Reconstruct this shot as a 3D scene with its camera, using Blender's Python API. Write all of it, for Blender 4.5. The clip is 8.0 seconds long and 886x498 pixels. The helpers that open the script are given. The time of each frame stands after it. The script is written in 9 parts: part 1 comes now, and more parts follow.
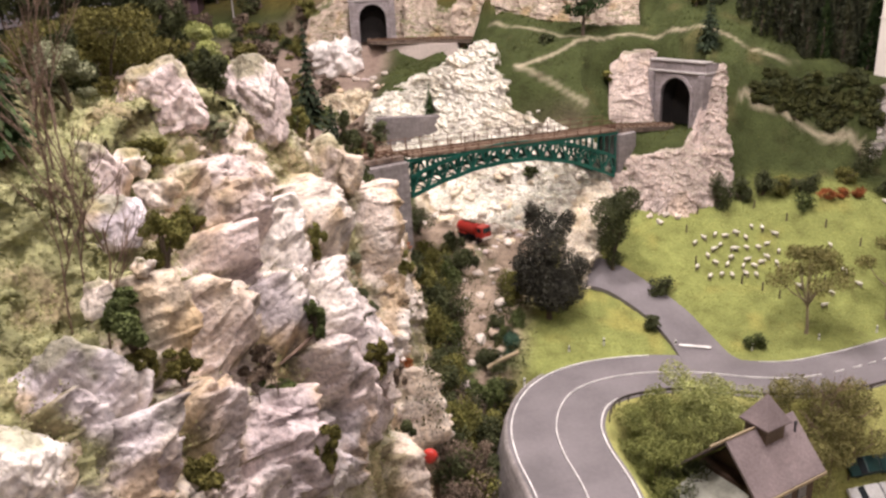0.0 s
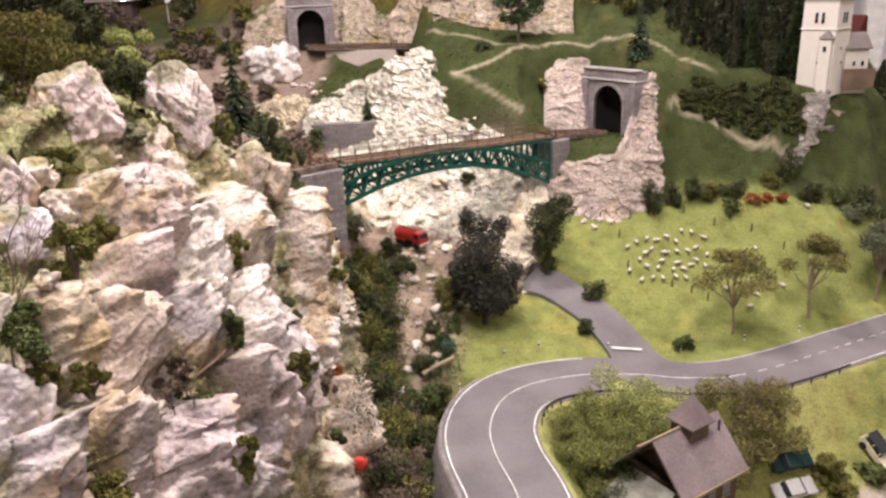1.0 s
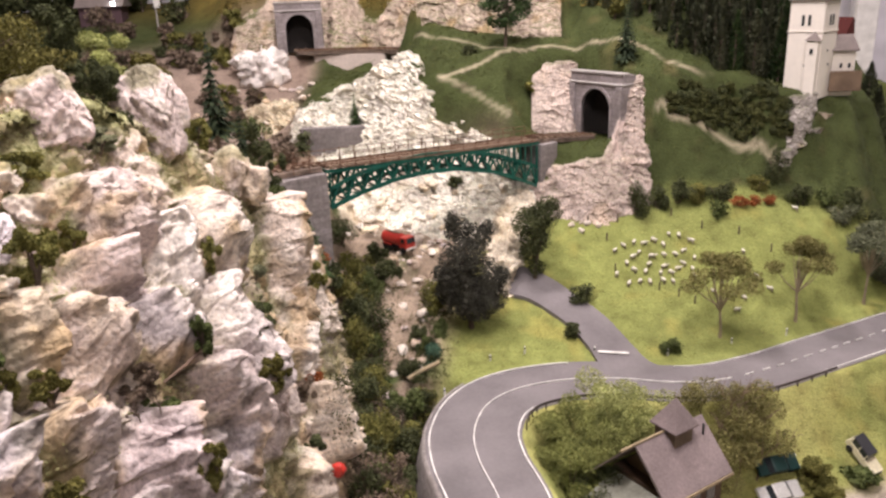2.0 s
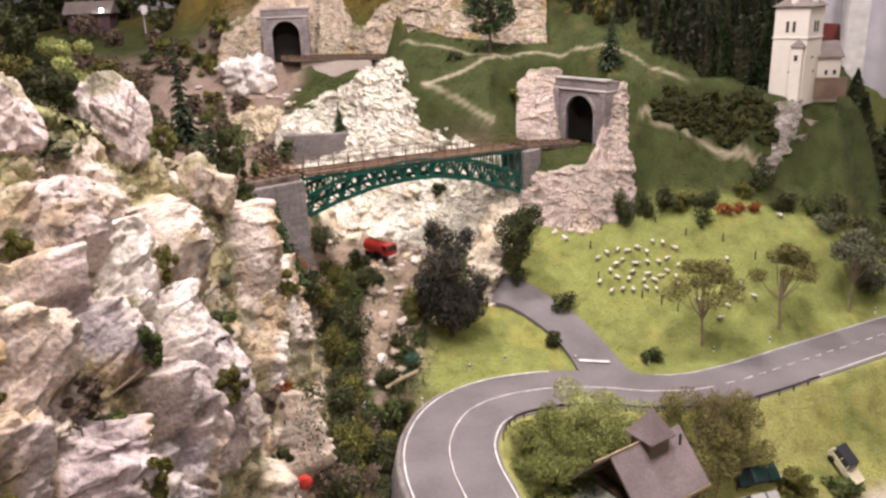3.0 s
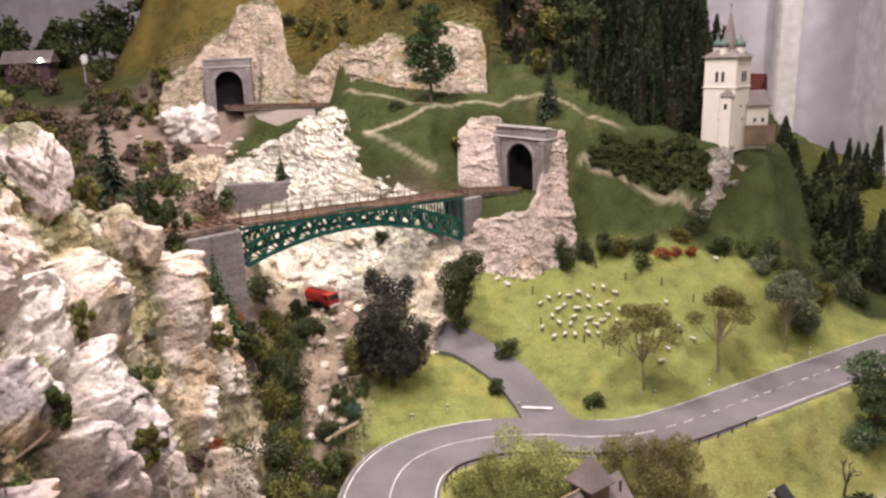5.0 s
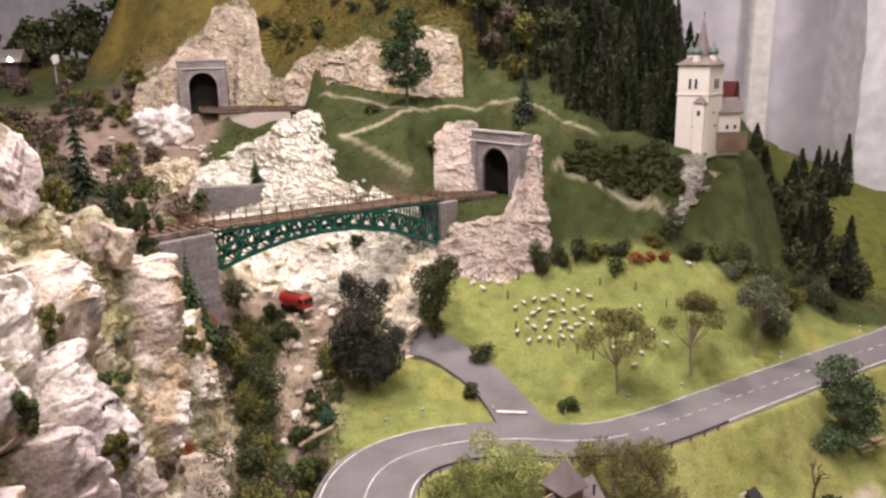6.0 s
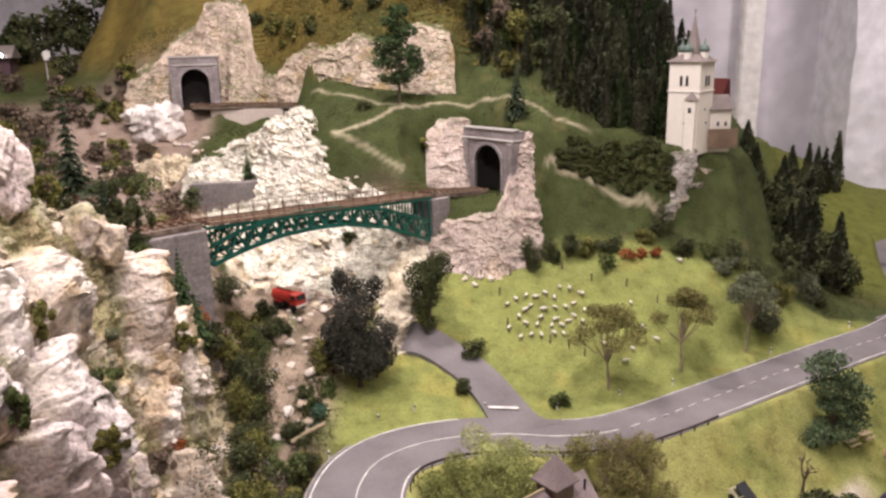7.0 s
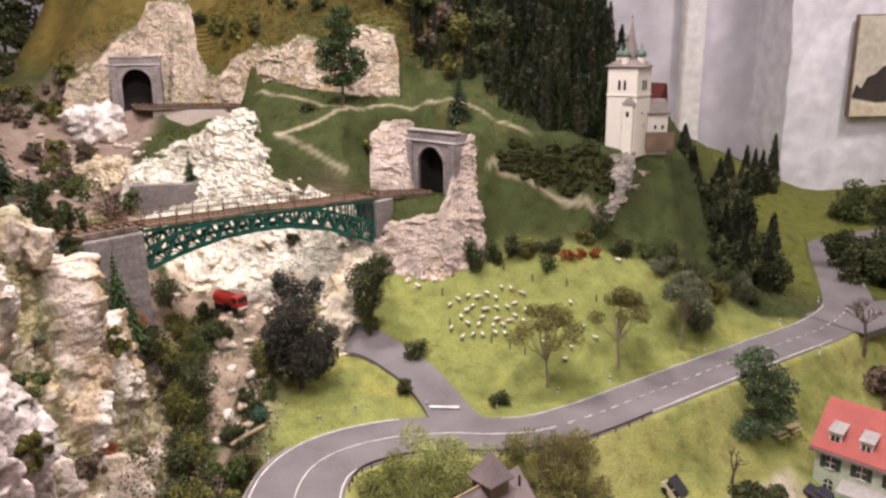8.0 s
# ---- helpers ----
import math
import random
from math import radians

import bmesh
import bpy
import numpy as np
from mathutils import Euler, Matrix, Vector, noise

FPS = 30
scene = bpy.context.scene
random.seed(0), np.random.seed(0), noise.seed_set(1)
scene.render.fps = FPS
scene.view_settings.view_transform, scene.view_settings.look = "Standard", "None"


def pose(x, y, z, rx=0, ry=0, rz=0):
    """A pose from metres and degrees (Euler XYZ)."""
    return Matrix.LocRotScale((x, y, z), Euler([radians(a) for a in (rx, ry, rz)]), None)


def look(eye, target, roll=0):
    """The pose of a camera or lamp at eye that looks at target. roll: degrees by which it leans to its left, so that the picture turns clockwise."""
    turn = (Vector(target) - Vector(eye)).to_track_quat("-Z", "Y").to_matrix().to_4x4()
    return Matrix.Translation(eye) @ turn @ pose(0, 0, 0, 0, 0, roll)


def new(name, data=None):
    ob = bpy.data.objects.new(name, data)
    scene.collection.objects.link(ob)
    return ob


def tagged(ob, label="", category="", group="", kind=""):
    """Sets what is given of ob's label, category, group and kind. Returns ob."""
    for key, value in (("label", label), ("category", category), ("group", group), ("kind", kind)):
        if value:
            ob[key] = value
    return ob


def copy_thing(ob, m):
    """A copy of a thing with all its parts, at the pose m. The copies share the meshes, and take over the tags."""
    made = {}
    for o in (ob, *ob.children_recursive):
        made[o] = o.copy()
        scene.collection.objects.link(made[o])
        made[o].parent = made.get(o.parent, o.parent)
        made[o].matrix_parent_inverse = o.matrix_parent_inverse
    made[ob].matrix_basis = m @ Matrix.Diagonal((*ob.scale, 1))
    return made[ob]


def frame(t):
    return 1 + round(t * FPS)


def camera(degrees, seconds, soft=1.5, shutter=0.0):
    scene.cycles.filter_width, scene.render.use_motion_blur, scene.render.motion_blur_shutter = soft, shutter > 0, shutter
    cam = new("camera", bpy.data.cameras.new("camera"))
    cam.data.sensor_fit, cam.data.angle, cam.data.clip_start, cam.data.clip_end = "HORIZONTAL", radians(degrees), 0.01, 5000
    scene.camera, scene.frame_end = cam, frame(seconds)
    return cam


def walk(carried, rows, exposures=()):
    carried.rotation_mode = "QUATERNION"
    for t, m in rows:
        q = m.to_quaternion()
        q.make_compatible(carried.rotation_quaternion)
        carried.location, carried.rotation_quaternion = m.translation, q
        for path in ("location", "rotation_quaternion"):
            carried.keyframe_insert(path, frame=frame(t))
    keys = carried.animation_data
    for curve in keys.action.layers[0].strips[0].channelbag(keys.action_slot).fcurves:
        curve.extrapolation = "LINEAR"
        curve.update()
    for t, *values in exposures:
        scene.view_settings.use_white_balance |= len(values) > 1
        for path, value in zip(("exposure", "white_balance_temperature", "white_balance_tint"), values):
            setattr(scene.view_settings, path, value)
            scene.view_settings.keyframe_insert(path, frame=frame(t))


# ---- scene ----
from mathutils import bvhtree

cam = camera(59.7, 8.0, soft=2.6)

PATH = [
    (0, (-0.0160, -0.0632, 0.4584), (-0.2152, 1.4352, -0.0672), -2.8),
    (0.5, (-0.0080, -0.0648, 0.4600), (-0.1544, 1.4408, -0.0616), -2.2),
    (1, (0.0016, -0.0640, 0.4600), (-0.0920, 1.4464, -0.0592), -2.0),
    (2.5, (0.0280, -0.0552, 0.4568), (-0.0600, 1.4600, -0.0496), -2.2),
    (3, (0.0424, -0.0496, 0.4560), (-0.0448, 1.4680, -0.0424), -2.2),
    (3.5, (0.0528, -0.0456, 0.4552), (-0.0232, 1.4784, -0.0264), -2.3),
    (4, (0.0624, -0.0456, 0.4560), (0.0288, 1.4864, -0.0064), -2.5),
    (4.5, (0.0608, -0.0456, 0.4568), (0.0504, 1.4976, 0.0328), -2.3),
    (6, (0.0616, -0.0448, 0.4568), (0.1208, 1.5024, 0.0528), -1.3),
    (6.5, (0.0608, -0.0464, 0.4568), (0.1392, 1.5008, 0.0568), -1.0),
    (7, (0.0632, -0.0480, 0.4568), (0.1360, 1.4968, 0.0464), -1.2),
    (7.5, (0.0744, -0.0512, 0.4576), (0.1864, 1.4896, 0.0416), -0.9),
    (8, (0.0824, -0.0592, 0.4600), (0.2464, 1.4792, 0.0496), -0.6),
]
walk(cam, [(t, look(eye, target, roll)) for t, eye, target, roll in PATH], exposures=[(0, 0.82), (8, 0.81)])

# ---- world and light: a hall lit by ceiling lamps ----
world = bpy.data.worlds.new("hall_air")
scene.world = world
world.use_nodes = True
world.node_tree.nodes["Background"].inputs[0].default_value = (1.0, 0.94, 0.95, 1)
world.node_tree.nodes["Background"].inputs[1].default_value = 0.062

CEILING = 1.55
LAMPS = [(-0.03, 0.20, 0.26, 11.2), (0.43, 0.67, 0.16, 4.7), (-0.17, 0.98, 0.12, 9.4),
         (1.6, 1.5, 0.3, 10.0), (-0.7, 1.3, 0.2, 2.0), (0.5, -0.9, 0.4, 7.5)]
for lx, ly, size, power in LAMPS:
    data = bpy.data.lights.new("ceiling_lamp_light", "AREA")
    data.shape, data.size, data.energy, data.color = "DISK", size, power, (1.0, 0.885, 0.875)
    new("ceiling_lamp_light", data).matrix_world = look((lx, ly, CEILING - 0.06), (lx, ly + 0.02, 0))


# ---- mesh helpers ----
class Build:
    """Collects vertices and faces of one mesh."""

    def __init__(self):
        self.v, self.f = [], []

    def add(self, verts, faces):
        n = len(self.v)
        self.v.extend([tuple(p) for p in verts])
        self.f.extend([tuple(i + n for i in f) for f in faces])
        return self

    def box(self, x0, y0, z0, x1, y1, z1, m=None):
        vs = [Vector(p) for p in ((x0, y0, z0), (x1, y0, z0), (x1, y1, z0), (x0, y1, z0),
                                  (x0, y0, z1), (x1, y0, z1), (x1, y1, z1), (x0, y1, z1))]
        if m is not None:
            vs = [m @ p for p in vs]
        return self.add(vs, [(3, 2, 1, 0), (4, 5, 6, 7), (0, 1, 5, 4), (1, 2, 6, 5), (2, 3, 7, 6), (3, 0, 4, 7)])

    def bar(self, a, b, w, h=None):
        """A square bar between two points."""
        a, b = Vector(a), Vector(b)
        h = h or w
        d = (b - a).normalized()
        side = d.cross(Vector((0, 0, 1)))
        side = side.normalized() if side.length > 1e-4 else Vector((1, 0, 0))
        up = side.cross(d)
        vs = [p + side * (i * w / 2) + up * (j * h / 2) for p in (a, b) for i, j in ((-1, -1), (1, -1), (1, 1), (-1, 1))]
        return self.add(vs, [(0, 1, 2, 3), (7, 6, 5, 4), (0, 4, 5, 1), (1, 5, 6, 2), (2, 6, 7, 3), (3, 7, 4, 0)])

    def rod(self, points, radii, sides=7):
        """A tube through points with a radius at each."""
        pts = [Vector(p) for p in points]
        rings = []
        for i, p in enumerate(pts):
            d = (pts[min(i + 1, len(pts) - 1)] - pts[max(i - 1, 0)]).normalized()
            side = d.cross(Vector((0.3, 1, 0.1))).normalized()
            up = side.cross(d)
            rings.append([p + (side * math.cos(a) + up * math.sin(a)) * radii[i]
                          for a in (2 * math.pi * k / sides for k in range(sides))])
        vs = [p for r in rings for p in r]
        fs = [(r * sides + k, r * sides + (k + 1) % sides, (r + 1) * sides + (k + 1) % sides, (r + 1) * sides + k)
              for r in range(len(pts) - 1) for k in range(sides)]
        fs += [tuple(range(sides))[::-1], tuple((len(pts) - 1) * sides + k for k in range(sides))]
        return self.add(vs, fs)

    def lathe(self, profile, sides=16, at=(0, 0, 0)):
        """A body turned round z from (radius, height) pairs."""
        vs, fs = [], []
        for r, z in profile:
            vs += [(at[0] + r * math.cos(2 * math.pi * k / sides), at[1] + r * math.sin(2 * math.pi * k / sides), at[2] + z) for k in range(sides)]
        for i in range(len(profile) - 1):
            fs += [(i * sides + k, i * sides + (k + 1) % sides, (i + 1) * sides + (k + 1) % sides, (i + 1) * sides + k) for k in range(sides)]
        fs += [tuple(range(sides))[::-1], tuple((len(profile) - 1) * sides + k for k in range(sides))]
        return self.add(vs, fs)

    def prism(self, outline, y0, y1, m=None):
        """An outline in x and z, pushed from y0 to y1."""
        n = len(outline)
        vs = [Vector((x, y0, z)) for x, z in outline] + [Vector((x, y1, z)) for x, z in outline]
        if m is not None:
            vs = [m @ p for p in vs]
        fs = [tuple(range(n)), tuple(range(2 * n - 1, n - 1, -1))]
        fs += [(i, i + n, (i + 1) % n + n, (i + 1) % n) for i in range(n)]
        return self.add(vs, fs)

    def mesh(self, name, smooth=False, bevel=0.0):
        me = bpy.data.meshes.new(name)
        me.from_pydata(self.v, [], self.f)
        bm = bmesh.new()
        bm.from_mesh(me)
        bmesh.ops.recalc_face_normals(bm, faces=bm.faces)
        if bevel:
            bmesh.ops.bevel(bm, geom=list(bm.edges), offset=bevel, segments=1, affect="EDGES")
        bm.to_mesh(me)
        bm.free()
        if smooth:
            me.polygons.foreach_set("use_smooth", [True] * len(me.polygons))
        return me


def raw_mesh(name, verts, faces, smooth=False):
    me = bpy.data.meshes.new(name)
    me.from_pydata(verts if isinstance(verts, list) else verts.tolist(), [], faces if isinstance(faces, list) else faces.tolist())
    if smooth:
        me.polygons.foreach_set("use_smooth", [True] * len(me.polygons))
    me.update()
    return me


def thing(name, m, label, category, group="", kind=""):
    ob = new(name)
    ob.empty_display_size = 0.01
    ob.matrix_world = m
    return tagged(ob, label, category, group, kind)


def part(name, data, material, parent, label="", m=None, smooth=False, bevel=0.0):
    if isinstance(data, Build):
        data = data.mesh(name, smooth, bevel)
    if not data.materials:
        data.materials.append(material)
    ob = new(name, data)
    ob.parent = parent
    if m is not None:
        ob.matrix_basis = m
    return tagged(ob, label)


def single(name, data, material, label, category, group="", kind="", m=None, smooth=False, bevel=0.0):
    ob = part(name, data, material, None, label, m, smooth, bevel)
    return tagged(ob, label, category, group, kind)


# ---- noise on arrays ----
def hashed(ix, iy, iz, seed):
    h = (ix * 374761393 + iy * 668265263 + iz * 2147483647 + seed * 1274126177) & 0xFFFFFFFF
    h = ((h ^ (h >> 13)) * 1274126177) & 0xFFFFFFFF
    h = ((h ^ (h >> 16)) * 2246822519) & 0xFFFFFFFF
    return ((h ^ (h >> 15)) & 0xFFFFFF) / float(0xFFFFFF)


def value_noise(p, seed=0):
    i = np.floor(p).astype(np.int64)
    f = p - i
    f = f * f * (3 - 2 * f)
    out = 0
    for dx in (0, 1):
        for dy in (0, 1):
            for dz in (0, 1):
                w = (f[:, 0] if dx else 1 - f[:, 0]) * (f[:, 1] if dy else 1 - f[:, 1]) * (f[:, 2] if dz else 1 - f[:, 2])
                out = out + w * hashed(i[:, 0] + dx, i[:, 1] + dy, i[:, 2] + dz, seed)
    return out * 2 - 1


def fbm(p, octaves=4, seed=0):
    out, amp = 0, 1.0
    for o in range(octaves):
        out = out + amp * value_noise(p * 2 ** o + 17.3 * o, seed + o)
        amp *= 0.5
    return out / 2


def facets(p, seed=0):
    """Broken rock: each cell has a tilted flat face. Gives the height and the distance to the cell's rim."""
    i = np.floor(p).astype(np.int64)
    best, second = np.full(len(p), 9.0), np.full(len(p), 9.0)
    high = np.zeros(len(p))
    for dx in (-1, 0, 1):
        for dy in (-1, 0, 1):
            for dz in (-1, 0, 1):
                c = i + np.array((dx, dy, dz))
                jit = np.stack([hashed(c[:, 0], c[:, 1], c[:, 2], seed + k) for k in range(3)], 1)
                q = p - (c + jit)
                d = np.sqrt((q * q).sum(1))
                tilt = np.stack([hashed(c[:, 0], c[:, 1], c[:, 2], seed + 5 + k) * 2 - 1 for k in range(3)], 1)
                h = hashed(c[:, 0], c[:, 1], c[:, 2], seed + 9) * 2 - 1 + (q * tilt).sum(1) * 1.6
                near = d < best
                second = np.where(near, best, np.minimum(second, d))
                high = np.where(near, h, high)
                best = np.where(near, d, best)
    return high, second - best


# ---- materials ----
def material(name, rough=0.8, metal=0.0, spec=0.3):
    m = bpy.data.materials.new(name)
    m.use_nodes = True
    n = m.node_tree.nodes
    b = n["Principled BSDF"]
    b.inputs["Roughness"].default_value = rough
    b.inputs["Metallic"].default_value = metal
    b.inputs["Specular IOR Level"].default_value = spec
    return m, n, m.node_tree.links, b


def ramp(n, stops):
    r = n.new("ShaderNodeValToRGB")
    while len(r.color_ramp.elements) < len(stops):
        r.color_ramp.elements.new(0.5)
    for e, (pos, col) in zip(r.color_ramp.elements, stops):
        e.position, e.color = pos, (*col, 1)
    return r


def noise_node(n, links, scale, detail=5, vector=None):
    t = n.new("ShaderNodeTexNoise")
    t.inputs["Scale"].default_value = scale
    t.inputs["Detail"].default_value = detail
    if vector is None:
        g = n.new("ShaderNodeNewGeometry")
        vector = g.outputs["Position"]
    links.new(vector, t.inputs["Vector"])
    return t


def mixed(n, links, fac, a, b, mode="MIX"):
    m = n.new("ShaderNodeMix")
    m.data_type, m.blend_type = "RGBA", mode
    for sock, val in ((m.inputs[0], fac), (m.inputs[6], a), (m.inputs[7], b)):
        if isinstance(val, (int, float)):
            sock.default_value = val
        elif isinstance(val, tuple):
            sock.default_value = (*val, 1)
        else:
            links.new(val, sock)
    return m.outputs[2]


def bumped(n, links, b, height, strength, dist):
    bp = n.new("ShaderNodeBump")
    bp.inputs["Strength"].default_value = strength
    bp.inputs["Distance"].default_value = dist
    links.new(height, bp.inputs["Height"])
    links.new(bp.outputs[0], b.inputs["Normal"])


def plain(name, colour, rough=0.6, metal=0.0, grain=120.0, depth=0.25, bump=0.15, spec=0.3, local=True, speck=1.0):
    """A painted or plain surface with blotches at two scales and a fine relief."""
    m, n, links, b = material(name, rough, metal, spec)
    vec = n.new("ShaderNodeTexCoord").outputs["Object"] if local else None
    big = noise_node(n, links, grain * 0.25, 4, vec)
    fine = noise_node(n, links, grain * 4, 4, vec)
    dark = tuple(c * (1 - depth) for c in colour)
    light = tuple(min(1, c * (1 + depth * 0.6)) for c in colour)
    c1 = ramp(n, [(0.3, dark), (0.7, light)])
    links.new(big.outputs[0], c1.inputs[0])
    lo, hi = 1 - 0.18 * speck, 1 + 0.1 * speck
    c2 = ramp(n, [(0.3, (lo, lo, lo)), (0.7, (hi, hi, hi))])
    links.new(fine.outputs[0], c2.inputs[0])
    links.new(mixed(n, links, 1.0, c1.outputs[0], c2.outputs[0], "MULTIPLY"), b.inputs["Base Color"])
    bumped(n, links, b, fine.outputs[0], bump, 0.001)
    return m


def foliage(name, dark, light, gloss=0.85, grain=60.0, by_tree=False):
    """Leaves and flock: a tone for each clump, blotches over the crown."""
    m, n, links, b = material(name, gloss, 0, 0.12)
    g = n.new("ShaderNodeNewGeometry")
    deep = tuple(a * 0.8 + b * 0.2 for a, b in zip(dark, light))
    c = ramp(n, [(0.0, deep), (0.8, light), (1.0, tuple(min(1, x * 1.2) for x in light))])
    links.new(g.outputs["Random Per Island"], c.inputs[0])
    big = noise_node(n, links, grain, 3)
    c2 = ramp(n, [(0.3, (0.6, 0.6, 0.6)), (0.7, (1.25, 1.25, 1.2))])
    links.new(big.outputs[0], c2.inputs[0])
    tone = mixed(n, links, 1.0, c.outputs[0], c2.outputs[0], "MULTIPLY")
    if by_tree:
        c3 = ramp(n, [(0.0, (0.55, 0.58, 0.55)), (0.6, (1.05, 1.05, 1.05)), (1.0, (1.5, 1.45, 1.35))])
        links.new(n.new("ShaderNodeObjectInfo").outputs["Random"], c3.inputs[0])
        tone = mixed(n, links, 1.0, tone, c3.outputs[0], "MULTIPLY")
    links.new(tone, b.inputs["Base Color"])
    return m


def tinted(name, rough, grain, bump, depth, spec=0.2):
    """Ground and rock: the colour lies on the mesh, the material adds grain, blotches and relief."""
    m, n, links, b = material(name, rough, 0, spec)
    a = n.new("ShaderNodeVertexColor")
    a.layer_name = "soil"
    fine = noise_node(n, links, grain, 8)
    c = ramp(n, [(0.28, (1 - depth, 1 - depth, 1 - depth)), (0.5, (1, 1, 1)), (0.75, (1 + depth * 0.7, 1 + depth * 0.7, 1 + depth * 0.6))])
    links.new(fine.outputs[0], c.inputs[0])
    mid = noise_node(n, links, grain * 0.13, 6)
    c2 = ramp(n, [(0.3, (0.70, 0.67, 0.66)), (0.45, (0.95, 0.94, 0.93)), (0.7, (1.14, 1.14, 1.14))])
    links.new(mid.outputs[0], c2.inputs[0])
    col = mixed(n, links, 1.0, a.outputs[0], c.outputs[0], "MULTIPLY")
    links.new(mixed(n, links, 1.0, col, c2.outputs[0], "MULTIPLY"), b.inputs["Base Color"])
    bumped(n, links, b, fine.outputs[0], bump, 0.004)
    return m


M_GROUND = tinted("turf_and_soil", 0.95, 330, 0.6, 0.26)
M_ROCK = tinted("plaster_rock", 0.9, 330, 0.6, 0.42)
M_ASPHALT = plain("asphalt", (0.178, 0.161, 0.167), 0.85, grain=60, depth=0.24, bump=0.03, local=False, speck=0.4)
M_MARK = plain("road_paint", (0.70, 0.68, 0.66), 0.7, grain=260, depth=0.35, local=False)
M_WALL = plain("white_plaster", (0.77, 0.75, 0.82), 0.9, grain=6, depth=0.03, bump=0.25, local=False)
M_CEIL = plain("ceiling_paint", (0.8, 0.78, 0.76), 0.9, grain=6, depth=0.05)
M_FLOOR = plain("hall_floor", (0.25, 0.2, 0.17), 0.6, grain=8, depth=0.2)

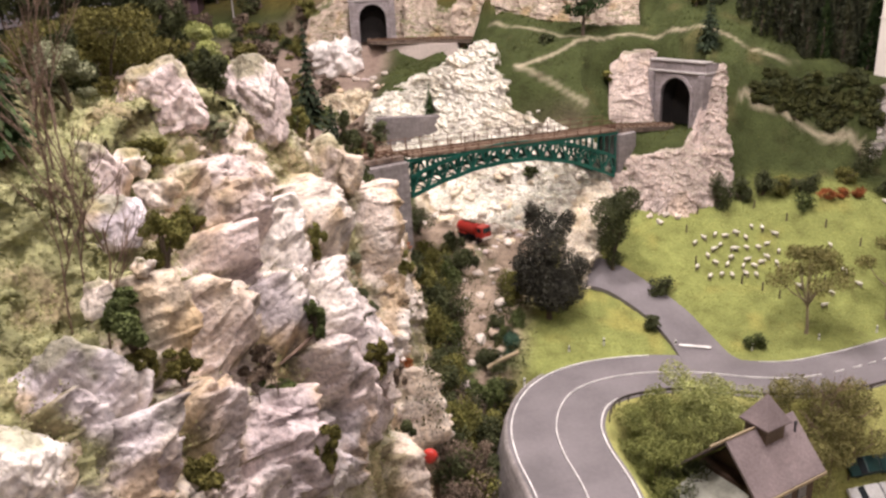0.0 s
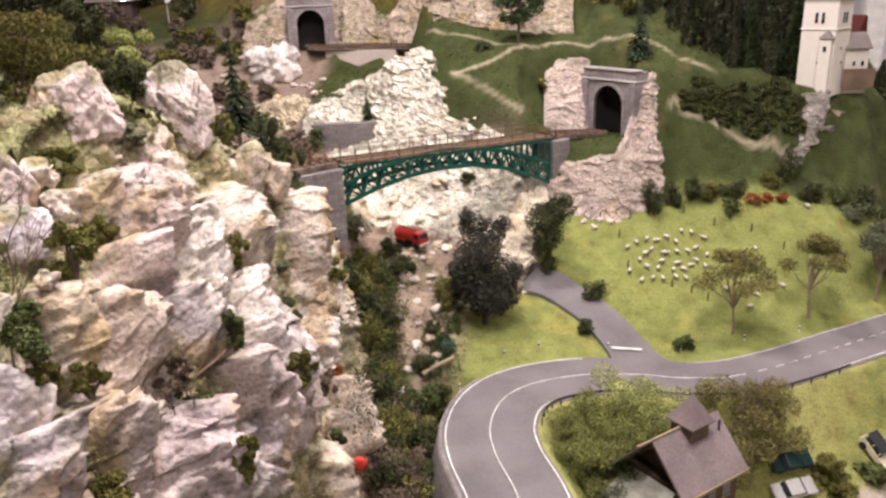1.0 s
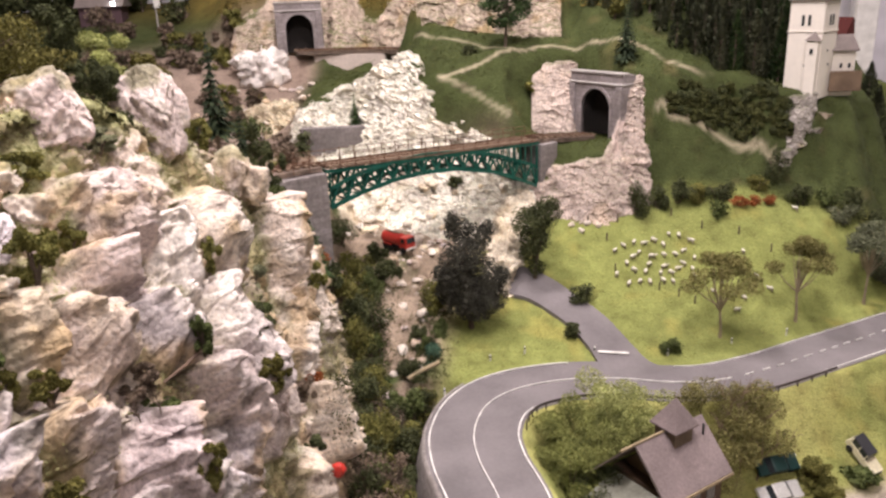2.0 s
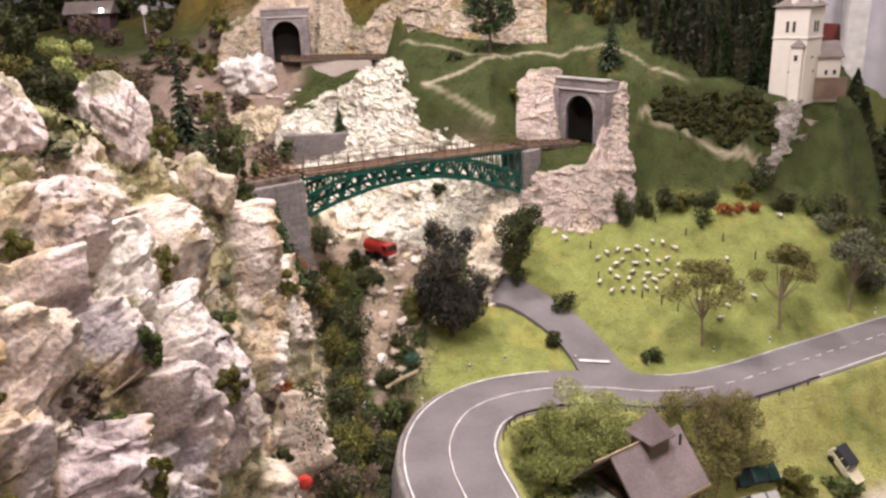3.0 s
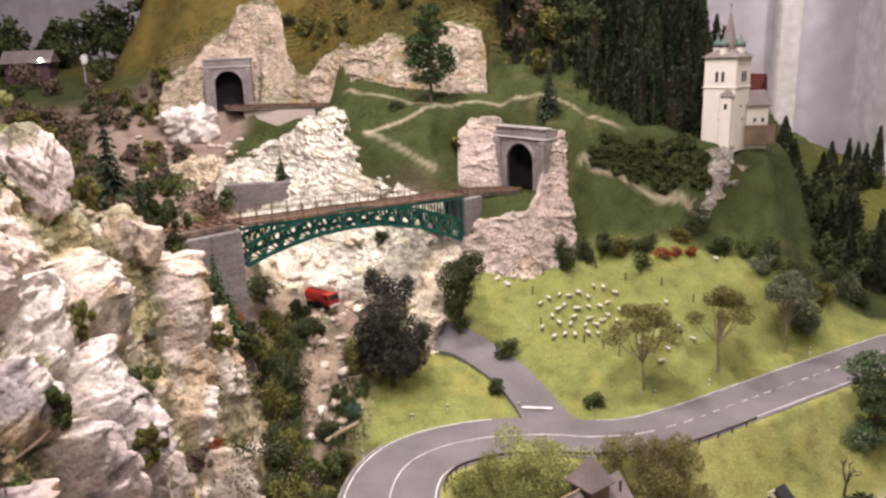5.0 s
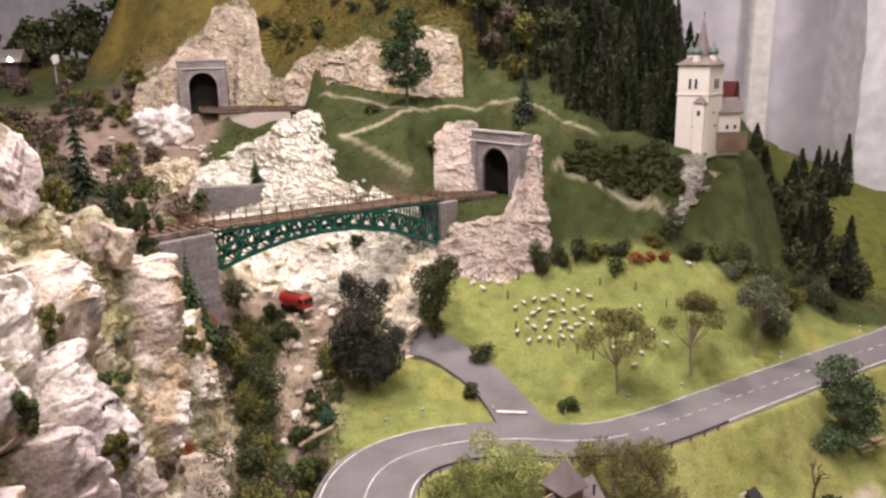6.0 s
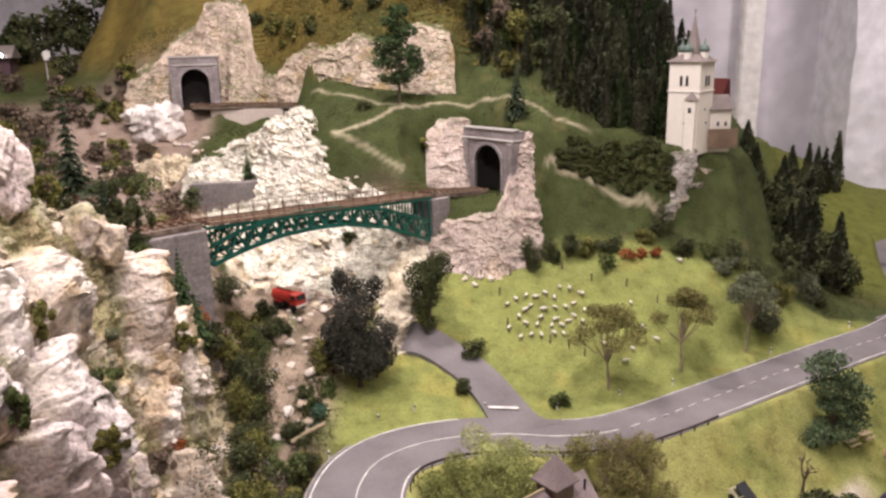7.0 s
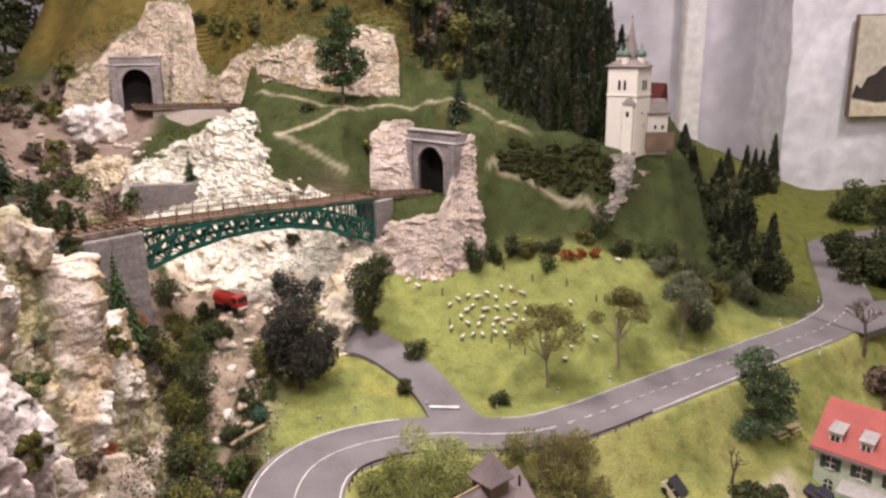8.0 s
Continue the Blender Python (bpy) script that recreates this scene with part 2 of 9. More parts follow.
# ---- ground plan ----
# Sections through the hills: at a distance x across, pairs of (distance ahead, height).
SECTIONS = {
    -1.6: [(0.4, 0.2), (1.4, 0.25), (1.9, 0.36), (2.9, 0.44)],
    -0.75: [(0.6, 0.2), (1.3, 0.22), (1.5, 0.27), (1.8, 0.39), (2.1, 0.44), (2.9, 0.45)],
    -0.62: [(0.6, 0.2), (1.3, 0.22), (1.5, 0.27), (1.68, 0.37), (1.8, 0.43), (2.1, 0.72), (2.9, 0.9)],
    -0.48: [(0.7, 0.2), (1.3, 0.21), (1.45, 0.23), (1.55, 0.29), (1.64, 0.36), (1.7, 0.45), (1.9, 0.66), (2.3, 1.0), (2.9, 1.1)],
    -0.40: [(0.7, 0.18), (1.1, 0.21), (1.38, 0.2), (1.43, 0.25), (1.53, 0.275), (1.592, 0.30), (1.60, 0.345), (1.665, 0.347), (1.68, 0.46), (1.85, 0.64), (2.2, 0.97), (2.9, 1.1)],
    -0.27: [(0.7, -0.03), (0.85, 0.02), (0.92, 0.16), (1.05, 0.20), (1.30, 0.215), (1.335, 0.27), (1.40, 0.29), (1.5, 0.296), (1.568, 0.302), (1.577, 0.343), (1.64, 0.345), (1.66, 0.44), (1.85, 0.64), (2.2, 0.98), (2.9, 1.1)],
    -0.17: [(0.5, -0.07), (0.8, 0.0), (0.92, 0.06), (1.05, 0.09), (1.15, 0.13), (1.19, 0.19), (1.27, 0.225), (1.29, 0.27), (1.34, 0.29), (1.45, 0.296), (1.546, 0.302), (1.554, 0.343), (1.58, 0.345), (1.60, 0.47), (1.8, 0.66), (2.2, 1.0), (2.9, 1.1)],
    -0.09: [(0.45, -0.08), (0.60, -0.05), (0.74, -0.02), (0.86, 0.02), (0.93, 0.055), (1.07, 0.09), (1.15, 0.11), (1.18, 0.15), (1.215, 0.27), (1.245, 0.35), (1.265, 0.352), (1.30, 0.32), (1.40, 0.36), (1.47, 0.395), (1.485, 0.47), (1.55, 0.53), (1.8, 0.7), (2.2, 1.0), (2.9, 1.1)],
    -0.045: [(0.5, -0.08), (0.62, -0.04), (0.76, 0.0), (0.83, 0.015), (0.95, 0.045), (1.06, 0.085), (1.14, 0.10), (1.17, 0.15), (1.20, 0.25), (1.235, 0.315), (1.28, 0.345), (1.40, 0.375), (1.44, 0.39), (1.47, 0.46), (1.55, 0.53), (1.8, 0.72), (2.2, 1.0), (2.9, 1.1)],
    0.0: [(0.8, 0.0), (0.88, 0.025), (0.93, 0.045), (1.0, 0.075), (1.12, 0.10), (1.15, 0.15), (1.19, 0.235), (1.235, 0.31), (1.28, 0.35), (1.38, 0.375), (1.42, 0.38), (1.45, 0.47), (1.6, 0.57), (1.8, 0.72), (2.2, 1.0), (2.9, 1.1)],
    0.06: [(0.83, 0.0), (0.9, 0.02), (0.97, 0.04), (1.02, 0.065), (1.09, 0.11), (1.13, 0.14), (1.16, 0.21), (1.20, 0.26), (1.24, 0.315), (1.28, 0.36), (1.36, 0.38), (1.385, 0.39), (1.405, 0.47), (1.6, 0.58), (2.2, 1.0), (2.9, 1.1)],
    0.11: [(0.84, 0.0), (0.9, 0.015), (0.98, 0.04), (1.05, 0.08), (1.10, 0.125), (1.12, 0.185), (1.135, 0.214), (1.142, 0.227), (1.22, 0.228), (1.245, 0.29), (1.29, 0.36), (1.36, 0.385), (1.375, 0.40), (1.39, 0.48), (1.6, 0.58), (2.2, 1.0), (2.9, 1.1)],
    0.17: [(0.845, 0.0), (0.9, 0.015), (0.975, 0.037), (1.05, 0.085), (1.105, 0.12), (1.12, 0.175), (1.135, 0.194), (1.16, 0.208), (1.185, 0.225), (1.215, 0.226), (1.25, 0.30), (1.27, 0.34), (1.33, 0.375), (1.365, 0.385), (1.38, 0.45), (1.5, 0.53), (2.2, 1.0), (2.9, 1.1)],
    0.21: [(0.84, 0.0), (0.9, 0.015), (0.99, 0.05), (1.06, 0.09), (1.11, 0.12), (1.125, 0.17), (1.14, 0.199), (1.17, 0.214), (1.195, 0.223), (1.20, 0.225), (1.225, 0.33), (1.26, 0.36), (1.35, 0.42), (1.5, 0.53), (2.2, 1.0), (2.9, 1.1)],
    0.24: [(0.835, 0.0), (0.9, 0.015), (1.0, 0.062), (1.08, 0.105), (1.115, 0.12), (1.13, 0.16), (1.15, 0.212), (1.165, 0.22), (1.175, 0.30), (1.19, 0.332), (1.24, 0.362), (1.35, 0.43), (1.5, 0.54), (2.2, 1.0), (2.9, 1.1)],
    0.27: [(0.84, 0.0), (0.9, 0.015), (1.0, 0.062), (1.08, 0.11), (1.12, 0.13), (1.135, 0.18), (1.15, 0.24), (1.17, 0.29), (1.19, 0.322), (1.24, 0.36), (1.35, 0.43), (1.5, 0.54), (2.2, 1.0), (2.9, 1.1)],
    0.32: [(0.86, 0.0), (0.92, 0.018), (1.0, 0.06), (1.08, 0.115), (1.12, 0.14), (1.175, 0.26), (1.2, 0.31), (1.24, 0.35), (1.3, 0.40), (1.45, 0.51), (2.2, 1.0), (2.9, 1.1)],
    0.42: [(0.905, 0.0), (0.95, 0.022), (1.04, 0.095), (1.085, 0.132), (1.11, 0.135), (1.17, 0.185), (1.205, 0.255), (1.225, 0.31), (1.28, 0.33), (1.4, 0.44), (2.2, 1.0), (2.9, 1.1)],
    0.51: [(0.96, 0.0), (1.0, 0.03), (1.06, 0.095), (1.1, 0.115), (1.125, 0.118), (1.158, 0.19), (1.176, 0.265), (1.186, 0.285), (1.32, 0.289), (1.42, 0.38), (2.2, 0.9), (2.9, 1.0)],
    0.60: [(1.01, 0.0), (1.05, 0.045), (1.09, 0.09), (1.125, 0.105), (1.18, 0.185), (1.215, 0.255), (1.235, 0.275), (1.36, 0.285), (1.42, 0.34), (1.55, 0.43), (2.2, 0.85), (2.9, 0.95)],
    0.67: [(1.05, 0.0), (1.09, 0.03), (1.13, 0.06), (1.19, 0.09), (1.24, 0.16), (1.29, 0.25), (1.36, 0.275), (1.45, 0.34), (1.6, 0.34), (2.2, 0.3), (2.9, 0.3)],
    0.76: [(1.095, 0.0), (1.14, 0.012), (1.2, 0.035), (1.3, 0.055), (1.38, 0.14), (1.45, 0.262), (1.55, 0.268), (2.0, 0.22), (2.9, 0.2)],
    0.90: [(1.2, 0.0), (1.3, 0.01), (1.38, 0.04), (1.45, 0.11), (1.7, 0.12), (2.0, 0.16), (2.9, 0.2)],
    1.15: [(1.3, 0.0), (1.6, 0.0), (1.75, 0.02), (2.0, 0.1), (2.9, 0.2)],
    1.45: [(1.3, 0.0), (1.6, 0.0), (1.75, 0.0), (2.0, 0.015), (2.9, 0.1)],
    2.2: [(1.3, 0.0), (1.6, 0.0), (1.75, 0.0), (2.0, 0.06), (2.9, 0.2)],
}
ROAD_MID = [(0.050, 0.30), (0.038, 0.45), (0.027, 0.546), (0.006, 0.62), (0.001, 0.675), (0.016, 0.73), (0.052, 0.766), (0.111, 0.787), (0.176, 0.789),
            (0.235, 0.779), (0.294, 0.783), (0.36, 0.81), (0.446, 0.857), (0.557, 0.918), (0.70, 0.995), (0.83, 1.065), (0.93, 1.15), (1.0, 1.27), (1.06, 1.40), (1.12, 1.53), (1.24, 1.62), (1.5, 1.68)]
BRANCH = [(0.86, 1.075), (0.96, 1.115), (1.1, 1.115), (1.6, 1.07)]
SIDE_ROAD = [(0.196, 0.80), (0.183, 0.85), (0.160, 0.905), (0.128, 0.95), (0.085, 0.985), (0.03, 1.0)]


def smooth_line(pts, step=0.006):
    """A Catmull-Rom curve through plan points, evenly stepped."""
    p = np.array(pts, float)
    p = np.vstack([2 * p[0] - p[1], p, 2 * p[-1] - p[-2]])
    out = []
    for i in range(1, len(p) - 2):
        n = max(2, int(np.linalg.norm(p[i + 1] - p[i]) / step))
        for k in range(n):
            t = k / n
            out.append(0.5 * (2 * p[i] + (p[i + 1] - p[i - 1]) * t + (2 * p[i - 1] - 5 * p[i] + 4 * p[i + 1] - p[i + 2]) * t * t
                              + (3 * p[i] - p[i - 1] - 3 * p[i + 1] + p[i + 2]) * t ** 3))
    out.append(p[-2])
    return np.array(out)


def distance(x, y, line):
    """From plan points to a line, and the side (positive to its left)."""
    best = np.full(x.shape, 1e9)
    side = np.zeros(x.shape)
    for a, b in zip(line[:-1], line[1:]):
        d = b - a
        t = np.clip(((x - a[0]) * d[0] + (y - a[1]) * d[1]) / max(d @ d, 1e-12), 0, 1)
        ex, ey = x - a[0] - t * d[0], y - a[1] - t * d[1]
        q = ex * ex + ey * ey
        near = q < best
        best = np.where(near, q, best)
        side = np.where(near, d[0] * ey - d[1] * ex, side)
    return np.sqrt(best), side


def step(a, b, x):
    t = np.clip((x - a) / (b - a), 0, 1)
    return t * t * (3 - 2 * t)


HOLLOWS = [([(-0.33, 1.29), (-0.24, 1.24), (-0.15, 1.175), (-0.09, 1.165), (0.0, 1.14), (0.03, 1.13)], 0.075, 0.04),
           ([(0.1, 1.118), (0.2, 1.122), (0.25, 1.135), (0.29, 1.15)], 0.028, 0.014), ([(0.085, 1.235), (0.16, 1.25)], 0.035, 0.04), ([(0.485, 1.168), (0.54, 1.168)], 0.032, 0.022)]
# The bare rock over the upper track: at x, the place and height of its foot and of its top.
UPPER_ROCK = {-0.53: (1.605, 0.335, 1.612, 0.35), -0.505: (1.601, 0.335, 1.625, 0.392), -0.46: (1.606, 0.335, 1.648, 0.42), -0.425: (1.602, 0.335, 1.668, 0.46),
              -0.41: (1.635, 0.335, 1.69, 0.48), -0.38: (1.645, 0.335, 1.72, 0.505), -0.365: (1.648, 0.335, 1.744, 0.545), -0.315: (1.637, 0.335, 1.73, 0.555),
              -0.30: (1.604, 0.335, 1.725, 0.555), -0.275: (1.604, 0.335, 1.71, 0.53), -0.262: (1.603, 0.335, 1.685, 0.485), -0.248: (1.60, 0.335, 1.65, 0.43), -0.23: (1.592, 0.335, 1.63, 0.40), -0.195: (1.576, 0.335, 1.598, 0.39),
              -0.179: (1.566, 0.335, 1.603, 0.423), -0.114: (1.52, 0.34, 1.572, 0.455), -0.085: (1.499, 0.345, 1.546, 0.446), -0.017: (1.448, 0.35, 1.508, 0.472),
              0.022: (1.421, 0.35, 1.474, 0.459), 0.045: (1.403, 0.35, 1.45, 0.45), 0.092: (1.37, 0.36, 1.438, 0.491), 0.14: (1.36, 0.365, 1.424, 0.481), 0.158: (1.361, 0.365, 1.41, 0.455), 0.178: (1.365, 0.37, 1.385, 0.395)}
BORES = [((0.199, 1.207), (0.79, 0.61), 0.219), ((-0.362, 1.597), (-0.17, 0.985), 0.338)]
ROAD_LINE = smooth_line(ROAD_MID, 0.02)
SIDE_LINE = smooth_line(SIDE_ROAD, 0.02)


def lane_z(x, y):
    """The ground as it is under the lane's surface."""
    return ground_z(x, y, True)


def ground_z(x, y, lane=False):
    x, y = np.atleast_1d(np.asarray(x, float)), np.atleast_1d(np.asarray(y, float))
    xs = sorted(SECTIONS)
    rows = np.stack([np.interp(y, *zip(*SECTIONS[s])) for s in xs])
    k = np.clip(np.searchsorted(xs, x) - 1, 0, len(xs) - 2)
    a = np.array(xs)[k]
    b = np.array(xs)[k + 1]
    t = np.clip((x - a) / (b - a), 0, 1)
    t = t * t * (3 - 2 * t)
    idx = np.arange(len(x))
    z = rows[k, idx] * (1 - t) + rows[k + 1, idx] * t
    # inside the bend the meadow falls away to the inn's yard
    d, side = distance(x, y, ROAD_LINE)
    half = np.interp(x, [0.0, 0.15, 0.4], [0.052, 0.046, 0.042])
    off = np.clip(d - half - 0.006, 0, None)
    low = -0.14 * (1 - np.exp(-off / 0.085)) * step(1.15, 0.95, x)
    inside = (side < 0) & (x > -0.02) & (y < 1.3)
    z = np.where(inside, low, z)
    # the gorge wall below the outer edge of the bend
    outer = (side > 0) & (x < 0.05) & (y < 0.78)
    z = np.where(outer & (d > half + 0.004), np.minimum(z, -0.035 - 0.03 * step(0.8, 0.5, y)), z)
    on = np.clip((half + 0.010 - d) / 0.008, 0, 1)
    z = z * (1 - on) + np.minimum(z, -0.0012) * on
    if not lane:
        d2, _ = distance(x, y, SIDE_LINE)
        z = z - 0.004 * step(0.036, 0.026, d2) * (d > half)
    # hollows in which the bare rocks and the tunnel mouths stand
    for line, wide, deep in HOLLOWS:
        q, _ = distance(x, y, np.array(line))
        z = z - deep * step(wide, wide * 0.55, q)
    xs = sorted(UPPER_ROCK)
    y0, z0, y1, z1 = (np.interp(x, xs, [UPPER_ROCK[q][k] for q in xs]) for k in range(4))
    cut = np.where(y < y1, z0 + (z1 - z0) * np.clip((y - y0) / (y1 - y0), 0, 1), z1 + 1.2 * (y - y1)) - 0.026 * step(0.10, 0.0, y - y1)
    cut = cut + 0.3 * step(-0.51, -0.55, x) + 0.3 * step(0.155, 0.19, x)
    mound = np.interp(x, [-0.17, -0.09, -0.045, 0.0, 0.06, 0.13], [0.325, 0.393, 0.388, 0.378, 0.365, 0.355])
    z = np.where(y > y0 - 0.035, np.minimum(z, np.maximum(cut, mound)), z)
    for (cx, cy), (dx, dy), floor in BORES:
        u, v = (x - cx) * dx + (y - cy) * dy, np.abs((x - cx) * -dy + (y - cy) * dx)
        z = np.where((u > -0.05) & (u < 0.032) & (v < 0.036), np.minimum(z, floor - 0.004), z)
        z = np.where((u > -0.03) & (u < 0.004) & (v < 0.056), np.minimum(z, floor + 0.004), z)
    return z


def gz(x, y):
    return float(ground_z(x, y)[0])


def grid_mesh(name, pts, nu, nv, smooth=True, flip=False):
    me = bpy.data.meshes.new(name)
    me.vertices.add(len(pts))
    me.vertices.foreach_set("co", pts.astype(np.float32).ravel())
    i = (np.arange(nu - 1)[:, None] * nv + np.arange(nv - 1)[None]).ravel()
    quads = np.stack([i, i + nv, i + nv + 1, i + 1] if not flip else [i, i + 1, i + nv + 1, i + nv], 1)
    me.loops.add(quads.size)
    me.loops.foreach_set("vertex_index", quads.ravel())
    me.polygons.add(len(quads))
    me.polygons.foreach_set("loop_start", np.arange(0, quads.size, 4))
    me.polygons.foreach_set("use_smooth", np.full(len(quads), smooth))
    me.update()
    me.validate()
    return me


def soil(me, colours):
    a = me.color_attributes.new("soil", "FLOAT_COLOR", "POINT")
    a.data.foreach_set("color", np.hstack([np.clip(colours, 0, 1), np.ones((len(colours), 1))]).astype(np.float32).ravel())


def grid_normals(p, nu, nv):
    g = p.reshape(nu, nv, 3)
    du, dv = np.gradient(g, axis=0), np.gradient(g, axis=1)
    n = np.cross(du, dv)
    n /= np.linalg.norm(n, axis=2, keepdims=True) + 1e-12
    return n.reshape(-1, 3)


def blend(base, colour, w):
    return base * (1 - w[:, None]) + np.array(colour) * w[:, None]


def spaced(*stretches):
    out = []
    for a, b, s in stretches:
        out += list(np.arange(a, b, s))
    return np.array(out + [stretches[-1][1]])


PATHS = [[(-0.052, 1.24), (-0.006, 1.258), (0.042, 1.274), (0.071, 1.279), (0.149, 1.296), (0.222, 1.262), (0.285, 1.236), (0.33, 1.222), (0.387, 1.222)],
         [(-0.052, 1.24), (0.004, 1.225), (0.058, 1.202)],
         [(0.289, 1.171), (0.303, 1.177), (0.331, 1.173), (0.379, 1.180), (0.427, 1.178), (0.475, 1.166)],
         [(-0.112, 1.46), (-0.008, 1.35), (0.03, 1.30), (0.071, 1.279)]]




def rock_relief(p, size, amount, seed):
    """Broken planes, smaller chips, cracks and a rough skin."""
    warp = np.stack([fbm(p / size * 0.9, 3, seed + k) for k in range(3)], 1)
    flat = p @ np.array(((0.95, 0.0, 0.3), (0.0, 1.0, 0.1), (-0.3, -0.1, 0.95))) * np.array((0.7, 0.7, 1.5))
    h1, e1 = facets(flat / (size * 1.5) + 0.35 * warp, seed)
    h2, e2 = facets(flat / (size * 0.6) + 0.35 * warp, seed + 20)
    h3, e3 = facets(flat / (size * 0.28) + 0.3 * warp, seed + 60)
    crack = 1 - np.abs(fbm(p / (size * 0.8) * np.array((1.3, 1.3, 0.6)) + warp, 4, seed + 40)) * 2
    out = 0.55 * h1 + 0.40 * h2 + 0.26 * h3 + 0.10 * fbm(p / (size * 0.25), 4, seed + 50)
    out -= 0.7 * np.clip(crack - 0.72, 0, 1) / 0.28 + 0.10 * np.exp(-(e2 / 0.06) ** 2)
    return out * amount, h1, h2


def way_distance(p, line):
    """How far points in space lie from a footpath on the ground."""
    q = smooth_line(line, 0.004)
    q = np.column_stack([q, ground_z(q[:, 0], q[:, 1])])
    out = np.full(len(p), 9.0)
    near = np.where((p[:, 0] > q[:, 0].min() - 0.03) & (p[:, 0] < q[:, 0].max() + 0.03) & (p[:, 1] > q[:, 1].min() - 0.03) & (p[:, 1] < q[:, 1].max() + 0.03))[0]
    for a in q:
        out[near] = np.minimum(out[near], ((p[near] - a) ** 2).sum(1))
    return np.sqrt(out)


TURF = {}


def build_ground():
    xs = spaced((-1.6, -0.7, 0.04), (-0.7, -0.3, 0.008), (-0.3, 0.45, 0.004), (0.45, 0.8, 0.005), (0.8, 1.3, 0.012), (1.3, 2.2, 0.05))
    ys = spaced((0.2, 0.5, 0.012), (0.5, 1.3, 0.004), (1.3, 1.75, 0.006), (1.75, 2.9, 0.03))
    nu, nv = len(xs), len(ys)
    x, y = np.repeat(xs, nv), np.tile(ys, nu)
    z = ground_z(x, y)
    p = np.stack([x, y, z], 1)
    n = grid_normals(p, nu, nv)
    steep = step(0.74, 0.55, n[:, 2])
    hill = step(0.0, 0.02, y - np.interp(x, [0.08, 0.24, 0.42, 0.6, 0.7], [1.1, 1.115, 1.115, 1.12, 1.1]))
    rd, side_in = distance(x, y, ROAD_LINE)
    # rock only where stone is bare: the rock behind the bridge, round both portals, the cuttings
    bare = np.zeros(len(x))
    for cx, cy, rx, ry in ((-0.14, 1.13, 0.2, 0.06),):
        d = np.sqrt(((x - cx) / rx) ** 2 + ((y - cy) / ry) ** 2) + 0.35 * fbm(p / 0.05, 3, 8)
        bare = np.maximum(bare, step(1.05, 0.85, d))
    church = np.zeros(len(x))
    rocky = np.clip(np.maximum(np.maximum(steep, bare * step(0.9, 0.7, n[:, 2]) ) * bare, church), 0, 1)
    gorge = step(0.03, -0.02, x - np.interp(y, [0.5, 0.7, 0.8, 0.95, 1.05, 1.2], [-0.05, -0.05, -0.05, -0.03, 0.01, 0.05])) * step(1.22, 1.16, y) * step(-0.4, -0.3, x)
    rel, h1, h2 = rock_relief(p, 0.035, 0.008, 3)
    rough = np.maximum(rocky, 0.7 * gorge)
    lift = rel * rough + 0.0022 * fbm(p / 0.012, 3, 60) * (1 - rough) * (rd > 0.06) + 0.005 * fbm(p / 0.09, 3, 70) * (rd > 0.06)
    p = p + n * lift[:, None]
    # colours of flock, plaster and grit
    v1, v2 = fbm(p / 0.06, 4, 11), fbm(p / 0.015, 3, 12)
    meadow = np.array((0.225, 0.25, 0.078)) * (1 + 0.22 * v1[:, None] + 0.15 * v2[:, None])
    meadow = blend(meadow, (0.34, 0.31, 0.09), step(0.1, 0.5, fbm(p / 0.045, 3, 13)) * 0.6)
    meadow = blend(meadow, (0.37, 0.355, 0.13), (side_in < 0) * (x > 0.05) * (y < 1.2) * step(-0.5, 0.3, v1) * 0.75)
    slope = np.array((0.056, 0.070, 0.024)) * (1 + 0.3 * v1[:, None] + 0.2 * v2[:, None])
    slope = blend(slope, (0.14, 0.11, 0.05), step(0.2, 0.6, fbm(p / 0.04, 3, 14)) * 0.45)
    col = meadow * (1 - hill[:, None]) + slope * hill[:, None]
    ochre = step(0.30, -0.20, x + 0.35 * fbm(p / 0.12, 4, 15)) * step(0.38, 0.46, p[:, 2])
    col = blend(col, (0.19, 0.135, 0.035), ochre * (0.8 + 0.25 * v2))
    col = blend(col, (0.13, 0.115, 0.035), step(0.42, 0.5, p[:, 2]) * step(-0.2, 0.3, fbm(p / 0.1, 3, 18)) * 0.6)
    col = blend(col, (0.06, 0.065, 0.02), ochre * step(0.1, 0.45, fbm(p / 0.05, 4, 16)) * 0.6)
    grit = np.array((0.30, 0.235, 0.18)) * (1 + 0.45 * v2[:, None] + 0.3 * v1[:, None])
    grit = blend(grit, (0.10, 0.075, 0.055), step(0.1, 0.45, fbm(p / 0.02, 4, 20)) * 0.7)
    left = step(-0.3, -0.36, x) * step(1.75, 1.6, y)
    col = col * (1 - left[:, None]) + np.array((0.27, 0.205, 0.17)) * (1 + 0.35 * v1[:, None] + 0.2 * v2[:, None]) * left[:, None]
    col = col * (1 - gorge[:, None]) + grit * gorge[:, None]
    col = blend(col, (0.07, 0.10, 0.03), gorge * step(0.15, 0.5, fbm(p / 0.05, 3, 19)))
    far = step(0.72, 0.85, x) * step(1.15, 1.3, y)
    col = blend(col, (0.15, 0.16, 0.035), far * 0.8)
    yard = (side_in < 0) * step(0.125, 0.15, rd + 0.02 * v1) * (x > 0.05) * (y < 0.95) * step(0.66, 0.6, x)
    col = blend(col, (0.46, 0.40, 0.34), yard)
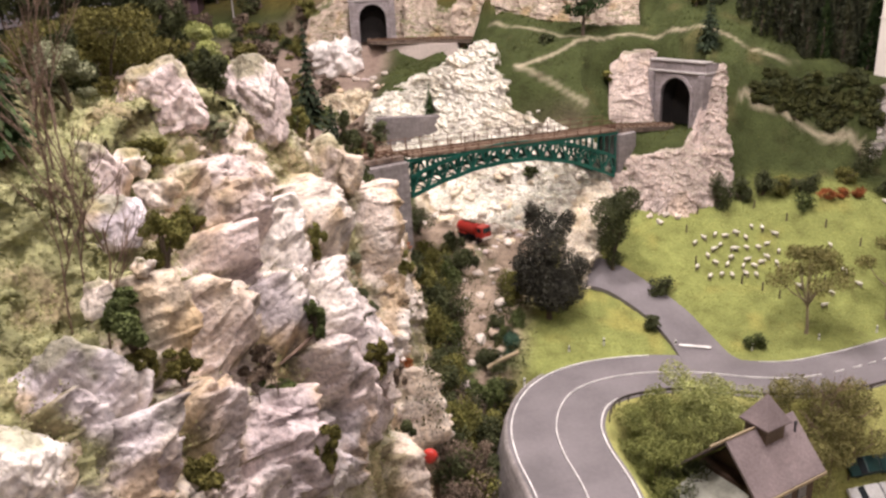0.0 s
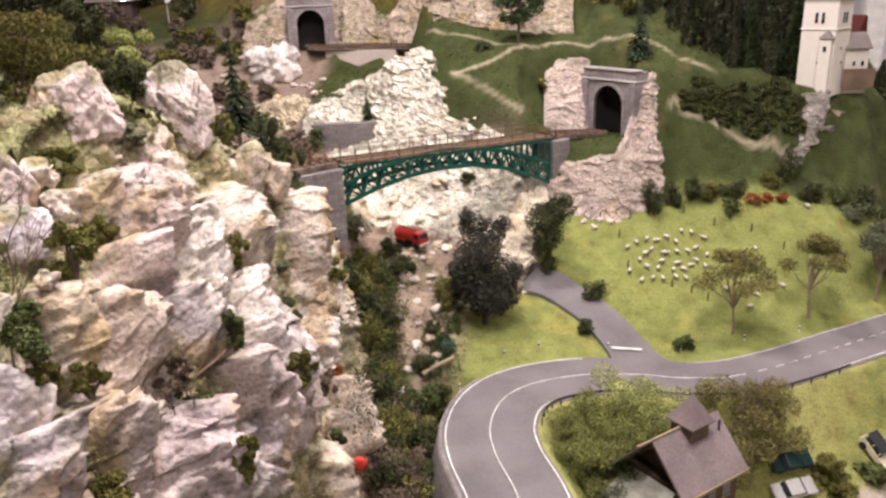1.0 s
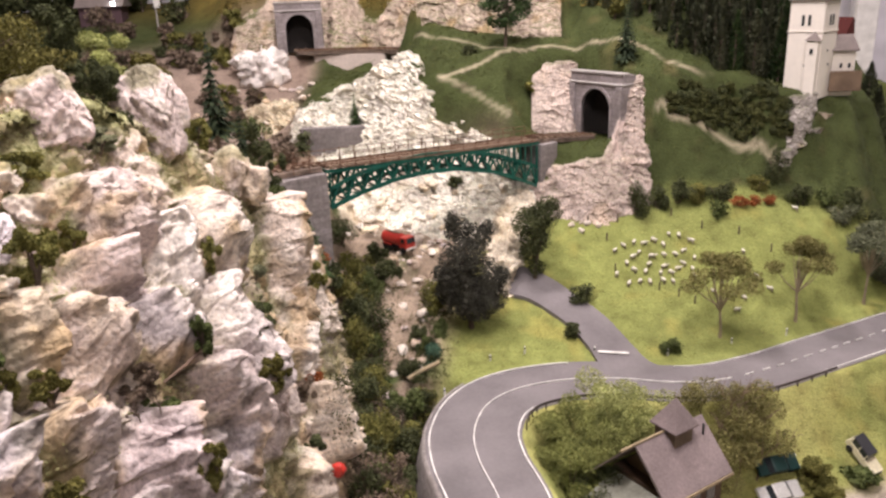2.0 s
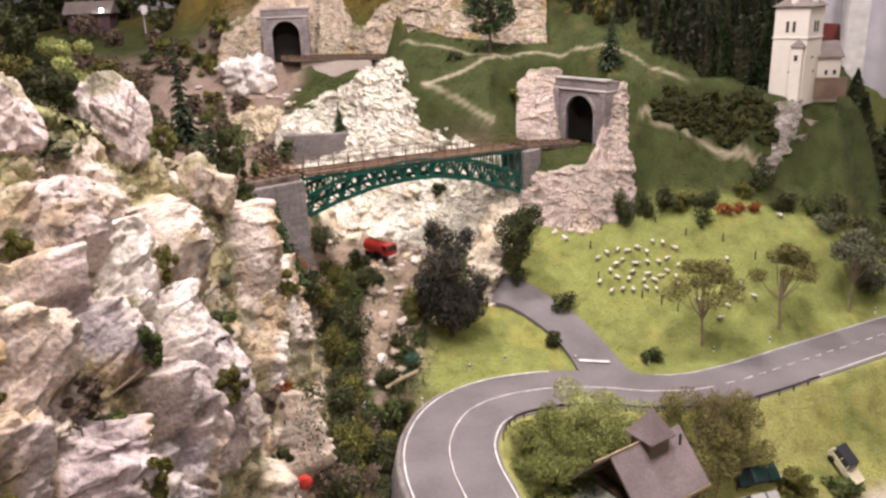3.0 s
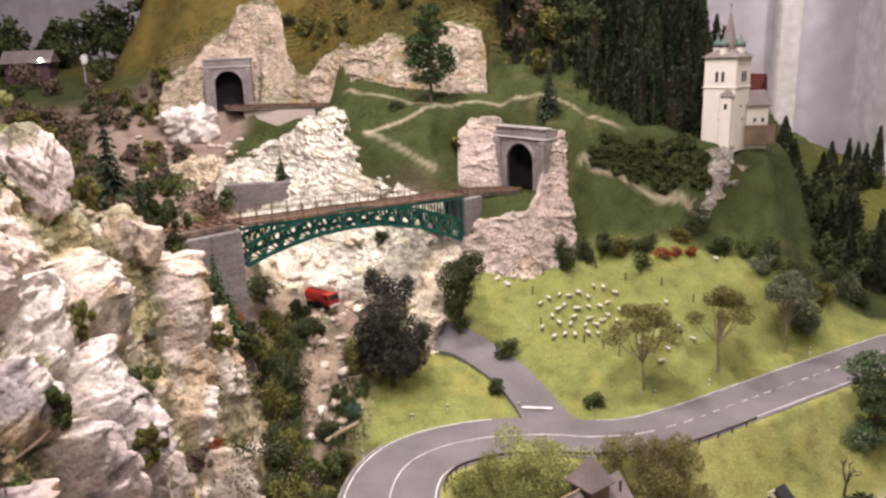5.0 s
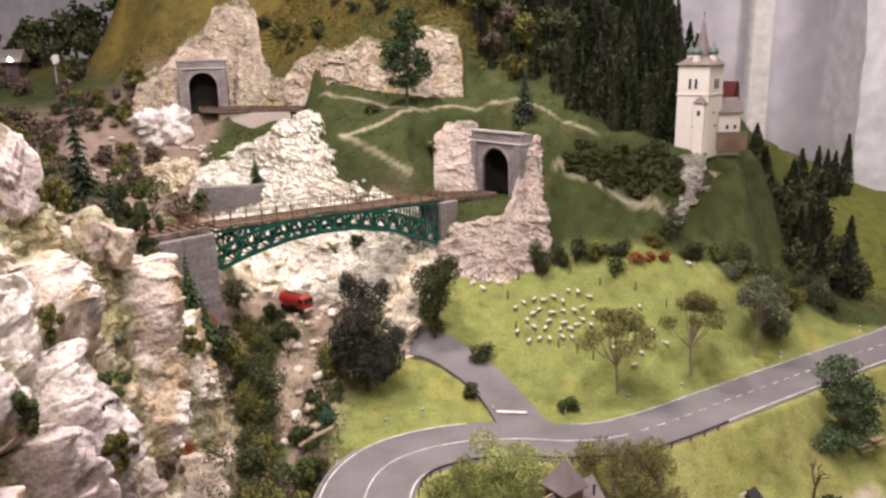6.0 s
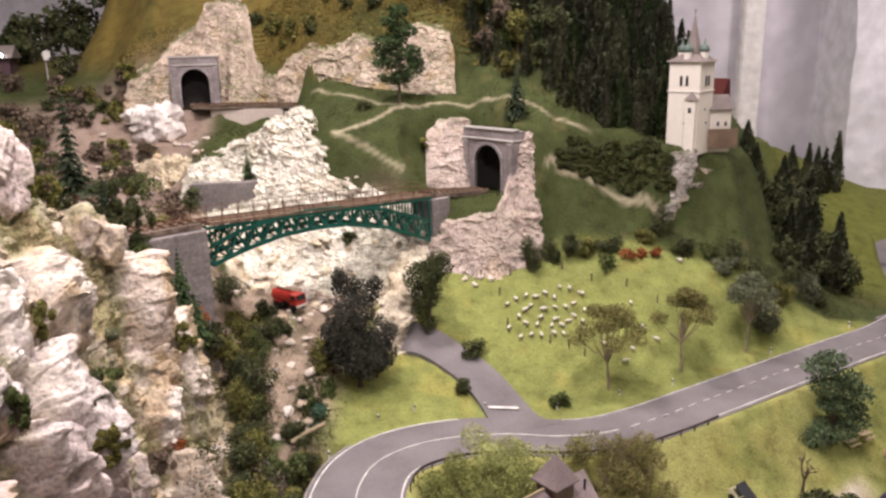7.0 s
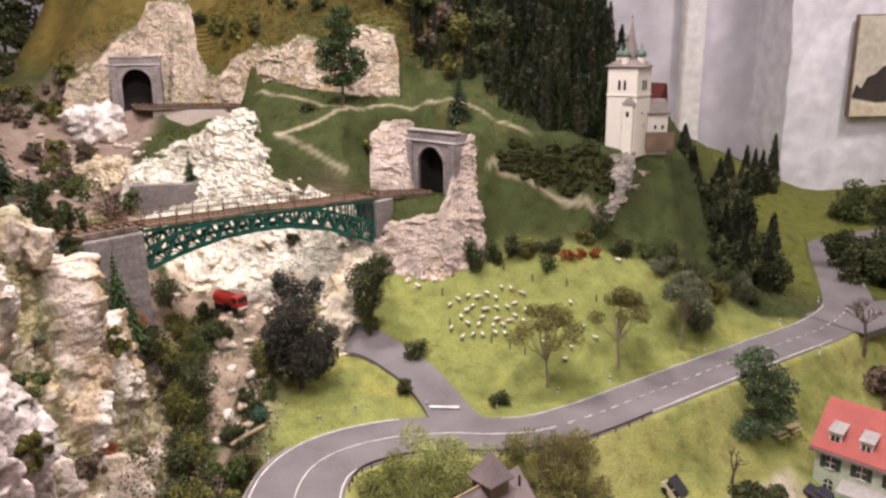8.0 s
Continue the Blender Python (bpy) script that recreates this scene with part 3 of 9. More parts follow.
    for line in PATHS:
        d = way_distance(p, line) / (1.5 if line is PATHS[1] else 1.9 if line is PATHS[2] else 1.0)
        col = blend(col, (0.46, 0.40, 0.29), step(0.0050, 0.0020, d + 0.002 * v2) * (0.45 if line is PATHS[1] else 0.7))
    cream, pink, grey = np.array((0.62, 0.55, 0.43)), np.array((0.62, 0.50, 0.44)), np.array((0.50, 0.47, 0.45))
    toward = step(0.06, 0.14, x)[:, None]
    up = step(1.40, 1.5, y)[:, None] * 0.7
    stone = cream * (1 - toward) + pink * toward
    stone = stone * (1 - up) + np.array((0.66, 0.55, 0.43)) * up
    stone = stone * (0.92 + 0.10 * h1[:, None] + 0.08 * h2[:, None])
    stone = blend(stone, (0.50, 0.36, 0.16), step(0.15, 0.6, fbm(p / 0.05, 3, 31)) * 0.45)
    stone = blend(stone, (0.13, 0.15, 0.05), step(0.3, 0.55, fbm(p / 0.03, 3, 33)) * 0.7 * step(0.5, 0.75, n[:, 2]))
    stone = stone * (1 - church[:, None]) + grey * (0.9 + 0.2 * v2[:, None]) * church[:, None]
    col = col * (1 - rocky[:, None]) + stone * rocky[:, None]
    me = grid_mesh("ground", p, nu, nv)
    soil(me, col)
    bare_way = np.zeros(len(x))
    for line in PATHS + [SIDE_LINE]:
        d = way_distance(p, line) if isinstance(line, list) else distance(x, y, line)[0]
        bare_way = np.maximum(bare_way, d < (0.009 if isinstance(line, list) else 0.034))
    grassy = (rocky < 0.3) & (gorge < 0.3) & (left < 0.3) & (rd > 0.062) & (bare_way < 0.5) & (yard < 0.3) & (y < 1.75) & (x < 0.95)
    TURF["meadow"] = p[grassy & (hill < 0.5)]
    TURF["hill"] = p[grassy & (hill >= 0.5)]
    return single("ground", me, M_GROUND, "hilly ground with yellow-green meadow, dark hillside turf and bare pale rock", "ground", kind="structure")


build_ground()

# ---- roads ----
def strip(line, left, right, z=0.0, drop=0.006):
    """A ribbon along a plan line with turned-down edges; left and right are its widths."""
    d = np.gradient(line, axis=0)
    d /= np.linalg.norm(d, axis=1, keepdims=True)
    nrm = np.stack([-d[:, 1], d[:, 0]], 1)
    k = np.linspace(0, 1, len(line))
    lw, rw = np.broadcast_to(left, k.shape)[:, None], np.broadcast_to(right, k.shape)[:, None]
    zz = z if np.ndim(z) else np.full(len(line), z)
    a, b = line + nrm * lw, line - nrm * rw
    rows = [np.column_stack([a, zz - drop]), np.column_stack([a, zz])]
    for t in (0.25, 0.5, 0.75):
        rows.append(np.column_stack([a * (1 - t) + b * t, zz]))
    rows += [np.column_stack([b, zz]), np.column_stack([b, zz - drop])]
    p = np.stack(rows, 1).reshape(-1, 3)
    return grid_mesh("strip", p, len(line), len(rows), smooth=False, flip=True)


ROAD_FINE = smooth_line(ROAD_MID, 0.006)
ROAD_HALF = np.interp(ROAD_FINE[:, 0], [0.0, 0.15, 0.4], [0.052, 0.046, 0.042])
single("road", strip(ROAD_FINE, ROAD_HALF, ROAD_HALF, 0.0, 0.02), M_ASPHALT, "grey asphalt road with a hairpin bend and white markings", "road", kind="structure")

side_fine = smooth_line(SIDE_ROAD, 0.004)
side_half = 0.026 + 0.028 * np.exp(-np.linspace(0, 14, len(side_fine)))
lane = strip(side_fine, side_half, side_half, 0.0, 0.006)
flat = np.array([v.co[:] for v in lane.vertices])
drop = flat[:, 2].copy()
flat[:, 2] = np.maximum(lane_z(flat[:, 0], flat[:, 1]), 0.0) + 0.0004 + 0.0008 * step(0.82, 0.87, flat[:, 1]) + drop
lane.vertices.foreach_set("co", flat.astype(np.float32).ravel())
single("side_road", lane, M_ASPHALT, "narrow grey asphalt lane joining the road", "road", kind="structure")
branch_fine = smooth_line(BRANCH, 0.02)
single("branch_road", strip(branch_fine, 0.06, 0.05, 0.0012, 0.012), M_ASPHALT, "grey asphalt road branching off at a junction", "road", kind="structure")


def along(line, a, b):
    """The stretch of a fine line from a to b of its length."""
    n = len(line) - 1
    return line[int(a * n):int(b * n) + 1]


def offset(line, w):
    d = np.gradient(line, axis=0)
    d /= np.linalg.norm(d, axis=1, keepdims=True)
    return line + np.stack([-d[:, 1], d[:, 0]], 1) * np.broadcast_to(w, (len(line),))[:, None]


def marking(line, w, z=0.0045, label="white painted road line"):
    return single("road_marking", strip(line, w, w, z, 0.0015), M_MARK, label, "road marking", kind="structure")


# ---- the cliff beside the gorge ----
# Sections along the cliff: at a distance y ahead, pairs of (x, height), from the gorge up and over the top.
CLIFF = {
    -0.10: [(-0.12, -0.1), (-0.17, 0.10), (-0.22, 0.19), (-0.27, 0.24), (-0.33, 0.28), (-0.40, 0.31), (-0.48, 0.34), (-0.9, 0.36)],
    0.10: [(-0.10, -0.1), (-0.14, 0.10), (-0.17, 0.21), (-0.20, 0.26), (-0.24, 0.30), (-0.30, 0.33), (-0.38, 0.36), (-0.9, 0.38)],
    0.20: [(-0.10, -0.1), (-0.135, 0.10), (-0.155, 0.22), (-0.18, 0.27), (-0.205, 0.31), (-0.25, 0.35), (-0.33, 0.385), (-0.9, 0.40)],
    0.27: [(-0.10, -0.1), (-0.135, 0.12), (-0.152, 0.22), (-0.165, 0.26), (-0.194, 0.291), (-0.213, 0.33), (-0.24, 0.38), (-0.9, 0.43)],
    0.36: [(-0.09, -0.1), (-0.12, 0.08), (-0.135, 0.20), (-0.155, 0.256), (-0.19, 0.295), (-0.222, 0.345), (-0.25, 0.405), (-0.9, 0.45)],
    0.45: [(-0.09, -0.1), (-0.122, 0.08), (-0.138, 0.205), (-0.15, 0.258), (-0.18, 0.29), (-0.202, 0.345), (-0.235, 0.405), (-0.9, 0.45)],
    0.55: [(-0.09, -0.1), (-0.122, 0.04), (-0.136, 0.13), (-0.155, 0.20), (-0.168, 0.25), (-0.184, 0.31), (-0.21, 0.35), (-0.9, 0.41)],
    0.62: [(-0.09, -0.1), (-0.122, 0.04), (-0.131, 0.13), (-0.148, 0.19), (-0.160, 0.24), (-0.168, 0.285), (-0.20, 0.315), (-0.9, 0.35)],
    0.68: [(-0.09, -0.08), (-0.124, 0.03), (-0.133, 0.10), (-0.138, 0.15), (-0.145, 0.185), (-0.165, 0.205), (-0.20, 0.235), (-0.9, 0.28)],
    0.74: [(-0.10, -0.06), (-0.13, 0.0), (-0.15, 0.05), (-0.165, 0.09), (-0.18, 0.13), (-0.195, 0.16), (-0.22, 0.19), (-0.9, 0.24)],
    0.84: [(-0.12, -0.03), (-0.15, 0.02), (-0.165, 0.06), (-0.18, 0.10), (-0.19, 0.14), (-0.21, 0.18), (-0.25, 0.205), (-0.9, 0.215)],
    0.96: [(-0.15, 0.0), (-0.17, 0.04), (-0.19, 0.08), (-0.21, 0.12), (-0.23, 0.16), (-0.25, 0.19), (-0.30, 0.205), (-0.9, 0.21)],
}


def cliff_at(y, k):
    """The base point of the cliff, k from 0 at its foot to 7 over the top, and y as arrays."""
    ys = sorted(CLIFF)
    c = np.array([CLIFF[v] for v in ys])
    i = np.clip(np.searchsorted(ys, y) - 1, 0, len(ys) - 2)
    a, b = np.array(ys)[i], np.array(ys)[i + 1]
    t = np.clip((y - a) / (b - a), 0, 1)
    j = np.clip(np.floor(k).astype(int), 0, 6)
    f = np.clip(k - j, 0, 1)

    def row(q):
        return c[q, j] * (1 - f)[:, None] + c[q, j + 1] * f[:, None]
    xz = row(i) * (1 - t)[:, None] + row(i + 1) * t[:, None]
    return np.column_stack([xz[:, 0], y, xz[:, 1]])


MOSSY = {}
PINK, GREY, PALE = (0.62, 0.52, 0.50), (0.46, 0.41, 0.41), (0.68, 0.60, 0.53)
ROSE, LILAC, WHITE = (0.58, 0.49, 0.47), (0.58, 0.525, 0.55), (0.77, 0.71, 0.66)
TAN, SAND = (0.60, 0.50, 0.40), (0.60, 0.51, 0.45)
BLOCKS = []


def block(x, y, z, sx, sy, sz, colour, seed, rz, tilt, lean):
    """A squared buttress in the face of the cliff: flat sides, some corners split off."""
    rng = np.random.default_rng(seed)
    size = np.array((sx, sy, sz))
    side = np.vstack([np.eye(3), -np.eye(3)]) + rng.normal(size=(6, 3)) * 0.16
    cut = rng.normal(size=(9, 3))
    planes = np.vstack([side, cut])
    planes /= np.linalg.norm(planes, axis=1, keepdims=True)
    reach = np.concatenate([np.abs(side / np.linalg.norm(side, axis=1, keepdims=True)) @ size * 0.93,
                            np.linalg.norm(planes[6:] * size, axis=1) * rng.uniform(1.0, 1.3, 9)])
    turn = np.array(pose(0, 0, 0, -12, lean, rz).to_3x3())
    BLOCKS.append((np.array((x, y, z)), planes @ turn.T, reach, colour, seed))


block(-0.2079, 0.3790, 0.3332, 0.0264, 0.0135, 0.0236, ROSE, 206, 23, -15, 12)
block(-0.1853, 0.4048, 0.2978, 0.0185, 0.0146, 0.0289, WHITE, 207, 20, -18, -8)
block(-0.1775, 0.4652, 0.2906, 0.0170, 0.0148, 0.0326, PALE, 208, 17, -17, -14)
block(-0.1790, 0.6011, 0.2402, 0.0303, 0.0232, 0.0449, SAND, 209, 14, -18, -8)
block(-0.1690, 0.6680, 0.1600, 0.0202, 0.0227, 0.0491, PALE, 210, 11, -21, -6)
block(-0.1560, 0.6311, 0.1207, 0.0150, 0.0166, 0.0354, GREY, 211, 11, -26, 0)
block(-0.1652, 0.5866, 0.1683, 0.0212, 0.0174, 0.0357, PALE, 212, 13, -24, 4)
block(-0.1448, 0.5637, 0.1463, 0.0086, 0.0132, 0.0308, WHITE, 213, 12, -26, 6)
block(-0.1542, 0.4073, 0.2429, 0.0195, 0.0156, 0.0429, WHITE, 214, 16, -24, -14)
block(-0.1418, 0.4088, 0.1819, 0.0181, 0.0140, 0.0271, SAND, 215, 15, -30, -8)
block(-0.1500, 0.5547, 0.0800, 0.0269, 0.0232, 0.0386, TAN, 216, 11, -31, -4)
block(-0.1708, 0.3421, 0.2741, 0.0185, 0.0109, 0.0222, GREY, 217, 21, -23, 0)
block(-0.1895, 0.3047, 0.2912, 0.0215, 0.0107, 0.0183, TAN, 218, 25, -22, 0)
block(-0.1470, 0.3640, 0.2181, 0.0209, 0.0127, 0.0264, ROSE, 219, 17, -28, -10)
block(-0.1397, 0.3587, 0.1744, 0.0118, 0.0110, 0.0259, LILAC, 220, 16, -33, 0)
block(-0.1641, 0.2925, 0.2140, 0.0265, 0.0162, 0.0338, ROSE, 221, 23, -32, 0)
block(-0.1894, 0.2524, 0.2578, 0.0210, 0.0129, 0.0199, PALE, 222, 29, -29, 14)
block(-0.1959, 0.1951, 0.2653, 0.0244, 0.0134, 0.0186, LILAC, 225, 35, -32, 0)
block(-0.2006, 0.2641, 0.3139, 0.0132, 0.0101, 0.0194, TAN, 231, 29, -21, 0)
block(-0.1500, 0.4654, 0.0740, 0.0332, 0.0174, 0.0313, TAN, 233, 13, -35, 0)
block(-0.2030, 0.3472, 0.3049, 0.0216, 0.0112, 0.0199, ROSE, 234, 24, -19, 0)
block(-0.1438, 0.4622, 0.1547, 0.0133, 0.0113, 0.0241, SAND, 235, 14, -29, 0)
block(-0.1510, 0.3357, 0.1760, 0.0107, 0.0097, 0.0297, GREY, 236, 19, -34, 0)


def blurred(grid, times=1):
    for _ in range(times):
        g = np.pad(grid, ((1, 1), (1, 1)) + ((0, 0),) * (grid.ndim - 2), mode="edge")
        grid = (g[:-2, 1:-1] + g[2:, 1:-1] + g[1:-1, :-2] + g[1:-1, 2:] + 2 * g[1:-1, 1:-1]) / 6
    return grid


def buttresses(p, n):
    """How far the blocks stand out of the face, and the tone of the foremost."""
    out = np.full(len(p), -0.012)
    tone = np.tile(np.array(SAND), (len(p), 1))
    for at, planes, reach, colour, _ in BLOCKS:
        near = np.where(((p - at) ** 2).sum(1) < (2.2 * reach.max() + 0.02) ** 2)[0]
        room = reach - (p[near] - at) @ planes.T
        pace = n[near] @ planes.T
        leave = np.min(np.where(pace > 0.02, room / np.maximum(pace, 0.02), 9), axis=1)
        enter = np.max(np.where(pace < -0.02, room / np.minimum(pace, -0.02), -9), axis=1)
        h = np.where(leave > enter, np.minimum(leave, 0.03), -9)
        better = h > out[near]
        out[near[better]] = h[better]
        tone[near[better]] = colour
    return out, tone


def build_cliff():
    ys = spaced((-0.1, 0.12, 0.005), (0.12, 0.72, 0.0015), (0.72, 0.96, 0.006))
    ks = np.concatenate([np.linspace(0, 1, 60)[:-1], np.linspace(1, 6, 270)[:-1], 6 + np.linspace(0, 1, 110) ** 1.6])
    nu, nv = len(ys), len(ks)
    y, k = np.repeat(ys, nv), np.tile(ks, nu)
    p = cliff_at(y, k)
    n = -grid_normals(p, nu, nv)
    n = np.where((n[:, 2] < 0)[:, None], -n, n)
    top = step(6.0, 6.6, k)
    q = p * np.array((1.0, 1.0, 0.6))
    warp = np.stack([fbm(p / 0.05, 3, 141 + c) for c in range(3)], 1)
    h1, e1 = facets(p * np.array((1, 1, 0.42)) / 0.072 + 0.25 * warp, 101)
    h2, e2 = facets(p * np.array((1, 1, 0.6)) / 0.034 + 0.3 * warp, 111)
    h3, e3 = facets(p / 0.014 + 0.3 * warp, 121)
    stand_out, tone = buttresses(p, n)
    stand_out = blurred(stand_out.reshape(nu, nv), 2).ravel()
    tone = blurred(tone.reshape(nu, nv, 3), 5).reshape(-1, 3)
    rel = 0.0035 * h1 + 0.0030 * h2 + 0.0024 * h3 + 0.0014 * fbm(p / 0.010, 4, 151)
    slabs = (p @ np.array((0.55, 0.75, 0.25))) / 0.013 + 1.1 * fbm(p / 0.05, 3, 191)
    no = np.floor(slabs).astype(np.int64)
    rise, after = hashed(no, no * 3, no * 7, 193) * 2 - 1, hashed(no + 1, no * 3 + 3, no * 7 + 7, 193) * 2 - 1
    rel += 0.0024 * (rise + (after - rise) * step(0.75, 1.0, slabs - no))
    h4, e4 = facets(p * np.array((1, 1, 0.7)) / 0.0075 + 0.35 * warp, 161)
    rel += 0.0021 * h4 - 0.0016 * np.clip(1 - np.abs(fbm(p / 0.02, 4, 171)) * 3 - 0.55, 0, 1)
    rel -= 0.0014 * step(0.16, 0.36, fbm(p / 0.006, 3, 184)) * step(0.02, 0.28, fbm(p / 0.045, 3, 185))
    rel -= 0.0015 * np.exp(-(e1 / 0.05) ** 2)
    big = stand_out - 0.002
    p = p + n * ((rel + big) * (1 - 0.25 * top))[:, None]
    n2 = -grid_normals(p, nu, nv)
    v1, v2 = fbm(p / 0.05, 4, 111), fbm(p / 0.012, 3, 112)
    stone = tone * (1.07 + 0.07 * h1[:, None] + 0.06 * h2[:, None] + 0.06 * rise[:, None])
    stone = blend(stone, (0.71, 0.65, 0.60), step(0.05, 0.4, fbm(p / np.array((0.022, 0.022, 0.05)), 4, 121)) * 0.6)
    stone = blend(stone, (0.32, 0.29, 0.30), step(0.08, 0.4, fbm(p / 0.03, 4, 122)) * 0.45)
    stone = blend(stone, (0.52, 0.36, 0.17), step(0.02, 0.34, fbm(p / np.array((0.03, 0.03, 0.06)), 4, 123) + 0.10 * step(0.36, 0.5, p[:, 1])) * 0.62)
    stone = blend(stone, (0.10, 0.085, 0.08), step(0.55, 0.95, 1 - np.abs(fbm(p / np.array((0.02, 0.02, 0.035)), 4, 181)) * 4) * step(-0.1, 0.3, fbm(p / 0.06, 2, 182)) * 0.4)
    stone = blend(stone, (0.42, 0.35, 0.37), step(-0.1, 0.3, fbm(p / np.array((0.05, 0.05, 0.09)), 3, 126)) * 0.6 * step(0.5, 0.38, p[:, 1]))
    # The pits cut into the face above are coloured dark brown as well.
    grit = step(0.16, 0.36, fbm(p / 0.006, 3, 184)) * step(0.02, 0.28, fbm(p / 0.045, 3, 185))
    stone = blend(stone, (0.20, 0.14, 0.12), grit * 0.8)
    cleft = step(0.0, -0.006, stand_out) * step(0.0, 0.3, fbm(p / 0.07, 3, 127) + 0.12)
    stone = blend(stone, (0.13, 0.11, 0.10), step(0.22, 0.42, fbm(p / 0.016, 3, 124)) * 0.7)
    slope = step(0.02, 0.30, fbm(p / 0.06, 3, 131) + 0.25 * v2 + 0.5 * (n2[:, 2] - 0.45))
    upper = step(0.25, 0.31, p[:, 2]) * step(0.56, 0.42, p[:, 1])
    moss = np.maximum(step(0.45, 0.8, n2[:, 2] + 0.35 * v1) * step(0.05, 0.4, v1 + 0.5 * v2 + 0.2), upper * step(-0.26, 0.02, fbm(p / 0.055, 3, 132) + 0.3 * v2 + 0.35 * (n2[:, 2] - 0.35)))
    moss = np.maximum(moss, 0.8 * slope * step(0.3, 0.6, n2[:, 2]))
    sward = step(0.0, 0.012, p[:, 2] - np.interp(p[:, 1], [0.1, 0.2, 0.26, 0.33, 0.4, 0.5, 0.6], [0.25, 0.275, 0.305, 0.335, 0.365, 0.37, 0.335]) + 0.006 * v2)
    moss = np.maximum(np.maximum(moss, sward), np.maximum(0.7 * cleft, top))
    bold = blurred(step(0.001, 0.004, stand_out).reshape(nu, nv), 2).ravel() * step(0.95, 0.75, n2[:, 2] + 0.3 * v1)
    moss = moss * (1 - 0.9 * bold)
    green = np.array((0.32, 0.32, 0.165)) * (1 + 0.4 * v2[:, None])
    green = blend(green, (0.30, 0.23, 0.15), step(0.0, 0.4, fbm(p / 0.03, 3, 125)) * 0.75)
    green = blend(green, (0.09, 0.11, 0.035), step(0.05, 0.45, fbm(p / 0.022, 3, 128)) * 0.6)
    green = blend(green, (0.16, 0.125, 0.05), step(0.0, 0.02, np.interp(p[:, 1], [0.1, 0.2, 0.26, 0.33, 0.4, 0.5, 0.6], [0.25, 0.27, 0.295, 0.32, 0.345, 0.35, 0.315]) - p[:, 2]) * step(-0.3, 0.2, v1) * 0.8)
    col = stone * (1 - moss[:, None]) + green * moss[:, None]
    me = grid_mesh("rock_cliff", p, nu, nv, flip=True)
    soil(me, col)
    MOSSY["cliff"] = (p[moss > 0.55], n2[moss > 0.55])
    return single("rock_cliff", me, M_ROCK, "craggy pale pink and grey rock cliff with mossy ledges", "cliff", kind="structure")


CLIFF_ROCK = build_cliff()


# ---- crags: the separate blocks on top of the cliff ----
def crag(x, y, z, sx, sy, sz, colour, seed, rz=0, tilt=0, lean=0, square=4.5, parent=None):
    """A broken block of rock: a squared body split along flat planes, with chips, joints and stains."""
    bm = bmesh.new()
    bmesh.ops.create_icosphere(bm, subdivisions=6 if max(sx, sz) > 0.027 else 5, radius=1)
    d = np.array([v.co[:] for v in bm.verts])
    rng = np.random.default_rng(seed)
    pl = rng.normal(size=(15, 3))
    pl /= np.linalg.norm(pl, axis=1, keepdims=True)
    off = rng.uniform(0.70, 1.05, 15)
    r = (np.abs(d) ** square).sum(1) ** (-1 / square)
    r = np.minimum(r, np.min(np.where(d @ pl.T > 0.05, off / np.maximum(d @ pl.T, 0.05), 9), axis=1))
    w = d * r[:, None] * np.array((sx, sy, sz))
    at = w + seed * 0.37
    warp = np.stack([fbm(at / 0.02, 3, seed + 30 + c) for c in range(3)], 1)
    h1, e1 = facets(at * np.array((1, 1, 0.55)) / 0.02 + 0.35 * warp, seed)
    h2, e2 = facets(at / 0.0075 + 0.4 * warp, seed + 7)
    ledge = 0
    for c, (wide, deep) in enumerate(((0.013, 0.0026), (0.009, 0.0016), (0.005, 0.0008))):
        way = rng.normal(size=3) * np.array((1, 1, 0.45))
        slab_no = (at @ (way / np.linalg.norm(way))) / wide + 0.9 * fbm(at / 0.035, 2, seed + 40 + c)
        no = np.floor(slab_no)
        rise = hashed(no.astype(np.int64), no.astype(np.int64) * 3, no.astype(np.int64) * 7, seed + c) * 2 - 1
        after = hashed((no + 1).astype(np.int64), (no + 1).astype(np.int64) * 3, (no + 1).astype(np.int64) * 7, seed + c) * 2 - 1
        ledge = ledge + deep * (rise + (after - rise) * step(0.72, 1.0, slab_no - no))
    joint = np.clip(1 - np.abs(fbm(at / np.array((0.013, 0.013, 0.05)) + 0.4 * warp, 3, seed + 12)) * 7, 0, 1) * step(-0.1, 0.2, fbm(at / 0.03, 2, seed + 13))
    pits = step(0.34, 0.5, fbm(at / 0.007, 3, seed + 14)) * step(0.0, 0.3, fbm(at / 0.03, 2, seed + 15))
    w = w + d * (ledge + 0.0016 * h1 + 0.0007 * h2 + 0.0005 * fbm(at / 0.005, 4, seed + 9) - 0.0014 * joint - 0.0009 * pits)[:, None]
    for v, q in zip(bm.verts, w):
        v.co = q
    me = bpy.data.meshes.new("crag")
    bm.to_mesh(me)
    bm.free()
    # Relief is also put into the tone: ledges lighter, joints and pits darker.
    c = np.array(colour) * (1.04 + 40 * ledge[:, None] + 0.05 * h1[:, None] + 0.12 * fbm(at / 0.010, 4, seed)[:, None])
    c = blend(c, (0.74, 0.68, 0.62), step(0.05, 0.4, fbm(at / np.array((0.016, 0.016, 0.03)), 4, seed + 1)) * 0.55)
    c = blend(c, (0.42, 0.37, 0.40), step(0.05, 0.4, fbm(at / 0.022, 4, seed + 3)) * 0.5)
    c = blend(c, (0.50, 0.35, 0.16), step(0.14, 0.42, fbm(at / np.array((0.02, 0.02, 0.035)), 4, seed + 2)) * 0.6)
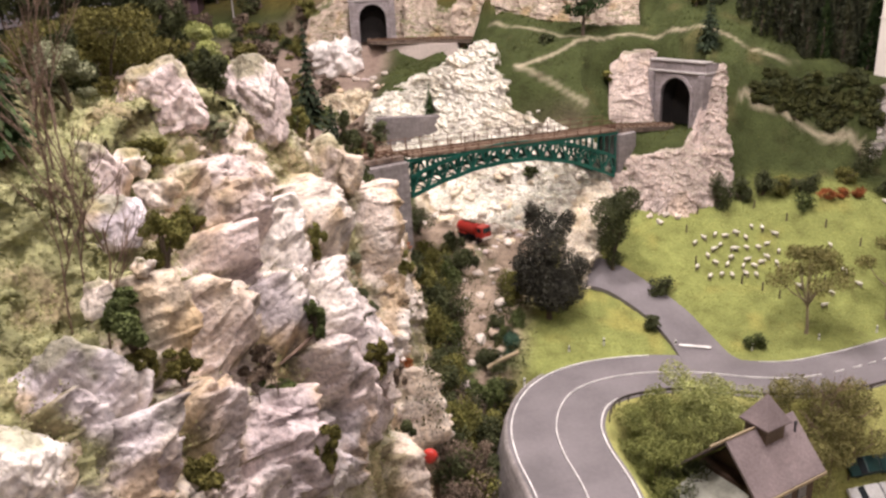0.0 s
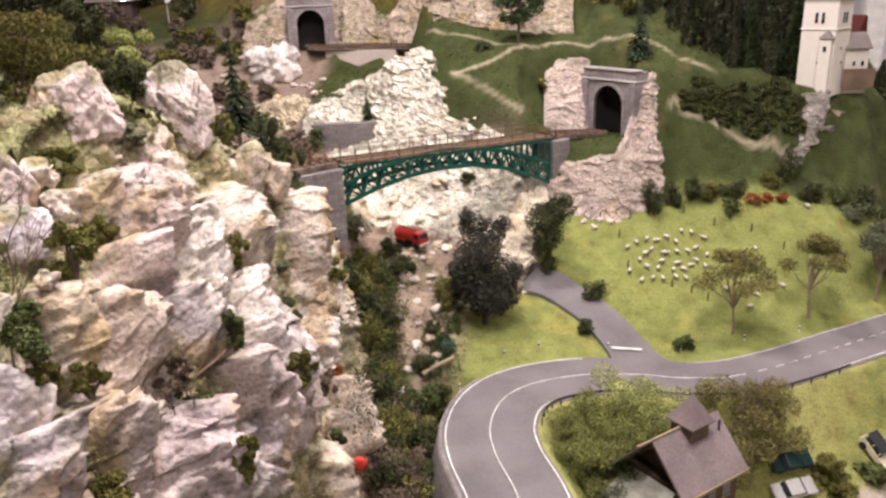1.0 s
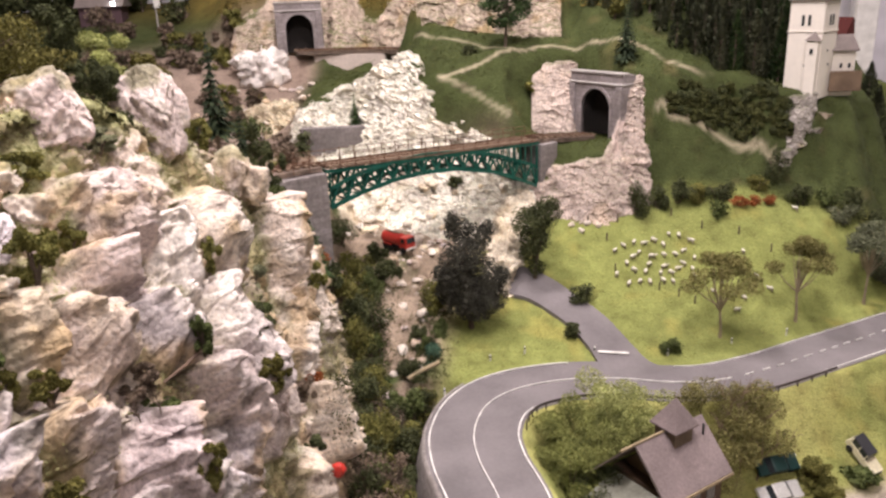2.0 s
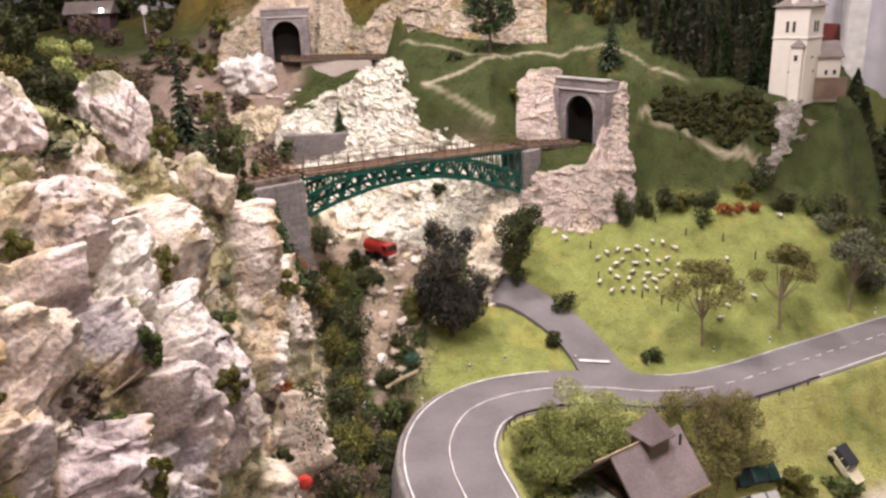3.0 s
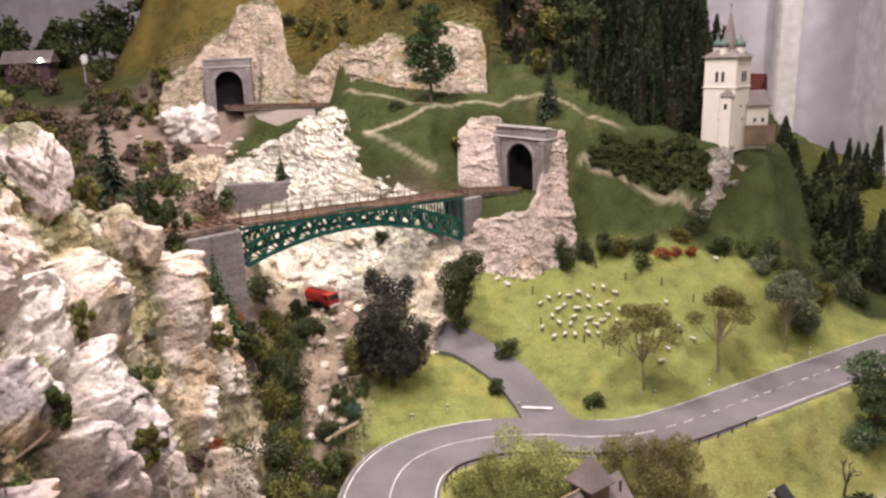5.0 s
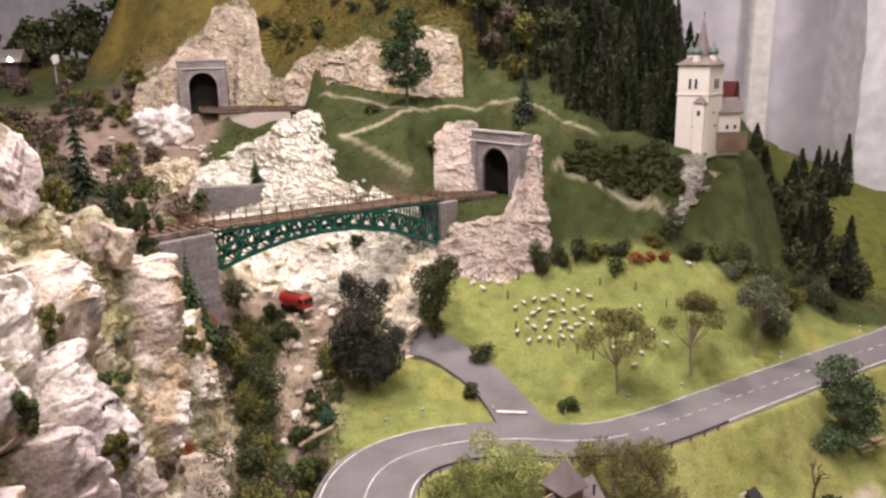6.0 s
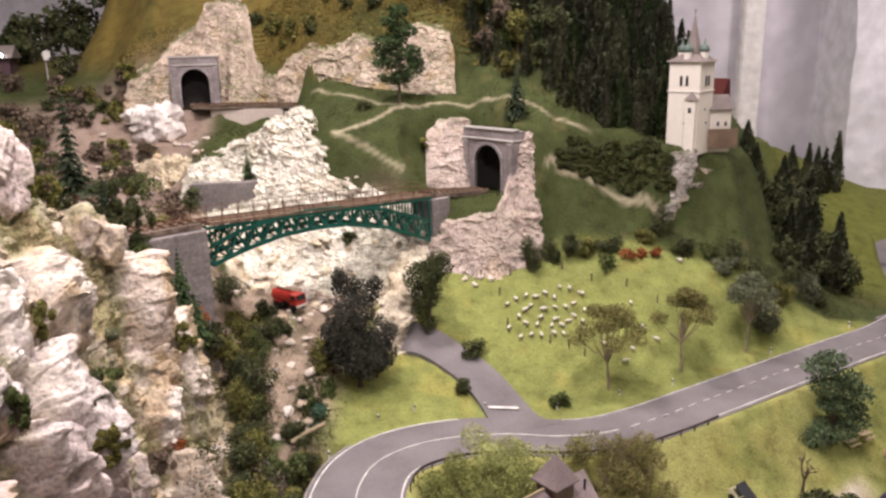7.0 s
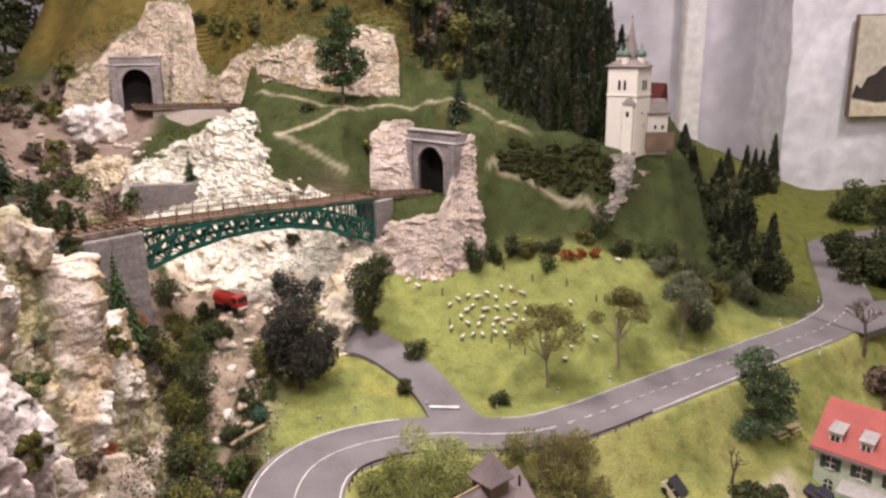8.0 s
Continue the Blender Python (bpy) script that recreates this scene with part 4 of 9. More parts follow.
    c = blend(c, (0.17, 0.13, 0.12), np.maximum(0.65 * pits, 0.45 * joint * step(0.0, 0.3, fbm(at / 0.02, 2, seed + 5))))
    m = pose(x, y, z, -12, lean, rz)
    up = (np.array(m.to_3x3()) @ d.T).T[:, 2]
    c = blend(c, (0.17, 0.175, 0.07), step(0.62, 0.85, up + 0.35 * fbm(at / 0.012, 3, seed + 17)) * 0.65)
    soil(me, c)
    me.polygons.foreach_set("use_smooth", [True] * len(me.polygons))
    return part("crag", me, M_ROCK, CLIFF_ROCK, m=m)


crag(-0.2558, 0.4086, 0.3937, 0.0290, 0.0205, 0.0277, PINK, 201, 27, -7, 28)
crag(-0.2332, 0.5158, 0.3794, 0.0254, 0.0227, 0.0392, ROSE, 202, 21, -7, -22)
crag(-0.1960, 0.5800, 0.3100, 0.0255, 0.0220, 0.0265, TAN, 203, 16, -12, 0)
crag(-0.2267, 0.5472, 0.3139, 0.0223, 0.0176, 0.0211, PALE, 204, 19, -13, 0)
crag(-0.2360, 0.4705, 0.3583, 0.0129, 0.0125, 0.0233, PALE, 205, 22, -10, -10)
crag(-0.2115, 0.2067, 0.2970, 0.0259, 0.0159, 0.0244, LILAC, 223, 36, -26, 30)
crag(-0.2156, 0.1710, 0.2858, 0.0178, 0.0121, 0.0159, WHITE, 224, 40, -29, 24)
crag(-0.2483, 0.3076, 0.3705, 0.0163, 0.0122, 0.0176, PINK, 226, 32, -11, 18)
crag(-0.2345, 0.2912, 0.3466, 0.0150, 0.0101, 0.0130, LILAC, 227, 32, -15, 10)
crag(-0.2334, 0.3248, 0.3707, 0.0093, 0.0074, 0.0090, PALE, 228, 29, -11, 10)
crag(-0.2235, 0.3230, 0.3568, 0.0123, 0.0077, 0.0074, PALE, 229, 28, -13, 12)
crag(-0.2027, 0.2594, 0.3373, 0.0078, 0.0055, 0.0058, WHITE, 230, 30, -18, 10)
crag(-0.2109, 0.2313, 0.3337, 0.0058, 0.0057, 0.0084, PALE, 232, 33, -19, 0)



# ---- bare rocks on the hills ----
def loft(sections, us, ks):
    """Points between sections: at u a list of pairs; k runs along the list."""
    keys = sorted(sections)
    c = np.array([sections[v] for v in keys])
    u, k = np.repeat(us, len(ks)), np.tile(ks, len(us))
    i = np.clip(np.searchsorted(keys, u) - 1, 0, len(keys) - 2)
    t = np.clip((u - np.array(keys)[i]) / (np.array(keys)[i + 1] - np.array(keys)[i]), 0, 1)
    j = np.clip(np.floor(k).astype(int), 0, c.shape[1] - 2)
    f = (k - j)[:, None]
    lo = c[i, j] * (1 - f) + c[i, j + 1] * f
    hi = c[i + 1, j] * (1 - f) + c[i + 1, j + 1] * f
    return u, lo * (1 - t)[:, None] + hi * t[:, None]


def rock_face(name, sections, colour, label, size, amount, seed, along_y=False, fine=0.0032, ochre=0.4, moss=0.5, rows=120, dark=0.3):
    keys = sorted(sections)
    us = np.arange(keys[0], keys[-1], fine)
    ks = np.linspace(0, len(sections[keys[0]]) - 1, rows)
    u, yz = loft(sections, us, ks)
    p = np.column_stack([yz[:, 0], u, yz[:, 1]]) if along_y else np.column_stack([u, yz])
    n = grid_normals(p, len(us), len(ks))
    n = np.where((n[:, 2] < 0)[:, None], -n, n)
    rel, h1, h2 = rock_relief(p, size, amount, seed)
    rim = np.minimum(1, np.minimum(u - keys[0], keys[-1] - u) / 0.03)
    p = p + n * (rel + amount * 0.8 * fbm(p / (size * 2), 2, seed + 80))[:, None]
    p = p - n * ((1 - rim) ** 2 * 0.02)[:, None]
    n2 = grid_normals(p, len(us), len(ks))
    n2 = np.where((n2[:, 2] < 0)[:, None], -n2, n2)
    v1, v2 = fbm(p / 0.05, 4, seed + 1), fbm(p / 0.012, 3, seed + 2)
    c = np.array(colour) * (1 + 0.10 * h1[:, None] + 0.08 * h2[:, None] + 0.12 * v2[:, None])
    c = blend(c, (0.50, 0.35, 0.16), step(0.12, 0.5, fbm(p / 0.04, 3, seed + 3)) * ochre)
    c = blend(c, (0.30, 0.26, 0.24), step(0.2, 0.5, fbm(p / 0.02, 3, seed + 4)) * dark)
    green = np.array((0.10, 0.12, 0.035)) * (1 + 0.5 * v2[:, None])
    w = (step(0.55, 0.85, n2[:, 2] + 0.3 * v1) * moss)[:, None]
    c = c * (1 - w) + green * w
    me = grid_mesh(name, p, len(us), len(ks), False, along_y)
    soil(me, c)
    return single(name, me, M_ROCK, label, "rock", kind="structure")


rock_face("rock_behind_bridge", {
    -0.34: [(1.23, 0.17), (1.27, 0.20), (1.29, 0.215), (1.31, 0.23), (1.33, 0.245), (1.36, 0.25), (1.42, 0.24)],
    -0.25: [(1.18, 0.14), (1.25, 0.20), (1.29, 0.225), (1.31, 0.25), (1.33, 0.275), (1.36, 0.29), (1.42, 0.27)],
    -0.19: [(1.07, 0.075), (1.15, 0.15), (1.24, 0.215), (1.27, 0.26), (1.285, 0.295), (1.30, 0.315), (1.36, 0.29)],
    -0.15: [(1.065, 0.075), (1.145, 0.14), (1.20, 0.22), (1.225, 0.27), (1.245, 0.32), (1.265, 0.345), (1.31, 0.31)],
    -0.105: [(1.06, 0.07), (1.145, 0.13), (1.19, 0.20), (1.21, 0.26), (1.23, 0.32), (1.25, 0.365), (1.30, 0.31)],
    -0.085: [(1.06, 0.07), (1.14, 0.125), (1.185, 0.19), (1.205, 0.25), (1.225, 0.31), (1.245, 0.355), (1.29, 0.30)],
    -0.05: [(1.05, 0.07), (1.13, 0.115), (1.175, 0.17), (1.195, 0.21), (1.21, 0.245), (1.225, 0.275), (1.26, 0.275)],
    0.0: [(1.045, 0.07), (1.115, 0.115), (1.155, 0.16), (1.17, 0.19), (1.185, 0.22), (1.20, 0.24), (1.23, 0.245)],
    0.06: [(1.065, 0.08), (1.11, 0.12), (1.125, 0.15), (1.14, 0.175), (1.15, 0.195), (1.16, 0.21), (1.19, 0.205)],
    0.11: [(1.06, 0.09), (1.09, 0.12), (1.105, 0.15), (1.115, 0.17), (1.12, 0.19), (1.13, 0.205), (1.16, 0.20)],
}, (0.90, 0.86, 0.78), "pale cream jagged rock rising to a peak behind the bridge", 0.024, 0.0048, 301, fine=0.0022, rows=170, ochre=0.22, dark=0.45)
rock_face("rock_below_track", {
    0.085: [(1.063, 0.035), (1.095, 0.12), (1.103, 0.14), (1.110, 0.16), (1.118, 0.175), (1.128, 0.185), (1.16, 0.18)],
    0.15: [(1.068, 0.055), (1.10, 0.128), (1.108, 0.145), (1.115, 0.16), (1.122, 0.178), (1.13, 0.19), (1.17, 0.19)],
    0.20: [(1.063, 0.055), (1.10, 0.132), (1.108, 0.15), (1.116, 0.168), (1.125, 0.185), (1.135, 0.198), (1.175, 0.20)],
    0.222: [(1.068, 0.060), (1.107, 0.142), (1.117, 0.164), (1.126, 0.186), (1.138, 0.206), (1.148, 0.220), (1.180, 0.222)],
    0.238: [(1.080, 0.060), (1.122, 0.15), (1.137, 0.185), (1.153, 0.215), (1.167, 0.26), (1.175, 0.30), (1.19, 0.325)],
    0.265: [(1.085, 0.065), (1.126, 0.16), (1.139, 0.20), (1.152, 0.24), (1.163, 0.275), (1.174, 0.312), (1.20, 0.325)],
    0.292: [(1.100, 0.085), (1.138, 0.18), (1.148, 0.21), (1.160, 0.24), (1.172, 0.27), (1.185, 0.295), (1.21, 0.30)],
}, (0.60, 0.50, 0.46), "pinkish grey layered rock round the tunnel mouth", 0.016, 0.0026, 333, fine=0.002, rows=170, ochre=0.25, dark=0.5)
rock_face("rock_beside_portal", {
    0.102: [(1.19, 0.20), (1.212, 0.23), (1.222, 0.255), (1.232, 0.28), (1.240, 0.305), (1.25, 0.325), (1.29, 0.33)],
    0.12: [(1.195, 0.20), (1.216, 0.23), (1.226, 0.255), (1.235, 0.28), (1.243, 0.305), (1.253, 0.33), (1.29, 0.34)],
    0.165: [(1.215, 0.20), (1.234, 0.23), (1.242, 0.255), (1.25, 0.28), (1.257, 0.305), (1.265, 0.332), (1.30, 0.34)],
    0.192: [(1.235, 0.20), (1.250, 0.23), (1.257, 0.255), (1.264, 0.28), (1.270, 0.305), (1.277, 0.332), (1.30, 0.34)],
}, (0.62, 0.52, 0.47), "pinkish rock beside the tunnel portal", 0.016, 0.0020, 351, fine=0.002, ochre=0.2)
rock_face("rock_spur", {
    0.945: [(-0.015, 0.02), (0.0, 0.045), (0.008, 0.06), (0.018, 0.075), (0.03, 0.075), (0.04, 0.06), (0.05, 0.03)],
    1.0: [(-0.01, 0.04), (0.008, 0.065), (0.02, 0.085), (0.032, 0.10), (0.05, 0.102), (0.06, 0.08), (0.065, 0.04)],
    1.06: [(0.0, 0.06), (0.02, 0.09), (0.034, 0.11), (0.05, 0.13), (0.07, 0.13), (0.08, 0.105), (0.085, 0.06)],
    1.13: [(0.01, 0.08), (0.03, 0.12), (0.045, 0.145), (0.06, 0.165), (0.09, 0.17), (0.105, 0.14), (0.11, 0.10)],
}, (0.74, 0.66, 0.55), "pale rock spur running down from the bridge", 0.022, 0.005, 371, along_y=True, moss=0.25)
rock_face("rock_above_track", {
    x: [(y0 - 0.004, z0 - 0.02)] + [(y0 + (y1 - y0) * f ** 0.9, z0 + (z1 - z0) * f) for f in (0.0, 0.25, 0.5, 0.75, 1.0)] + [(y1 + 0.05, z1 + 0.02)] for x, (y0, z0, y1, z1) in UPPER_ROCK.items()
}, (0.58, 0.48, 0.40), "pale ochre and pink rock cutting above the upper track", 0.024, 0.0032, 391, ochre=0.65, moss=0.9, dark=0.4)
rock_face("rock_below_church", {
    0.480: [(1.170, 0.14), (1.178, 0.17), (1.182, 0.195), (1.186, 0.22), (1.196, 0.245), (1.206, 0.262), (1.230, 0.265)],
    0.490: [(1.155, 0.14), (1.163, 0.172), (1.161, 0.200), (1.164, 0.228), (1.173, 0.256), (1.185, 0.279), (1.205, 0.283)],
    0.520: [(1.165, 0.14), (1.173, 0.172), (1.166, 0.200), (1.169, 0.228), (1.176, 0.256), (1.185, 0.280), (1.210, 0.284)],
    0.545: [(1.185, 0.14), (1.195, 0.172), (1.190, 0.200), (1.184, 0.228), (1.186, 0.256), (1.193, 0.280), (1.22, 0.284)],
    0.560: [(1.21, 0.14), (1.22, 0.17), (1.22, 0.195), (1.22, 0.22), (1.216, 0.245), (1.220, 0.272), (1.24, 0.275)],
}, (0.36, 0.33, 0.31), "grey rock face below the church", 0.020, 0.0024, 431, ochre=0.3, dark=0.5, moss=0.6, fine=0.0022)
rock_face("rock_by_gully", {
    -0.52: [(1.34, 0.17), (1.38, 0.20), (1.40, 0.21), (1.41, 0.22), (1.42, 0.23), (1.44, 0.24), (1.50, 0.24)],
    -0.40: [(1.34, 0.16), (1.375, 0.195), (1.385, 0.21), (1.395, 0.23), (1.41, 0.245), (1.43, 0.255), (1.50, 0.25)],
    -0.30: [(1.31, 0.16), (1.345, 0.20), (1.355, 0.215), (1.365, 0.235), (1.38, 0.25), (1.40, 0.26), (1.46, 0.26)],
}, (0.72, 0.62, 0.48), "pale yellowish rock above the gully", 0.03, 0.009, 411, ochre=0.5)

# ---- the hall round the layout ----
def slab(name, x0, y0, z0, x1, y1, z1, mat, label, category):
    return single(name, Build().box(x0, y0, z0, x1, y1, z1), mat, label, category, kind="structure")


slab("floor", -3.5, -3.0, -1.1, 3.5, 4.0, -1.0, M_FLOOR, "brown hall floor", "floor")
slab("layout_base", -1.55, 0.22, -1.0, 2.15, 2.85, -0.2, M_FLOOR, "brown board base that carries the layout", "base")
slab("layout_base_side", -0.88, -0.08, -1.0, -0.13, 0.215, -0.102, M_FLOOR, "brown board base under the cliff", "base")
slab("ceiling", -3.5, -3.0, CEILING, 3.5, 4.0, CEILING + 0.1, M_CEIL, "white hall ceiling", "ceiling")
slab("wall_west", -3.6, -3.0, -1.0, -3.5, 4.0, CEILING, M_WALL, "white plastered wall", "wall")
slab("wall_east", 3.5, -3.0, -1.0, 3.6, 4.0, CEILING, M_WALL, "white plastered wall", "wall")
slab("wall_south", -3.5, -3.1, -1.0, 3.5, -3.0, CEILING, M_WALL, "white plastered wall", "wall")
slab("wall_north", -3.5, 2.9, -1.0, 0.74, 3.0, CEILING, M_WALL, "white plastered wall behind the hills", "wall")
# Same lilac-white hue as M_WALL, with the recess's shade put into the colour.
slab("wall_niche", 0.64, 2.34, -1.0, 3.5, 2.44, CEILING, plain("shaded_wall_paint", (0.62, 0.59, 0.66), 0.8, grain=3, depth=0.02, bump=0.2, local=False), "smooth wall in a recess, coloured grey for shade", "wall")
slab("wall_return", 0.64, 2.44, -1.0, 0.74, 2.9, CEILING, M_WALL, "white plastered wall return", "wall")
single("trim", Build().box(1.085, 2.30, -1.0, 1.155, 2.34, CEILING), plain("white_gloss", (0.8, 0.77, 0.77), 0.45, grain=10, depth=0.05), "white boxed pipe in the wall recess", "trim", kind="structure", bevel=0.006)


def rough_wall():
    us, vs = np.arange(1.33, 3.5, 0.012), np.arange(-0.25, CEILING, 0.012)
    u, v = np.repeat(us, len(vs)), np.tile(vs, len(us))
    p = np.column_stack([u, np.full(len(u), 2.10), v])
    p[:, 1] += 0.012 * fbm(p / 0.10, 4, 7) + 0.02 * np.exp(-(u - 1.33) / 0.02)
    p[:, 0] += 0.012 * fbm(np.column_stack([v, v * 0, v * 0]) / 0.08, 3, 8) * np.exp(-(u - 1.33) / 0.05)
    front = grid_mesh("wall_pier", p, len(us), len(vs), flip=False)
    single("wall_pier", front, M_WALL, "thick white wall with rough hand-laid plaster", "wall", kind="structure")
    slab("wall_pier_side", 1.34, 2.125, -1.0, 3.5, 2.34, CEILING, M_WALL, "white plastered reveal of the thick wall", "wall")


rough_wall()

# ---- materials of the things ----
M_STEEL = plain("green_steel", (0.012, 0.10, 0.075), 0.5, 0.0, grain=150, depth=0.3)
M_RUST = plain("rusty_rail", (0.16, 0.09, 0.06), 0.6, 0.3, grain=200, depth=0.3)
M_TIMBER = plain("weathered_timber", (0.20, 0.14, 0.10), 0.85, grain=150, depth=0.35)
M_BALLAST = plain("ballast", (0.20, 0.15, 0.12), 0.95, grain=400, depth=0.5, bump=0.8)
# Near-black standing in for the deep shade inside the short tunnel bores.
M_DARK = plain("tunnel_dark", (0.02, 0.017, 0.016), 0.95, grain=60, depth=0.3)
M_WHITE = plain("white_render", (0.74, 0.685, 0.625), 0.8, grain=30, depth=0.05, bump=0.05, speck=0.25)
M_GREYROOF = plain("grey_shingle", (0.24, 0.20, 0.19), 0.8, grain=120, depth=0.25, bump=0.4)
M_BROWNROOF = plain("brown_roof", (0.225, 0.18, 0.18), 0.8, grain=90, depth=0.25, bump=0.4)
M_REDROOF = plain("red_tile_roof", (0.43, 0.115, 0.10), 0.7, grain=200, depth=0.12, bump=0.3)
M_OXIDE = plain("oxide_red_paint", (0.085, 0.014, 0.012), 0.6, grain=100, depth=0.2)
M_RED = plain("fire_red_paint", (0.50, 0.035, 0.025), 0.35, grain=100, depth=0.15, spec=0.5)
M_COPPER = plain("green_copper", (0.12, 0.165, 0.145), 0.6, 0.2, grain=120)
M_GLASS = plain("dark_window_glass", (0.03, 0.035, 0.04), 0.12, grain=80, depth=0.2, spec=0.6)
M_TYRE = plain("tyre_rubber", (0.02, 0.02, 0.02), 0.85)
M_CREAM = plain("cream_paint", (0.72, 0.66, 0.48), 0.35, grain=100, depth=0.08, spec=0.5)
M_BLACK = plain("black_canvas", (0.03, 0.03, 0.035), 0.7)
M_SILVER = plain("silver_paint", (0.62, 0.61, 0.60), 0.3, 0.2, grain=100, depth=0.08, spec=0.5)
M_TEAL = plain("teal_paint", (0.02, 0.075, 0.072), 0.35, grain=100, depth=0.1, spec=0.5)
M_WOOD = plain("pale_wood", (0.34, 0.27, 0.17), 0.75, grain=160, depth=0.25)
M_SHUTTER = plain("green_shutter", (0.05, 0.07, 0.055), 0.6)
M_MINT = plain("pale_green_render", (0.55, 0.60, 0.50), 0.85, grain=40, depth=0.08)
M_FLEECE = plain("fleece", (0.74, 0.70, 0.60), 0.95, grain=900, depth=0.2, bump=0.6)
M_SHEEPFACE = plain("sheep_face", (0.30, 0.24, 0.20), 0.9)
M_BARK = plain("bark", (0.13, 0.10, 0.075), 0.95, grain=250, depth=0.4, bump=0.8)
M_PALEBARK = plain("pale_bark", (0.32, 0.26, 0.18), 0.95, grain=250, depth=0.3, bump=0.8)
M_POST = plain("post_white", (0.82, 0.80, 0.76), 0.5)


def block_material(name, colour, mortar, w, h, rough=0.9):
    """Coursed stone blocks with recessed joints, in the thing's own space."""
    m, n, links, b = material(name, rough, 0, 0.2)
    tc = n.new("ShaderNodeTexCoord")
    mp = n.new("ShaderNodeMapping")
    mp.inputs["Rotation"].default_value = (radians(90), 0, 0)
    links.new(tc.outputs["Object"], mp.inputs[0])
    br = n.new("ShaderNodeTexBrick")
    br.inputs["Scale"].default_value = 1.0
    br.inputs["Brick Width"].default_value, br.inputs["Row Height"].default_value = w, h
    br.inputs["Mortar Size"].default_value = h * 0.06
    br.inputs["Color1"].default_value = (*colour, 1)
    br.inputs["Color2"].default_value = (*[c * 0.78 for c in colour], 1)
    br.inputs["Mortar"].default_value = (*mortar, 1)
    links.new(mp.outputs[0], br.inputs["Vector"])
    fine = noise_node(n, links, 220, 6, tc.outputs["Object"])
    big = noise_node(n, links, 30, 4, tc.outputs["Object"])
    c1 = ramp(n, [(0.3, (0.75, 0.75, 0.75)), (0.7, (1.15, 1.15, 1.15))])
    links.new(fine.outputs[0], c1.inputs[0])
    c2 = ramp(n, [(0.3, (0.7, 0.68, 0.66)), (0.7, (1.1, 1.1, 1.1))])
    links.new(big.outputs[0], c2.inputs[0])
    col = mixed(n, links, 1.0, br.outputs["Color"], c1.outputs[0], "MULTIPLY")
    links.new(mixed(n, links, 1.0, col, c2.outputs[0], "MULTIPLY"), b.inputs["Base Color"])
    bumped(n, links, b, mixed(n, links, 0.5, br.outputs["Fac"], fine.outputs[0]), 0.5, 0.0015)
    return m


M_PORTAL = block_material("portal_stone", (0.36, 0.32, 0.33), (0.26, 0.23, 0.22), 0.014, 0.007)
M_PIER = block_material("pier_stone", (0.30, 0.27, 0.27), (0.22, 0.20, 0.19), 0.016, 0.008)
M_CONCRETE = plain("grey_concrete", (0.42, 0.39, 0.38), 0.9, grain=60, depth=0.2, bump=0.4)

# ---- markings of the road ----
spot = lambda x, y: int(np.argmin(((ROAD_FINE - np.array((x, y))) ** 2).sum(1)))
i0, i1, i2 = spot(0.03, 0.48), spot(0.32, 0.79), spot(0.93, 1.15)
marking(ROAD_FINE[i0:i1], 0.00062, 0.0016)
cuts = list(range(i1 + 2, i2, 4))
for c in cuts:
    marking(ROAD_FINE[c:c + 3], 0.00062, 0.0016, "white dash of the road's broken centre line")
edge_out = offset(ROAD_FINE, ROAD_HALF - 0.004)
edge_in = offset(ROAD_FINE, -(ROAD_HALF - 0.004))
marking(edge_out[i0:spot(0.13, 0.788)], 0.0008, 0.0016, "white painted road edge line")
marking(edge_in[i0:spot(0.13, 0.788)], 0.0008, 0.0016, "white painted road edge line")
marking(edge_in[spot(0.40, 0.83):spot(0.80, 1.05)], 0.0008, 0.0016, "white painted road edge line")
marking(edge_out[spot(0.25, 0.78):i2], 0.0006, 0.0016, "thin white painted road edge line")
marking(edge_in[spot(1.0, 1.27):spot(1.15, 1.57)], 0.001, 0.0016, "white painted road edge line")
single("road_marking", Build().box(-0.0195, -0.0026, 0, 0.0195, 0.0026, 0.0012), M_MARK, "broad white stop line across the lane", "road marking", kind="structure", m=pose(0.179, 0.852, 0.0040, 0, 0, -9))


# ---- tunnel portals ----
def arch(w, h, n=14):
    """Half outline of a tunnel opening: points from the left foot over the crown to the right foot."""
    r = w / 2
    pts = [(-r, 0.0)]
    for k in range(n + 1):
        a = math.pi * (1 - k / n)
        pts.append((r * math.cos(a), h - r + r * math.sin(a)))
    return pts + [(r, 0.0)]


